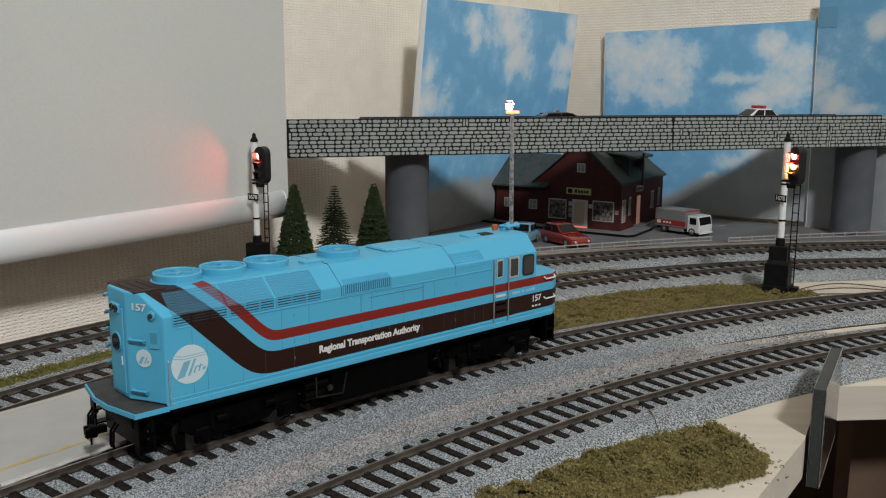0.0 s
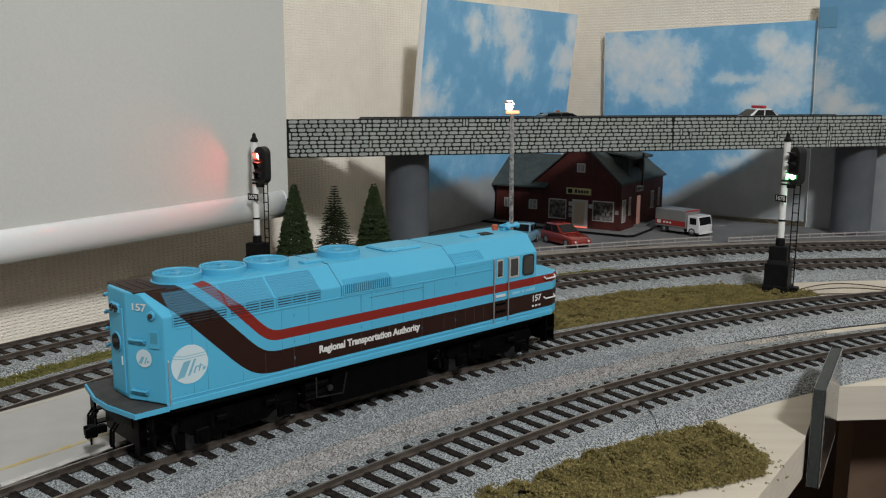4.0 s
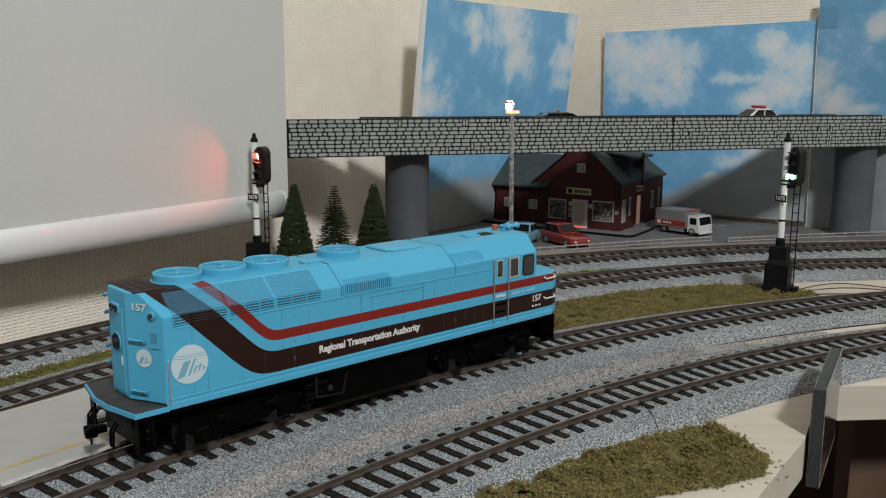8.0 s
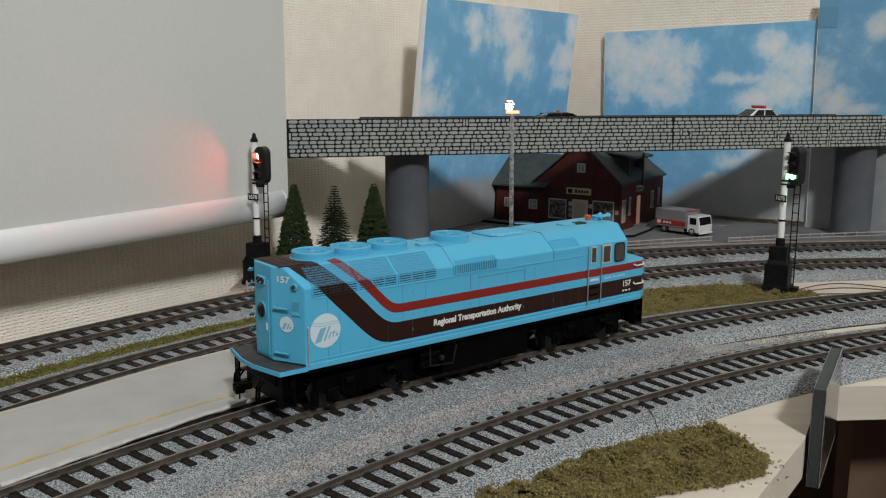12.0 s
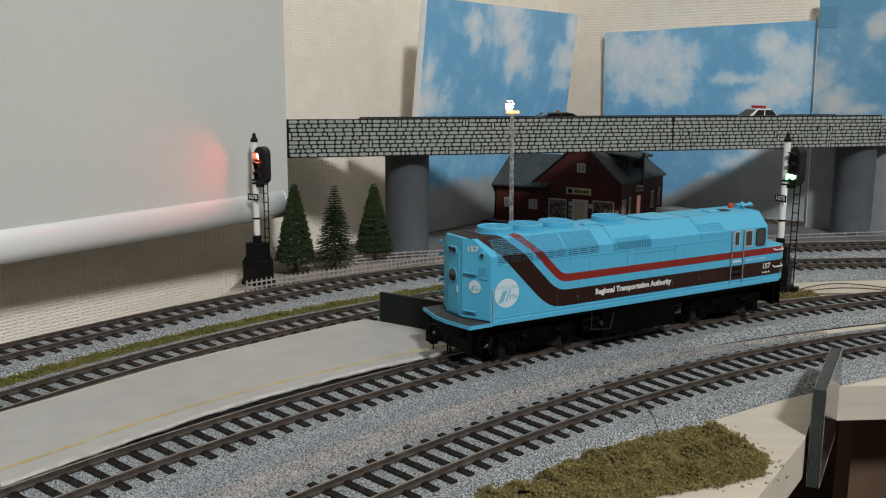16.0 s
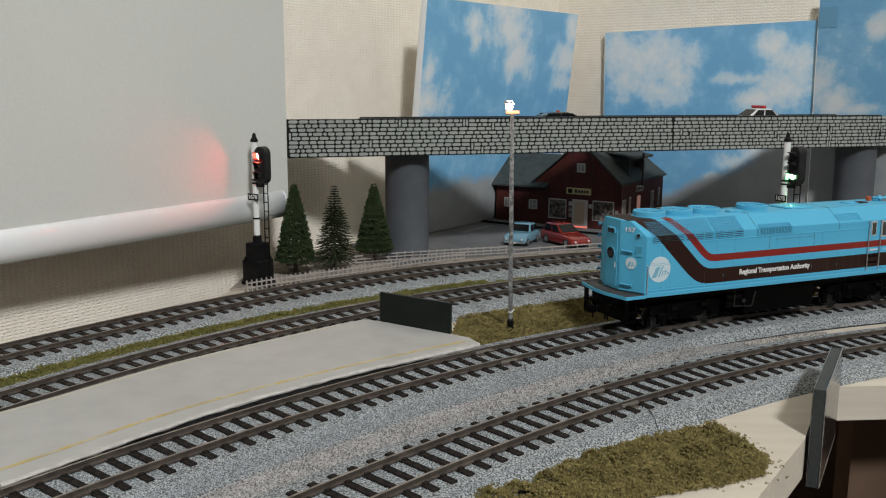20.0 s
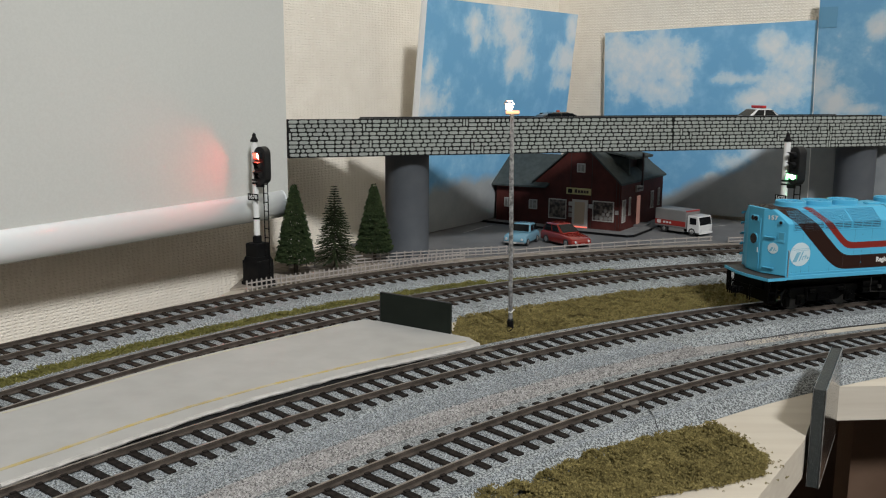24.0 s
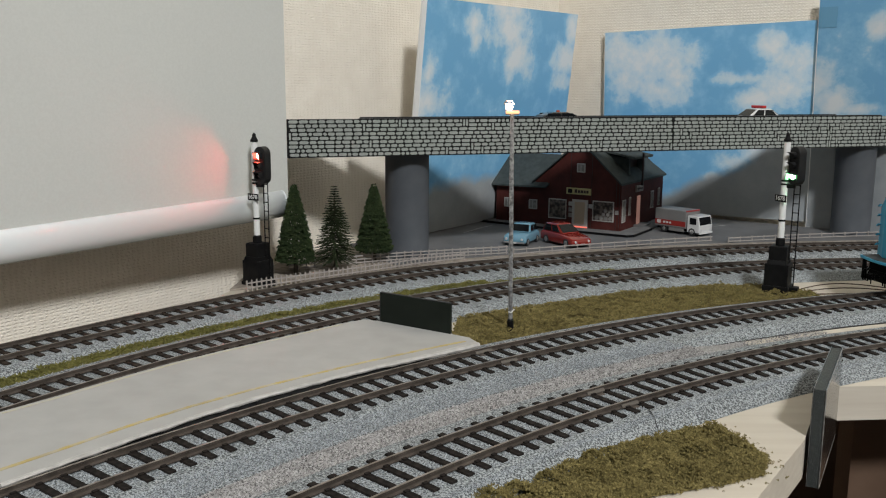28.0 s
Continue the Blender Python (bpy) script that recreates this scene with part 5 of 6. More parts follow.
NEAR_MOSS = [(-0.010, 0.236), (0.0097, 0.2496), (0.0257, 0.2595), (0.0482, 0.2814), (0.0671, 0.2912), (0.0832, 0.3005), (0.0985, 0.3065), (0.1030, 0.2925), (0.1070, 0.2785), (0.1010, 0.2655), (0.080, 0.2560), (0.0578, 0.2480), (0.035, 0.236)]
mat_of_moss("moss_mat", "olive brown flock moss mat on the plywood", NEAR_MOSS, 11000, 0.0008, BOARD, 0.0058, M_MOSS, 11)
mat_of_moss("crumbs", "scattered moss crumbs round the mat", [(0.095, 0.31), (0.106, 0.309), (0.112, 0.276), (0.108, 0.262), (0.075, 0.2495), (0.05, 0.24), (0.06, 0.25), (0.10, 0.265)], 70, 0.0006, BOARD, 0.0008, M_MOSS, 12)


def strip(ln, s0, s1, o0, o1, n=26):
    a = [at(ln, s0 + (s1 - s0) * i / n, o0)[:2] for i in range(n + 1)]
    b = [at(ln, s0 + (s1 - s0) * i / n, o1)[:2] for i in range(n + 1)]
    return a + b[::-1]


MID = strip(LINE_A, 0.030, 0.262, 0.019, 0.0195, 12)[:13] + [(0.2168, 0.5142), (0.1948, 0.5340), (0.1601, 0.5325), (0.1021, 0.5120), (0.0683, 0.4890), (0.0300, 0.4680), (0.0079, 0.4530), (0.0046, 0.4200)]
mat_of_moss("moss_mat", "olive moss mat between curved tracks", MID, 9500, 0.00085, BOARD + 0.001, 0.0042, M_MOSS, 21)
mat_of_moss("moss_strip", "green moss strip between the two rear tracks", strip(LINE_C, -0.26, 0.118, 0.0225, 0.0335), 4200, 0.0008, -0.0046, 0.0034, M_GREEN, 31)
mat_of_moss("moss_strip", "sparse green moss strip between the rear tracks", strip(LINE_C, 0.118, 0.205, 0.0225, 0.0275), 420, 0.0008, -0.0044, 0.0028, M_GREEN, 32)

# loose ballast grains near the front tracks
def grains(name, label, ln, s0, s1, o0, o1, z, count, mat, seed, r0=0.0002, r1=0.00038):
    rg = random.Random(seed)
    vs, fc = [], []
    for _ in range(count):
        x, y, h = at(ln, rg.uniform(s0, s1), rg.uniform(o0, o1))
        s = rg.uniform(r0, r1)
        b0 = len(vs)
        for a in ((1, 0, 0), (-0.5, 0.85, 0), (-0.5, -0.85, 0), (0.2, 0.1, 0.95)):
            vs.append((x + s * a[0] * rg.uniform(0.6, 1.4), y + s * a[1] * rg.uniform(0.6, 1.4), z + s * a[2] * rg.uniform(0.6, 1.3)))
        fc += [(b0, b0 + 1, b0 + 3), (b0 + 1, b0 + 2, b0 + 3), (b0 + 2, b0, b0 + 3)]
    me_ = bpy.data.meshes.new(name)
    me_.from_pydata(vs, [], fc)
    me_.materials.append(mat)
    return tagged(new(name, me_), label, "gravel", kind="stuff")


M_GRAIN = moss_material("grey_grains", (0.085, 0.094, 0.102), (0.246, 0.268, 0.284), (0.46, 0.490, 0.510), 0.95, 0.4)
M_GRAIN2 = moss_material("brown_grains", (0.060, 0.057, 0.055), (0.245, 0.236, 0.230), (0.46, 0.448, 0.440), 0.95, 0.3)
for ln, s0, s1 in ((LINE_A, -0.20, 0.36), (LINE_B, -0.16, 0.34)):
    grains("ballast_grains", "loose grey ballast grains on the roadbed", ln, s0, s1, -0.0145, 0.0145, -0.00268, 26000, M_GRAIN, 3)
    grains("ballast_grains", "loose grey ballast grains on the shoulder", ln, s0, 0.120 if ln is LINE_A else s1, -0.0320 if ln is LINE_A else -0.0210, -0.0145, -0.0031, 19000, M_GRAIN, 4)
grains("gravel_grains", "loose brown gravel grains between two tracks", LINE_A, -0.20, 0.125, -0.046, -0.0285, -0.0036, 16000, M_GRAIN2, 5, 0.00022, 0.0005)
grains("gravel_grains", "stray gravel grains on the bare plywood strip", LINE_A, 0.120, 0.215, -0.0335, -0.0262, BOARD + 0.0003, 1300, M_GRAIN2, 15, 0.0002, 0.00045)
grains("ballast_grains", "loose grey ballast grains on a rear track", LINE_C, -0.22, 0.40, -0.0205, 0.0205, -0.0028, 20000, M_GRAIN, 6)
grains("ballast_grains", "loose grey ballast grains on a rear track", LINE_D, -0.22, 0.45, -0.0205, 0.0145, -0.0028, 16000, M_GRAIN, 7)

# ---- signals ----
M_MAST = material("white_mast", (0.75, 0.75, 0.73), 0.4, stain=0.06, stain_scale=60)
M_SIGBLACK = material("signal_black", (0.004, 0.004, 0.0045), 0.5, spec=0.15, color2=(0.008, 0.008, 0.008), scale=250)
M_HOOD = material("hood_black", (0.011, 0.011, 0.0115), 0.45, spec=0.2, color2=(0.016, 0.016, 0.016), scale=250)
M_LENS_OFF = material("dark_lens", (0.02, 0.012, 0.012), 0.12)
LENS_Z = (0.0775, 0.0718, 0.0661)
FLAPS = []


def signal(m, label, lit, turn, wrap):
    sg = thing("railway_signal", m, label, "signal", "railway signals")
    bm = box(-0.0066, 0.0066, -0.0066, 0.0066, 0.0, 0.0150, 0.0004)
    box(-0.0072, 0.0072, -0.0072, 0.0072, -0.0028 if wrap < 100 else 0.0, 0.0022, 0.0003, bm)
    prism([(-0.0066, 0.0150), (0.0066, 0.0150), (0.0053, 0.0172), (-0.0053, 0.0172)], -0.0053, 0.0053, bm, axis="y")
    box(-0.0052, 0.0052, -0.0050, 0.0050, 0.0168, 0.0252, 0.0005, bm)
    part("pedestal", bm, M_SIGBLACK, sg, "stepped black pedestal")
    part("collar", turned([(0.0026, 0.0250), (0.0026, 0.0290), (0.0021, 0.0296), (0.0020, 0.0298)], 16), M_SIGBLACK, sg)
    part("mast", rod((0, 0, 0.029), (0, 0, 0.0858), 0.00185, seg=18), M_MAST, sg, "white mast", smooth=False)
    part("finial", turned([(0.0022, 0.0852), (0.0022, 0.0864), (0.0016, 0.0872), (0.0011, 0.0886), (0.0012, 0.0893), (0.0003, 0.0905)], 14), M_SIGBLACK, sg, "pointed black cap")
    for z in (0.0395, 0.0605, 0.0625):
        part("band", turned([(0.0021, z), (0.0021, z + 0.0009), (0.0019, z + 0.001), (0.0018, z + 0.0011)], 14), M_SIGBLACK, sg)
    side_turn = pose(0, 0, 0, 0, 0, turn * 0.85)
    plate = part("number_plate", moved(box(0.0017, 0.0023, -0.0045, 0.0038, 0.0508, 0.0548, 0.0001), side_turn), M_SIGBLACK, sg, "black plate with white figures")
    words("figures", "1678", 0.0034, M_WHITE, sg, side_turn @ pose(0.00236, -0.0004, 0.0528, 90, 0, 90), "white figures", width=0.0066, weight=0.00008)
    # ladder
    ld = bmesh.new()
    for y in (0.0052, 0.0085):
        rod((-0.0012, y, 0.0015), (-0.0012, y, 0.0640), 0.00034, seg=6, bm=ld)
    lad = part("ladder", ld, M_SIGBLACK, sg, "thin black ladder")
    rung = mesh_of("rung", rod((0, 0.0052, 0), (0, 0.0085, 0), 0.00026, seg=6), M_SIGBLACK)
    for i in range(11):
        share("rung", rung, lad, pose(-0.0012, 0, 0.0075 + i * 0.0053))
    part("ladder_foot", box(-0.0030, 0.0030, 0.0060, 0.0118, 0.0, 0.0016, 0.0002), M_SIGBLACK, sg)
    part("bracket", box(-0.0012, 0.0012, 0.0, 0.0062, 0.0588, 0.0612, 0.0002), M_SIGBLACK, sg)
    # head: a long rounded back plate with three hooded lenses
    o, w, z0, z1, cy = [], 0.0043, 0.0650, 0.0785, 0.0
    for i in range(13):
        a = math.pi * i / 12
        o.append((cy + w * math.cos(a), z1 + w * math.sin(a)))
    for i in range(13):
        a = math.pi + math.pi * i / 12
        o.append((cy + w * math.cos(a), z0 + w * math.sin(a)))
    bm = prism(o, -0.0024, 0.0028, axis="x")
    bmesh.ops.bevel(bm, geom=[e for e in bm.edges if e.calc_face_angle(0) > 1.0], offset=0.0005, segments=2, affect="EDGES", profile=0.5)
    head = part("head", bm, M_HOOD, sg, "long rounded black head")
    head.matrix_basis = pose(0.0, 0.0064, 0, 0, 0, turn)
    for i, z in enumerate(LENS_Z):
        mt = lit[i] or M_LENS_OFF
        part("lens", moved(turned([(0.0019, 0.0), (0.00185, 0.0006), (0.0013, 0.0013), (0.0003, 0.0016)], 16), pose(0.0028, cy, z, 0, 90, 0)), mt, head, "signal lens")
        bm = bmesh.new()
        rows = []
        for j in range(16):
            a = math.radians(90 + (j / 7.5 - 1) * wrap)
            sq = (abs(math.cos(a)) ** 7 + abs(math.sin(a)) ** 7) ** (-1 / 7) if wrap > 100 else 1.0
            ext = (0.0026 if wrap > 100 else 0.0013) + (0.0030 if wrap > 100 else 0.0042) * max(0, math.sin(a)) ** 2
            rows.append([bm.verts.new((0.0028 + dx, cy + r * sq * math.cos(a), z + r * sq * math.sin(a))) for dx, r in ((0.0, 0.0020), (ext, 0.0020), (ext, 0.0022), (0.0, 0.0022))])
        for p, q in zip(rows, rows[1:]):
            for k in range(3):
                bm.faces.new((p[k], p[k + 1], q[k + 1], q[k]))
        bmesh.ops.recalc_face_normals(bm, faces=bm.faces[:])
        part("hood", bm, M_HOOD, head, "black lens hood")
    return sg, head


RED = glow("red_glow", (1.0, 0.05, 0.03), 260)
AMBER = glow("amber_glow", (1.0, 0.30, 0.05), 170)
GREEN = glow("green_glow", (0.20, 1.0, 0.30), 60)
sig_l, head_l = signal(pose(-0.1111, 0.5317, -0.0062, 0, 0, -122), "three-lens railway signal showing red beside the picket fence", (RED, None, None), 0, 150)
sig_r, head_r = signal(pose(0.1960, 0.5165, -0.0036, 0, 0, -122), "three-lens railway signal changing from red and amber to green", (RED, AMBER, GREEN), -38, 75)
# added caps, no part of the second signal, hiding its always-glowing lenses while off
for z in LENS_Z:
    fl = part("shutter", moved(turned([(0.00192, -0.0018), (0.00199, -0.0018), (0.00199, 0.0002), (0.0004, 0.0003)], 18), pose(0, 0, 0, 0, 90, 0)), M_SIGBLACK, head_r, "added black cap hiding a lens while off")
    FLAPS.append((fl, z))
spill = bpy.data.lights.new("red_signal_lamp", "POINT")
spill.energy, spill.color, spill.shadow_soft_size = 0.014, (1.0, 0.05, 0.03), 0.0005
sp_ob = new("red_signal_light", spill)
fw = Vector((math.cos(radians(-122)), math.sin(radians(-122)), 0))
lp = Vector((-0.1111, 0.5317, -0.0062)) + Vector((0.848, -0.53, 0)) * 0.0064 + fw * 0.0049 + Vector((0, 0, LENS_Z[0]))
sp_ob.location = lp

# ---- platform lamp ----
M_SILV = material("silver_paint", (0.16, 0.16, 0.16), 0.38, metal=0.6, color2=(0.50, 0.50, 0.50), scale=650, mix=(0.36, 0.66), bump=0.3, bump_scale=300)
lamp_post = thing("yard_lamp", pose(0.0331, 0.4269, -0.0062, 0.5, -0.6, 0), "tall silver yard lamp with glowing heads on moss", "lamp post")
part("foot", turned([(0.0016, 0.0), (0.0016, 0.0058), (0.0013, 0.0064), (0.0012, 0.0066)], 14), M_SIGBLACK, lamp_post, "black foot")
part("mast", rod((0, 0, 0.006), (0, 0, 0.1055), 0.00108, 0.0010, 14), M_SILV, lamp_post, "silver mast")
part("wire", wire([(-0.0011, -0.0014, 0.0105), (0.0002, -0.0016, 0.0100), (0.0018, -0.0013, 0.0118)], 0.0003), M_WHITE, lamp_post, "short white wire")
part("crossarm", box(-0.0030, 0.0030, -0.0008, 0.0008, 0.1050, 0.1062), M_SILV, lamp_post)
WARM = glow("warm_bulb", (1.0, 0.66, 0.50), 9)
WARM2 = glow("warm_reflector", (1.0, 0.45, 0.22), 1.6)
h1 = part("lamp_head", prism([(-0.0034, 0.1096), (-0.0026, 0.1112), (-0.0002, 0.1112), (0.0006, 0.1098), (0.0006, 0.1106), (0.0000, 0.1119), (-0.0028, 0.1119), (-0.0038, 0.1104)], -0.0012, 0.0022, axis="y"), M_SILV, lamp_post, "small lamp hood")
part("bulb", moved(turned([(0.0004, -0.0017), (0.0014, -0.0012), (0.0019, 0.0), (0.0015, 0.0013), (0.0004, 0.0018)], 14), pose(-0.0014, -0.0006, 0.1088)), WARM, h1, "glowing bulb")
h2 = part("lamp_head", box(-0.0030, 0.0034, -0.0014, 0.0014, 0.1056, 0.1070, 0.0004), WARM2, lamp_post, "lit side reflector")
yl = bpy.data.lights.new("yard_lamp_bulb", "POINT")
yl.energy, yl.color, yl.shadow_soft_size = 0.006, (1.0, 0.6, 0.4), 0.002
yo = new("yard_lamp_light", yl)
yo.location = (0.0318, 0.4225, 0.1035)

# ---- fences ----
M_FENCE = material("pale_fence", (0.30, 0.27, 0.25), 0.6, color2=(0.36, 0.33, 0.305), scale=200)


def fence(points, label, step, tall, rails, post=0.0007, z=-0.0062):
    fe = thing("picket_fence", pose(0, 0, 0), label, "fence", "picket fences")
    pts = [Vector(p) for p in points]
    for h in rails:
        part("rail", ribbon([(p.x, p.y) for p in pts], 0.0005, z + h, z + h + 0.0008), M_FENCE, fe)
    run, dist_, nxt = 0.0, [0.0], 0.0
    for a, b in zip(pts, pts[1:]):
        dist_.append(dist_[-1] + (b - a).length)
    pm = mesh_of("picket", box(-post / 2, post / 2, -0.0005, 0.0004, 0, tall, 0.0001), M_FENCE)
    while nxt < dist_[-1]:
        k = max(i for i in range(len(dist_)) if dist_[i] <= nxt)
        k = min(k, len(pts) - 2)
        f_ = (nxt - dist_[k]) / max(1e-9, dist_[k + 1] - dist_[k])
        p = pts[k].lerp(pts[k + 1], f_)
        d = pts[k + 1] - pts[k]
        share("picket", pm, fe, pose(p.x, p.y, z, 0, 0, math.degrees(math.atan2(d.y, d.x))))
        nxt += step
    return fe


fence([(-0.1138, 0.5112), (-0.0999, 0.5240), (-0.0808, 0.5395), (-0.0576, 0.5563), (-0.0327, 0.5757), (-0.0146, 0.5905), (0.0150, 0.6090)], "pale low picket fence beside the rear track", 0.0033, 0.0064, (0.0014, 0.0042))
fence([(-0.0993, 0.5714), (-0.0701, 0.5869), (-0.0399, 0.6012), (-0.0209, 0.6087), (-0.0078, 0.6131), (0.0143, 0.6210), (0.0385, 0.6291), (0.046, 0.6315)], "pale plank fence from the fir trees past the pier", 0.0058, 0.0066, (0.0008, 0.0030, 0.0052))
fence([(0.050, 0.6275), (0.080, 0.6410), (0.1107, 0.6537), (0.160, 0.6725), (0.2082, 0.6885)], "pale rail fence beside the parked cars", 0.0105, 0.0050, (0.0008, 0.0036), 0.0006)
fence([(0.2198, 0.6850), (0.285, 0.7040), (0.3541, 0.7189), (0.42, 0.728)], "pale rail fence under the bridge end", 0.0105, 0.0046, (0.0006, 0.0032), 0.0006)

# ---- fir trees ----
M_FIR = moss_material("fir_needles", (0.009, 0.017, 0.007), (0.023, 0.036, 0.014), (0.052, 0.068, 0.028))
M_FIR2 = moss_material("brown_fir_needles", (0.012, 0.018, 0.009), (0.022, 0.032, 0.014), (0.045, 0.05, 0.025))
M_BARK = material("bark", (0.03, 0.022, 0.016), 0.9, color2=(0.05, 0.04, 0.03), scale=400, bump=0.5)


def fir(x, y, tall, rad, label, mat, dense=True, seed=1, first=0.14):
    rg = random.Random(seed)
    tr = thing("fir_tree", pose(x, y, -0.0062, 0, 0, rg.uniform(0, 360)), label, "tree", "fir trees")
    part("trunk", rod((0, 0, 0), (0, 0, tall * 0.96), 0.0016 if dense else 0.0009, 0.0002, 8), M_BARK, tr, "brown trunk")
    if not dense:
        part("root_foot", rod((0, 0, 0), (0, 0, 0.004), 0.0024, 0.0012, 8), M_BARK, tr)
    vs, fc = [], []

    def needle(p, d, length, wide):
        side = d.cross(Vector((0, 0, 1)))
        side = (side if side.length > 1e-6 else Vector((1, 0, 0))).normalized()
        upv = side.cross(d).normalized()
        b0 = len(vs)
        vs.extend([tuple(p - side * wide), tuple(p + side * wide), tuple(p + upv * wide * 1.2), tuple(p + d * length)])
        fc.extend([(b0, b0 + 1, b0 + 3), (b0 + 1, b0 + 2, b0 + 3), (b0 + 2, b0, b0 + 3)])

    limbs = bmesh.new()
    if dense:
        for i in range(7500):
            f_ = 1 - rg.random() ** 0.62
            z = tall * (first + (1 - first) * f_)
            ring = rad * min(1.0, (1 - f_) ** 0.82 * 1.02) * (0.90 + 0.10 * math.sin(z * 1700 + 2 * rg.random()))
            ring = ring * (0.62 + 0.38 * rg.random() ** 0.5) + 0.0006
            a = rg.uniform(0, 6.283)
            p = Vector((ring * math.cos(a), ring * math.sin(a), z - 0.10 * ring + rg.uniform(-0.0008, 0.0008)))
            d = Vector((math.cos(a + rg.gauss(0, 0.6)), math.sin(a + rg.gauss(0, 0.6)), rg.uniform(-0.7, 0.45))).normalized()
            needle(p, d, rg.uniform(0.0010, 0.0019), rg.uniform(0.0004, 0.0008))
    else:
        lv = 30
        for i in range(lv):
            f_ = i / lv
            z = tall * (first + (1 - first) * f_)
            ring = rad * (1 - f_) ** 0.9 + 0.0010
            nb = 17 if f_ < 0.7 else 10
            for j in range(nb):
                a = 6.283 * (j + 0.5 * (i % 2)) / nb + rg.uniform(-0.2, 0.2)
                ln_ = ring * rg.uniform(0.75, 1.12)
                tip = Vector((math.cos(a), math.sin(a), -0.28 + 0.5 * f_)).normalized()
                rod((0, 0, z), tuple(Vector((0, 0, z)) + tip * ln_), 0.00022, 0.0001, 3, limbs, False)
                nn = max(4, int(ln_ / 0.00075))
                for k in range(nn):
                    p = Vector((0, 0, z)) + tip * ln_ * (0.2 + 0.8 * k / nn)
                    for sgn in (-1, 1):
                        d = (tip * 0.8 + Vector((-math.sin(a), math.cos(a), 0)) * sgn * 0.7 + Vector((0, 0, rg.uniform(-0.25, 0.25)))).normalized()
                        needle(p, d, rg.uniform(0.0011, 0.0019), 0.00026)
        part("branches", limbs, M_BARK, tr)
    me_ = bpy.data.meshes.new("crown")
    me_.from_pydata(vs, [], fc)
    me_.materials.append(mat)
    cr = new("crown", me_)
    cr.parent = tr
    cr["label"] = "dense dark green needles" if dense else "sparse brownish green needles"
    return tr


fir(-0.0930, 0.5592, 0.0567, 0.0122, "dense dark green fir tree on brown earth", M_FIR, True, 2, 0.17)
fir(-0.0696, 0.5721, 0.0556, 0.0140, "sparse brownish fir tree with thin branches", M_FIR2, False, 3, 0.17)
fir(-0.0466, 0.6015, 0.0527, 0.0124, "dense dark green fir tree beside the bridge pier", M_FIR, True, 4, 0.17)
fir(0.3790, 0.7180, 0.0220, 0.0100, "small dark green fir tree by the bridge pier", M_FIR, True, 5, 0.05)

# ---- house ----
M_RED = material("dark_red_siding", (0.058, 0.012, 0.009), 0.7, spec=0.3, color2=(0.078, 0.017, 0.013), scale=150, stain=0.15, stain_scale=40)
M_ROOF = material("dark_green_grey_roof", (0.040, 0.050, 0.049), 0.75, spec=0.3, color2=(0.056, 0.067, 0.065), scale=250, stain=0.12, stain_scale=40, bump=0.2)
M_TRIM = material("dark_trim", (0.03, 0.014, 0.012), 0.6)
M_SILL = material("house_white", (0.44, 0.425, 0.40), 0.6)
M_DOOR = material("house_door", (0.42, 0.33, 0.24), 0.6)
M_SHOP = material("shop_window_picture", (0.035, 0.028, 0.027), 0.4, spec=0.2, color2=(0.20, 0.165, 0.14), scale=330, detail=3, mix=(0.42, 0.66))
M_PANEW = material("house_pane", (0.20, 0.19, 0.18), 0.2, color2=(0.34, 0.32, 0.30), scale=200)
M_SIGNY = material("sign_yellow", (0.42, 0.38, 0.18), 0.6)
M_PAVE = material("grey_pavement", (0.13, 0.13, 0.13), 0.85, color2=(0.175, 0.17, 0.167), scale=120, stain=0.1, stain_scale=30)
HOUSE = pose(0.1437, 0.7240, -0.0058, 0, 0, 147.4)
base = link("house_pavement", prism([(x * K, y * K) for x, y in ((-16, 12), (-12, 16.5), (30, 17), (90, 12), (140, 9), (138, -20), (128, -60), (70, -84), (-14, -84))], 0.0002, 0.0016), M_PAVE)
base.matrix_basis = HOUSE
tagged(base, "grey raised pavement round the red house", "pavement", kind="structure")
kerb = link("kerb", ribbon([(x * K, y * K) for x, y in ((-16.2, -30), (-16.4, 12), (-12.2, 16.9), (30, 17.4), (90, 12.4), (140, 9.4))], 0.0007, 0.0001, 0.0019), M_SIGBLACK)
kerb.matrix_basis = HOUSE
tagged(kerb, "thin dark kerb of the house pavement", "kerb", kind="structure")
house = thing("house", HOUSE @ pose(0, 0, 0.0016), "dark red wooden shop house with grey roofs", "house")
DX, EV, AP, DEP = 65.0, 39.2, 73.5, 99.0
part("wall", prism([(0, 0), (DX * K, 0), (DX * K, 46.0 * K), (36 * K, (AP - 1.8) * K), (0, EV * K)], -DEP * K, 0, axis="y"), M_RED, house, "dark red main block")
part("wall", box(DX * K, 116 * K, -40 * K, -1.5 * K, 0, 33.0 * K), M_RED, house, "dark red side wing")


def slab(pts, t, nm, lb):
    """A thin roof plane from four corners, thickened downwards."""
    bm = bmesh.new()
    hi = [bm.verts.new(Vector(p) * K) for p in pts]
    lo = [bm.verts.new((Vector(p) + Vector((0, 0, -t))) * K) for p in pts]
    n = len(pts)
    fs = [bm.faces.new(hi), bm.faces.new(lo[::-1])] + [bm.faces.new((hi[i], lo[i], lo[(i + 1) % n], hi[(i + 1) % n])) for i in range(n)]
    bmesh.ops.recalc_face_normals(bm, faces=fs)
    return part(nm, bm, M_ROOF, house, lb)


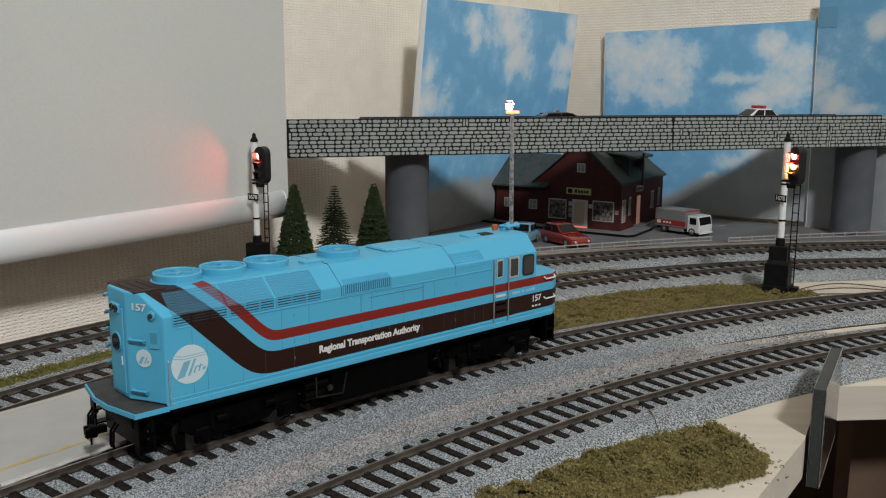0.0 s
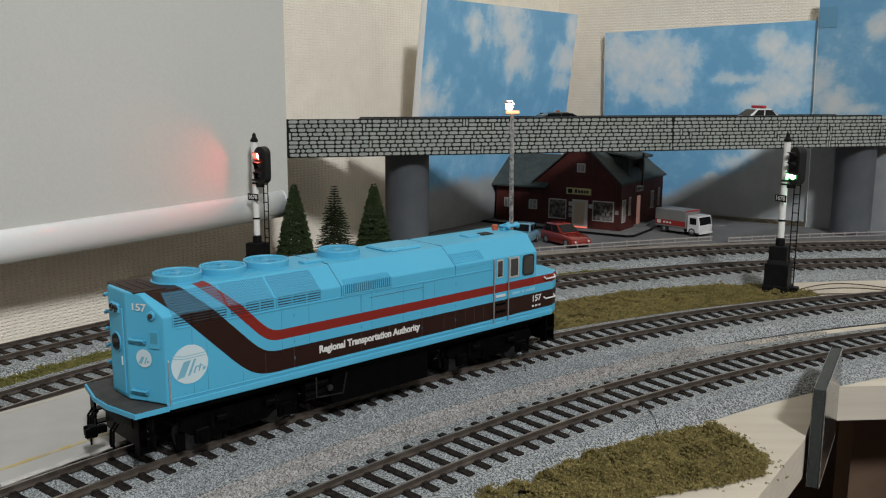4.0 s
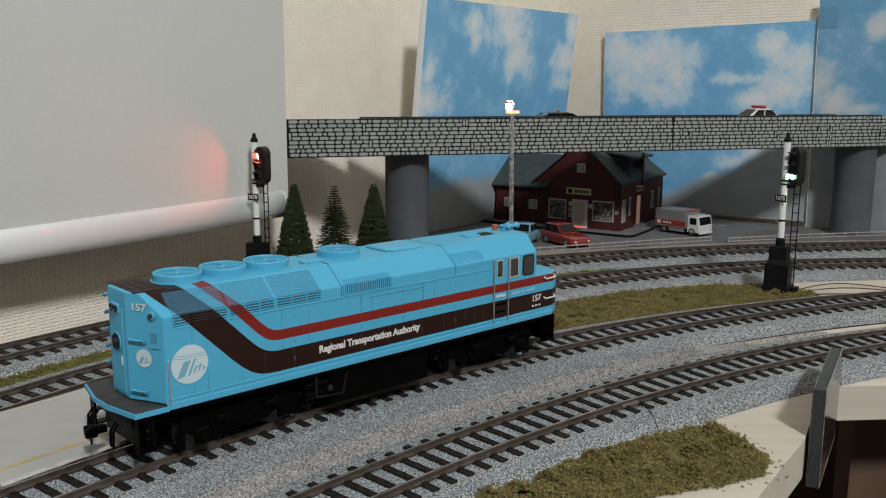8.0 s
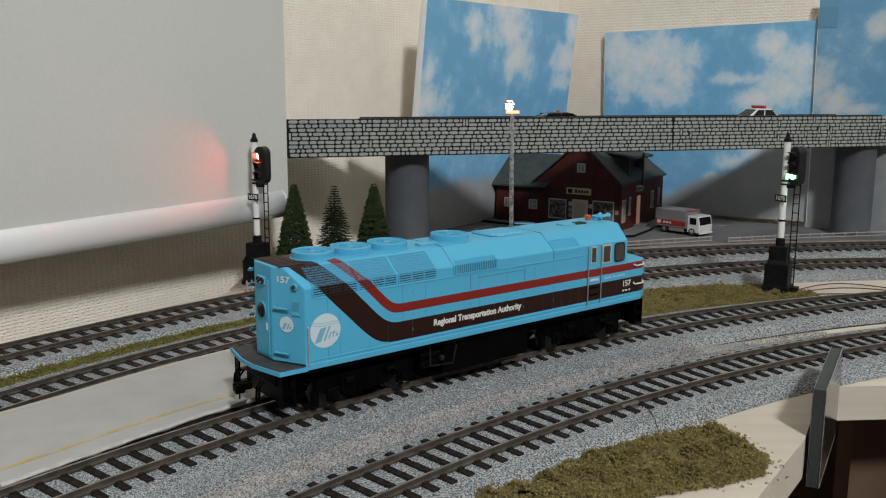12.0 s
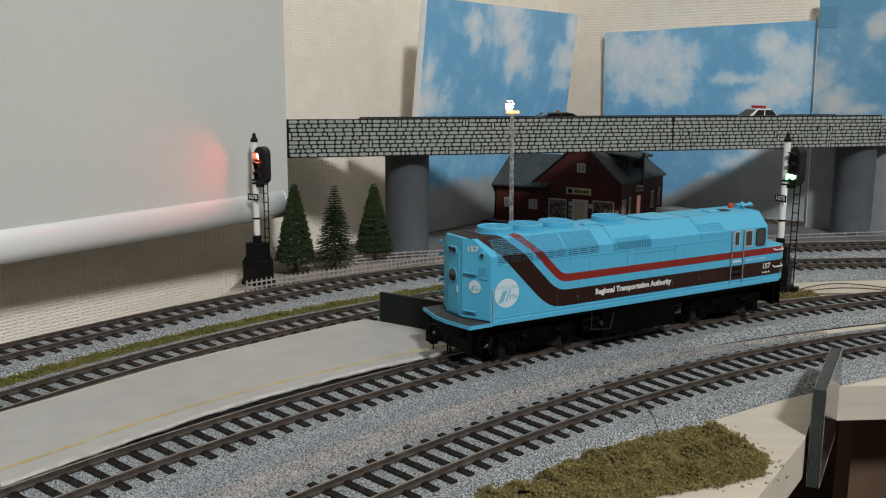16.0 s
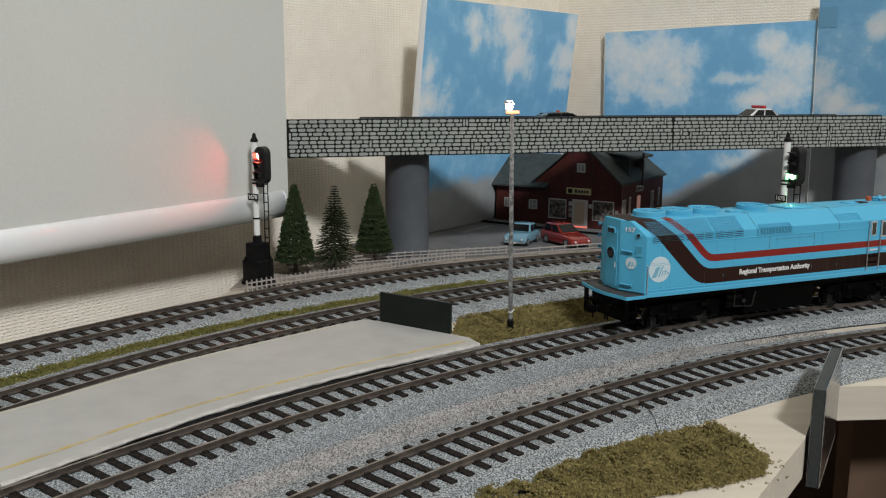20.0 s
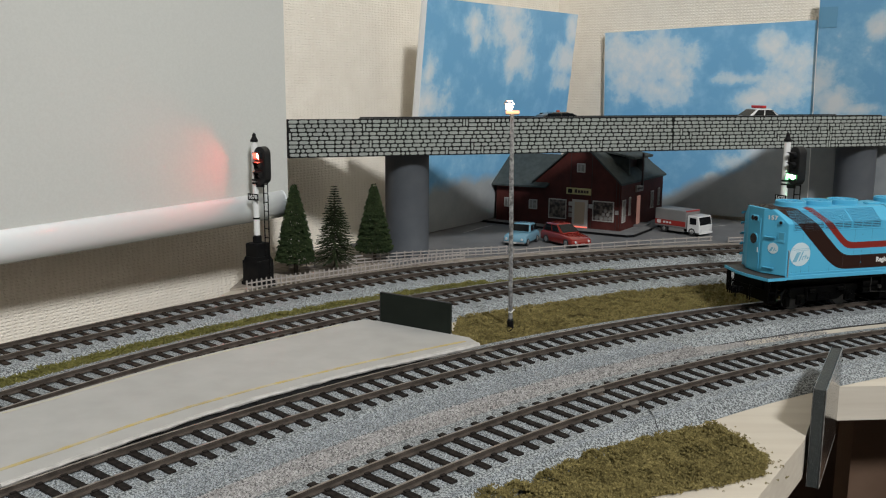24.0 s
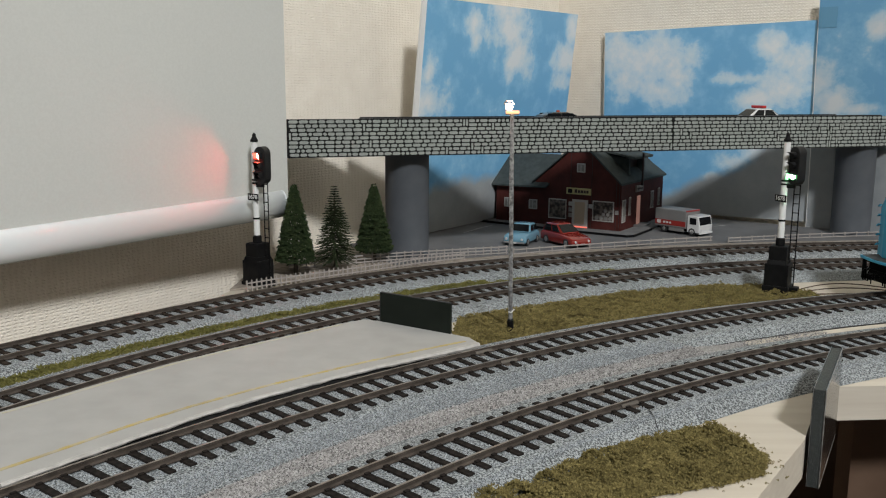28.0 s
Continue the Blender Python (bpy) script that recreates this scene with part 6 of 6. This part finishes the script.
sl = (AP - EV - 1.2) / 36.0
EDGE_R, EDGE_L = EV + 1.2 - 1.5 * sl, AP - 43.0 * 0.855
roof_r = slab([(36, 4, AP), (36, -78, AP), (-1.5, -DEP - 4, EDGE_R), (-1.5, 4, EDGE_R)], 1.6, "roof", "dark grey roof")
slab([(36, 4, AP), (79, 4, EDGE_L), (79, -DEP - 4, EDGE_L), (36, -78, AP)], 1.6, "roof", "dark grey roof")
slab([(36, -78, AP), (79, -DEP - 4, EDGE_L), (-1.5, -DEP - 4, EDGE_R)], 1.6, "roof", "dark grey roof")
slab([(66, 3, 32.8), (119, 3, 32.2), (119, -24, 58.0), (50, -24, 58.0)], 1.5, "roof", "dark grey wing roof")
slab([(50, -24, 58.0), (119, -24, 58.0), (119, -44, 36.0), (58, -44, 36.0)], 1.5, "roof", "dark grey wing roof")
part("wall", prism([(64.9 * K, 33.0 * K), (79.5 * K, 33.0 * K), (79.5 * K, 35.0 * K), (64.9 * K, 47.2 * K)], -12 * K, -0.2 * K, axis="y"), M_RED, house)
part("gable", prism([(-1.5 * K, 32.0 * K), (-40 * K, 32.0 * K), (-24 * K, 56.0 * K)], 115 * K, 116 * K, axis="x"), M_RED, house)
dm = part("dormer", box(9 * K, 34 * K, -57 * K, -25 * K, 44 * K, 57.0 * K), M_TRIM, house, "dark shed dormer")
for y0, y1 in ((-58.5, -55.5), (-26.5, -23.5)):
    part("cheek", prism([(3 * K, 43 * K), (4 * K, 57 * K), (30 * K, 61 * K), (30 * K, 52 * K)], y0 * K, y1 * K, axis="y"), M_ROOF, dm, "dark grey dormer cheek")
part("dormer_roof", prism([(-3 * K, 57.0 * K), (-3 * K, 58.8 * K), (34 * K, 65.8 * K), (34 * K, 64.0 * K)], -62 * K, -20 * K, axis="y"), M_ROOF, dm, "dark grey dormer roof")
part("drainpipe", box(-6.0 * K, -4.6 * K, -34.0 * K, -31.5 * K, 35 * K, 62 * K, 0.3 * K), M_TRIM, house, "dark drainpipe")


def house_window(x0, x1, z0, z1, pane, label, y=0.0, bars=0):
    w = part("window", box(x0 * K, x1 * K, (y - 0.3) * K, (y + 0.5) * K, z0 * K, z1 * K, 0.1 * K), M_SILL, house, label)
    t = 0.9
    part("pane", box((x0 + t) * K, (x1 - t) * K, (y + 0.4) * K, (y + 0.62) * K, (z0 + t) * K, (z1 - t) * K), pane, w)
    for i in range(bars):
        x = x0 + (x1 - x0) * (i + 1) / (bars + 1)
        part("glazing_bar", box((x - 0.25) * K, (x + 0.25) * K, (y + 0.4) * K, (y + 0.8) * K, z0 * K, z1 * K), M_SILL, w)
    return w


house_window(48.0, 65.0 - 0.6, 6.0, 22.8, M_SHOP, "shop window with coloured goods")
shop_w = house_window(5.8, 24.5, 6.8, 23.6, M_SHOP, "shop window with round goods")
goods = bmesh.new()
for x, z, r_ in ((8.6, 9.6, 1.7), (12.5, 9.5, 1.7), (16.4, 9.6, 1.7), (20.2, 9.8, 1.6), (10.8, 12.8, 1.5), (14.6, 12.9, 1.5), (13.0, 15.9, 1.4), (9.4, 14.9, 1.0)):
    moved_ring = turned([(r_, 0.0), (r_, 0.25), (r_ * 0.5, 0.25), (r_ * 0.45, 0.05)], 12)
    moved(moved_ring, pose(x * K, 0.6 * K, z * K, -90, 0, 0) @ Matrix.Diagonal((K, K, K, 1)))
    tmp_me = bpy.data.meshes.new("tmp")
    moved_ring.to_mesh(tmp_me)
    moved_ring.free()
    goods.from_mesh(tmp_me)
    bpy.data.meshes.remove(tmp_me)
part("shop_goods", goods, M_PANEW, shop_w, "pale round goods on display")
house_window(31.9, 39.3, 46.0, 53.5, M_PANEW, "small white attic window", bars=1)
house_window(76.0, 84.0, 12.2, 20.4, M_PANEW, "small white wing window", -1.5, 1)
house_window(101.0, 108.0, 12.2, 20.4, M_PANEW, "small white wing window", -1.5, 1)
dr = part("door", box(28.6 * K, 42.6 * K, -0.3 * K, 0.8 * K, 0.2 * K, 23.4 * K, 0.1 * K), M_SILL, house, "pale shop door")
part("door_panel", box(31.2 * K, 40.2 * K, 0.7 * K, 1.0 * K, 3.0 * K, 21.5 * K), M_DOOR, dr, "beige door glass")
part("red_strip", box(28.6 * K, 42.6 * K, 0.8 * K, 1.3 * K, 0.2 * K, 1.2 * K), glow("red_strip", (1.0, 0.22, 0.16), 0.9), dr, "glowing red strip")
sgn = part("shop_sign", box(26.0 * K, 48.0 * K, 0.0, 1.2 * K, 27.6 * K, 33.0 * K, 0.1 * K), M_SIGNY, house, "yellow-green shop sign")
part("sign_mark", box(42.6 * K, 46.4 * K, 1.2 * K, 1.4 * K, 28.6 * K, 32.0 * K), M_SIGBLACK, sgn)
for i, (x, w_) in enumerate(((39.4, 2.2), (36.6, 2.0), (34.0, 2.2), (31.4, 1.9), (28.9, 1.8))):
    part("sign_bar", box((x - w_ / 2) * K, (x + w_ / 2) * K, 1.2 * K, 1.4 * K, 29.0 * K, (31.4 if i else 32.0) * K), M_TRIM, sgn)
for x, z in ((44.3, 19.5), (44.3, 14.6), (44.3, 10.0), (26.4, 18.5), (3.4, 15.0)):
    part("notice", box((x - 1.6) * K, (x + 1.6) * K, 0.0, 0.4 * K, (z - 1.7) * K, (z + 1.7) * K), M_SILL if z > 15 else M_PANEW, house, "small notice")
for y0, y1, z0, z1 in ((-2.5, -9.8, 6.5, 25.0), (-17.0, -21.0, 11.0, 26.0), (-68.0, -75.0, 11.5, 26.5), (-86.0, -91.0, 12.0, 27.5)):
    w = part("window", box(-0.5 * K, 0.3 * K, y1 * K, y0 * K, z0 * K, z1 * K), M_SILL, house, "tall white side window")
    part("pane", box(-0.65 * K, -0.4 * K, (y1 + 0.8) * K, (y0 - 0.8) * K, (z0 + 0.8) * K, (z1 - 0.8) * K), M_PANEW, w)
dr2 = part("door", box(-0.8 * K, 0.3 * K, -42.0 * K, -35.5 * K, 1.0 * K, 25.5 * K), glow("lit_door", (1.0, 0.52, 0.42), 0.17), house, "warm lit side door")
part("door_step", box(-8 * K, 0, -50 * K, -30 * K, 0.0, 1.6 * K), M_PAVE, house)
sg2 = part("side_sign", box(-1.2 * K, 0, -47 * K, -31 * K, 29.0 * K, 34.6 * K), M_PANEW, house, "grey side sign")
part("sign_bar", box(-1.5 * K, -1.2 * K, -45 * K, -33 * K, 31.0 * K, 32.4 * K), M_TRIM, sg2)
# siding boards as thin battens
bt = mesh_of("batten", box(-0.2 * K, 0.2 * K, 0, 0.25 * K, 0, 1.0), M_TRIM)
for i in range(24):
    x = 1.5 + i * 2.7
    h = min(EV + x * sl, AP - abs(x - 36) * 0.87) - 2.0
    if not (27.5 < x < 43.5 or 47 < x < 66 or 5 < x < 25):
        o = share("batten", bt, house, pose(x * K, 0, 0) @ Matrix.Diagonal((1, 1, h * K, 1)))

# ---- cars ----
M_TYRE = material("tyre", (0.012, 0.012, 0.012), 0.8)
M_HUB = material("hub", (0.36, 0.36, 0.36), 0.35, metal=0.6)
M_CARGLASS = material("car_glass", (0.008, 0.009, 0.010), 0.12, spec=0.22)
M_LAMPC = material("clear_lamp", (0.55, 0.55, 0.55), 0.15)


def paint(name, c_):
    return material(name, c_, 0.22, color2=tuple(v * 1.1 for v in c_), scale=60, coat=0.6)


def car(m, label, L, W, mat, lower, cabin, roof_in=0.84, wheel=2.9, axles=(0.22, 0.80), extra=None):
    """Side outlines in millimetres (x from rear 0 to front L, z): lower body and cabin."""
    c_ = thing("car", m, label, "car", "model cars")
    bm = prism([((x - L / 2) * K, z * K) for x, z in lower], -W / 2 * K, W / 2 * K, axis="y")
    bmesh.ops.bevel(bm, geom=[e for e in bm.edges if e.calc_face_angle(0) > 0.5], offset=1.9 * K, segments=4, affect="EDGES", profile=0.5, clamp_overlap=True)
    part("body", bm, mat, c_, smooth=True)
    zb, zt = min(z for _, z in cabin), max(z for _, z in cabin)
    bm = prism([((x - L / 2) * K, z * K) for x, z in cabin], -W / 2 * 0.96 * K, W / 2 * 0.96 * K, axis="y")
    for v in bm.verts:
        k = (v.co.z / K - zb) / (zt - zb)
        v.co.y *= 1 - (1 - roof_in) * k
    bmesh.ops.bevel(bm, geom=[e for e in bm.edges if e.calc_face_angle(0) > 0.4], offset=1.7 * K, segments=4, affect="EDGES", profile=0.5, clamp_overlap=True)
    part("cabin", bm, mat, c_, smooth=True)
    # glass: side panes and both screens, just proud of the cabin
    (xa, za), (xb, zb2), (xc, zc), (xd, zd) = cabin[0], cabin[1], cabin[-2], cabin[-1]
    mid = [(sum(p[0] for p in cabin) / len(cabin)), (zb + zt) / 2]
    for sy in (-1, 1):
        for x0, x1 in ((0.10, 0.50), (0.54, 0.90)):
            lo_z, hi_z = zb + (zt - zb) * 0.16, zb + (zt - zb) * 0.82
            def edge(fx, z):
                k = (z - zb) / (zt - zb)
                l = cabin[0][0] + (cabin[1][0] - cabin[0][0]) * k
                r = cabin[-1][0] + (cabin[-2][0] - cabin[-1][0]) * k
                return l + (r - l) * fx
            bm = bmesh.new()
            q = []
            for fx, z in ((x0, lo_z), (x1, lo_z), (x1, hi_z), (x0, hi_z)):
                k = (z - zb) / (zt - zb)
                q.append(bm.verts.new(((edge(fx, z) - L / 2) * K, sy * (W / 2 * 0.96 * (1 - (1 - roof_in) * k) + 0.06) * K, z * K)))
            f_ = bm.faces.new(q)
            ex = bmesh.ops.extrude_face_region(bm, geom=[f_])
            for v in ex["geom"]:
                if isinstance(v, bmesh.types.BMVert):
                    v.co.y -= sy * 0.3 * K
            bmesh.ops.recalc_face_normals(bm, faces=bm.faces[:])
            part("side_window", bm, M_CARGLASS, c_)
    for (x0, z0), (x1, z1), sx in ((cabin[0], cabin[1], -1), (cabin[-1], cabin[-2], 1)):
        bm = bmesh.new()
        q = []
        for k, yy in ((0.14, -1), (0.14, 1), (0.86, 1), (0.86, -1)):
            z = z0 + (z1 - z0) * k
            kk = (z - zb) / (zt - zb)
            q.append(bm.verts.new((((x0 + (x1 - x0) * k) - L / 2 + sx * 0.12) * K, yy * W / 2 * 0.84 * (1 - (1 - roof_in) * kk) * K, (z + 0.1) * K)))
        f_ = bm.faces.new(q)
        ex = bmesh.ops.extrude_face_region(bm, geom=[f_])
        for v in ex["geom"]:
            if isinstance(v, bmesh.types.BMVert):
                v.co.x -= sx * 0.3 * K
        bmesh.ops.recalc_face_normals(bm, faces=bm.faces[:])
        part("windscreen", bm, M_CARGLASS, c_)
    for ax in axles:
        for sy in (-1, 1):
            wm = turned([(wheel, 0), (wheel, 1.7), (wheel - 0.4, 2.0), (wheel * 0.62, 2.0), (wheel * 0.55, 1.8)], 18)
            w = part("wheel", moved(wm, pose((ax * L - L / 2) * K, sy * (W / 2 - 1.75) * K, wheel * K, -90 * sy, 0, 0) @ Matrix.Diagonal((K, K, K, 1))), M_TYRE, c_, "black tyre")
            part("hub_cap", moved(turned([(wheel * 0.6, 1.7), (wheel * 0.6, 2.02), (wheel * 0.3, 2.15), (0.1, 2.2)], 14), pose((ax * L - L / 2) * K, sy * (W / 2 - 1.75) * K, wheel * K, -90 * sy, 0, 0) @ Matrix.Diagonal((K, K, K, 1))), M_HUB, w)
    xf, zf = lower[0][0], 0
    fz = [z for x, z in lower if x > L * 0.93]
    zl = sum(fz) / len(fz)
    for sy in (-1, 1):
        part("headlight", moved(rod((0, 0, 0), (0, 0, 0.7 * K), 1.05 * K, 0.8 * K, 12), pose((L / 2 - 0.35) * K, sy * W * 0.34 * K, (zl + 0.7) * K, 0, 90, 0)), M_LAMPC, c_, "round headlight")
    part("bumper", box((L / 2 - 0.6) * K, (L / 2 + 0.5) * K, -W * 0.46 * K, W * 0.46 * K, 2.0 * K, 3.4 * K, 0.3 * K), mat if extra is None else extra, c_)
    part("number_strip", box((L / 2 + 0.45) * K, (L / 2 + 0.65) * K, -2.2 * K, 2.2 * K, 2.2 * K, 3.2 * K), M_WHITE, c_, "plain white plate")
    return c_


M_LBLUE = paint("light_blue_enamel", (0.15, 0.30, 0.39))
car(pose(0.0598, 0.6765, -0.0058, 0, 0, -116), "light blue small saloon car on grey street", 32, 18, M_LBLUE,
    [(0, 3), (0, 8.4), (5, 9.4), (21, 9.0), (29, 8.2), (32, 6.5), (32, 2.4), (27, 1.6), (4, 1.6)], [(1.6, 9.0), (5.5, 15.2), (16.5, 15.4), (21.5, 9.0)], 0.80, 2.9, (0.2, 0.82), M_HUB)
M_CRED = paint("red_enamel", (0.21, 0.018, 0.013))
car(pose(0.0925, 0.6730, -0.0058, 0, 0, -58), "red hatchback car on grey street", 39, 18.5, M_CRED,
    [(0, 3), (0.3, 8.0), (2, 9.6), (24, 9.2), (35, 7.6), (39, 5.6), (39, 2.2), (33, 1.6), (5, 1.6)], [(0.8, 9.2), (4.5, 15.6), (17.5, 15.9), (27.0, 9.0)], 0.80, 3.2, (0.2, 0.80))
M_CBLACK = paint("black_enamel", (0.012, 0.012, 0.013))
M_CWHITE = paint("white_enamel_car", (0.62, 0.62, 0.61))
b1c = car(BRIDGE @ pose(0.1135, 0.022, 0.0800, 0, 0, 0), "black saloon car with a red roof light on the bridge", 44, 18, M_CBLACK,
    [(0, 3), (0, 8.2), (3, 9.4), (30, 9.2), (42, 8.0), (44, 5.6), (44, 2.2), (38, 1.6), (5, 1.6)], [(2.0, 9.2), (6.5, 11.8), (13, 13.6), (23, 13.7), (28, 12.2), (35.0, 9.2)], 0.80, 3.1)
part("roof_light", box(-4.2 * K, -2.4 * K, -1.5 * K, 1.5 * K, 13.5 * K, 14.8 * K, 0.3 * K), M_ORANGE, b1c, "red roof light")
b2c = car(BRIDGE @ pose(0.2745, 0.022, 0.0800, 0, 0, 180), "white patrol car with a red light bar on the bridge", 46, 18, M_CWHITE,
    [(0, 3), (0, 8.6), (4, 9.6), (32, 9.4), (44, 8.0), (46, 5.6), (46, 2.2), (40, 1.6), (5, 1.6)], [(3.0, 9.4), (11, 15.6), (23, 15.8), (33.0, 9.2)], 0.80, 3.1)
part("light_bar", box(-7 * K, -3.0 * K, -7 * K, 7 * K, 15.8 * K, 17.9 * K, 0.4 * K), material("red_light_bar", (0.45, 0.03, 0.03), 0.25), b2c, "red light bar")
part("bonnet", box(10.5 * K, 22.5 * K, -8.2 * K, 8.2 * K, 8.0 * K, 9.7 * K, 0.4 * K), M_CBLACK, b2c, "black bonnet")

# delivery truck
truck_ = thing("delivery_truck", pose(0.1965, 0.7270, -0.0058, 0, 0, -50) @ Matrix.Scale(0.93, 4), "white cab delivery truck with grey box and red stripe", "truck")
M_BOXG = material("truck_box_grey", (0.20, 0.195, 0.19), 0.5, stain=0.08, stain_scale=60)
part("chassis", box(-23 * K, 20 * K, -7 * K, 7 * K, 3.0 * K, 5.0 * K), M_FRAME, truck_)
cb = part("cargo_box", box(-24 * K, 8.5 * K, -10 * K, 10 * K, 5.6 * K, 21.0 * K, 0.5 * K), M_BOXG, truck_, "grey cargo box")
M_STRIPE = material("truck_red", (0.28, 0.02, 0.016), 0.5)
for sy in (-1, 1):
    a, b = sorted((sy * 10.0 * K, sy * 10.12 * K))
    part("red_stripe", box(-23.5 * K, 8.2 * K, a, b, 7.2 * K, 11.6 * K), M_STRIPE, cb, "red stripe")
    a, b = sorted((sy * 10.1 * K, sy * 10.2 * K))
    for x0, x1 in ((-21.5, -17.5), (-15.0, -12.6), (-11.8, -9.4), (-8.6, -6.6)):
        part("mark", box(x0 * K, x1 * K, a, b, (8.0 if x0 < -20 else 8.6) * K, (11.0 if x0 < -20 else 10.2) * K), M_WHITE, cb)
    a, b = sorted((sy * 8.8 * K, sy * 10.0 * K))
    part("side_guard", box(-9 * K, 6 * K, a, b, 2.6 * K, 5.4 * K), M_BOXG, truck_, "grey side guard")
part("roof_edge", box(7.2 * K, 8.8 * K, -9.7 * K, 9.7 * K, 19.8 * K, 21.2 * K, 0.4 * K), M_STRIPE, cb, "red box corner")
bm = prism([(9.5 * K, 3.2 * K), (21.5 * K, 3.2 * K), (22.0 * K, 9.0 * K), (20.0 * K, 17.4 * K), (10.5 * K, 17.8 * K), (9.5 * K, 16.5 * K)], -9.6 * K, 9.6 * K, axis="y")
bmesh.ops.bevel(bm, geom=[e for e in bm.edges if e.calc_face_angle(0) > 0.3], offset=0.6 * K, segments=2, affect="EDGES", profile=0.6)
cab = part("cab", bm, M_CWHITE, truck_, "white cab")
part("windscreen", moved(box(-0.2 * K, 0.25 * K, -8.2 * K, 8.2 * K, 0, 6.6 * K, 0.1 * K), pose(21.7 * K, 0, 10.0 * K, 0, -13.4, 0)), M_CARGLASS, cab)
for sy in (-1, 1):
    a, b = sorted((sy * 9.4 * K, sy * 9.75 * K))
    part("side_window", box(12.0 * K, 18.6 * K, a, b, 10.2 * K, 15.8 * K, 0.1 * K), M_CARGLASS, cab)
    part("headlight", box(21.4 * K, 22.3 * K, sy * 7.2 * K - 1.3 * K, sy * 7.2 * K + 1.3 * K, 4.6 * K, 6.2 * K, 0.2 * K), M_LAMPC, cab)
    for x in (-14.5, 14.5):
        wm = turned([(3.6, 0), (3.6, 2.2), (3.2, 2.5), (2.2, 2.5), (2.0, 2.1)], 18)
        w = part("wheel", moved(wm, pose(x * K, sy * 7.2 * K, 3.6 * K, -90 * sy, 0, 0) @ Matrix.Diagonal((K, K, K, 1))), M_TYRE, truck_, "black tyre")
        part("hub_cap", moved(turned([(1.6, 2.0), (1.6, 2.3), (0.8, 2.6), (0.1, 2.6)], 14), pose(x * K, sy * 7.2 * K, 3.6 * K, -90 * sy, 0, 0) @ Matrix.Diagonal((K, K, K, 1))), M_HUB, w)
part("bumper", box(21.2 * K, 22.8 * K, -9.2 * K, 9.2 * K, 2.2 * K, 4.0 * K, 0.3 * K), M_CWHITE, truck_)

# ---- small things ----
cable = thing("signal_cable", pose(0, 0, 0), "thin brown signal wires lying on the board", "cable")
for off, bow in ((0.0, 0.0), (0.004, 0.006), (0.010, 0.012)):
    pts = []
    for i in range(15):
        f_ = i / 14
        pts.append((0.207 + 0.062 * f_ + off * 0.3, 0.5140 + 0.004 * f_ + off + bow * math.sin(3.1 * f_), BOARD + 0.0006 + 0.0012 * math.sin(3.14 * f_) * (off > 0)))
    part("wire", wire(pts, 0.00035), material("wire_brown", (0.06, 0.035, 0.02), 0.5), cable)
tape = thing("clear_tape", pose(0.3101, 0.7637, 0.160, 0, 0, TURN_R), "grey piece of adhesive tape on the poster edge", "tape")
part("strip", box(-0.002, 0.0125, -0.00012, -0.00002, 0.0, 0.0165), material("tape_grey", (0.115, 0.285, 0.43), 0.35), tape)


# ---- what moves: the locomotive pulls away along its track ----
RUN = [(0.0, -0.0374), (8.2, -0.0374), (8.5, -0.0368), (9.0, -0.0330), (9.5, -0.0283), (10.0, -0.0214), (10.5, -0.0143), (11.0, -0.0052), (11.5, 0.0048),
       (12.0, 0.0158), (12.5, 0.0265), (14.5, 0.0714), (15.5, 0.0937), (17.0, 0.1275), (18.5, 0.1612), (20.0, 0.1951), (21.0, 0.2175), (23.5, 0.2743), (25.0, 0.3081), (28.0, 0.3757)]
PIVOT = 0.0577


def way(t):
    return float(np.interp(t, [r[0] for r in RUN], [r[1] for r in RUN]))


def stance(s):
    """Pose of the locomotive with its truck centres on the track, and its heading."""
    x0, y0, h0 = at(LINE_A, s - PIVOT)
    x1, y1, h1 = at(LINE_A, s + PIVOT)
    h = math.atan2(y1 - y0, x1 - x0)
    return (x0 + x1) / 2, (y0 + y1) / 2, h, h0, h1


def motions():
    times = [0.0, 8.2] + [8.5 + 0.5 * i for i in range(40)]
    poses = [(t, stance(way(t))) for t in times]
    walk(loco, [(t, pose(p[0], p[1], 0, 0, 0, math.degrees(p[2]))) for t, p in poses])
    for tk, sx in TRUCKS:
        walk(tk, [(t, pose(sx * PIVOT, 0, 0, 0, 0, math.degrees((p[4] if sx > 0 else p[3]) - p[2]))) for t, p in poses])
    turns = [0.0, 8.2] + [8.5 + 0.25 * i for i in range(79)]
    for wh, x in WHEELS:
        walk(wh, [(t, pose(x, 0, 0.00585, 0, math.degrees((way(t) - way(0)) / 0.00585), 0)) for t in turns])

    # the added lens caps slide: amber shows first, then green
    for fl, z in FLAPS:
        shown, shut = pose(0.0012, 0.0, z), pose(0.0046, 0.0, z)
        rows = {LENS_Z[0]: [(0.0, 0), (0.5, 0), (0.6, 1), (28.0, 1)], LENS_Z[1]: [(0.0, 0), (1.05, 0), (1.15, 1), (28.0, 1)], LENS_Z[2]: [(0.0, 1), (1.0, 1), (1.1, 0), (28.0, 0)]}[z]
        walk(fl, [(t, shut if s else shown) for t, s in rows])


motions()
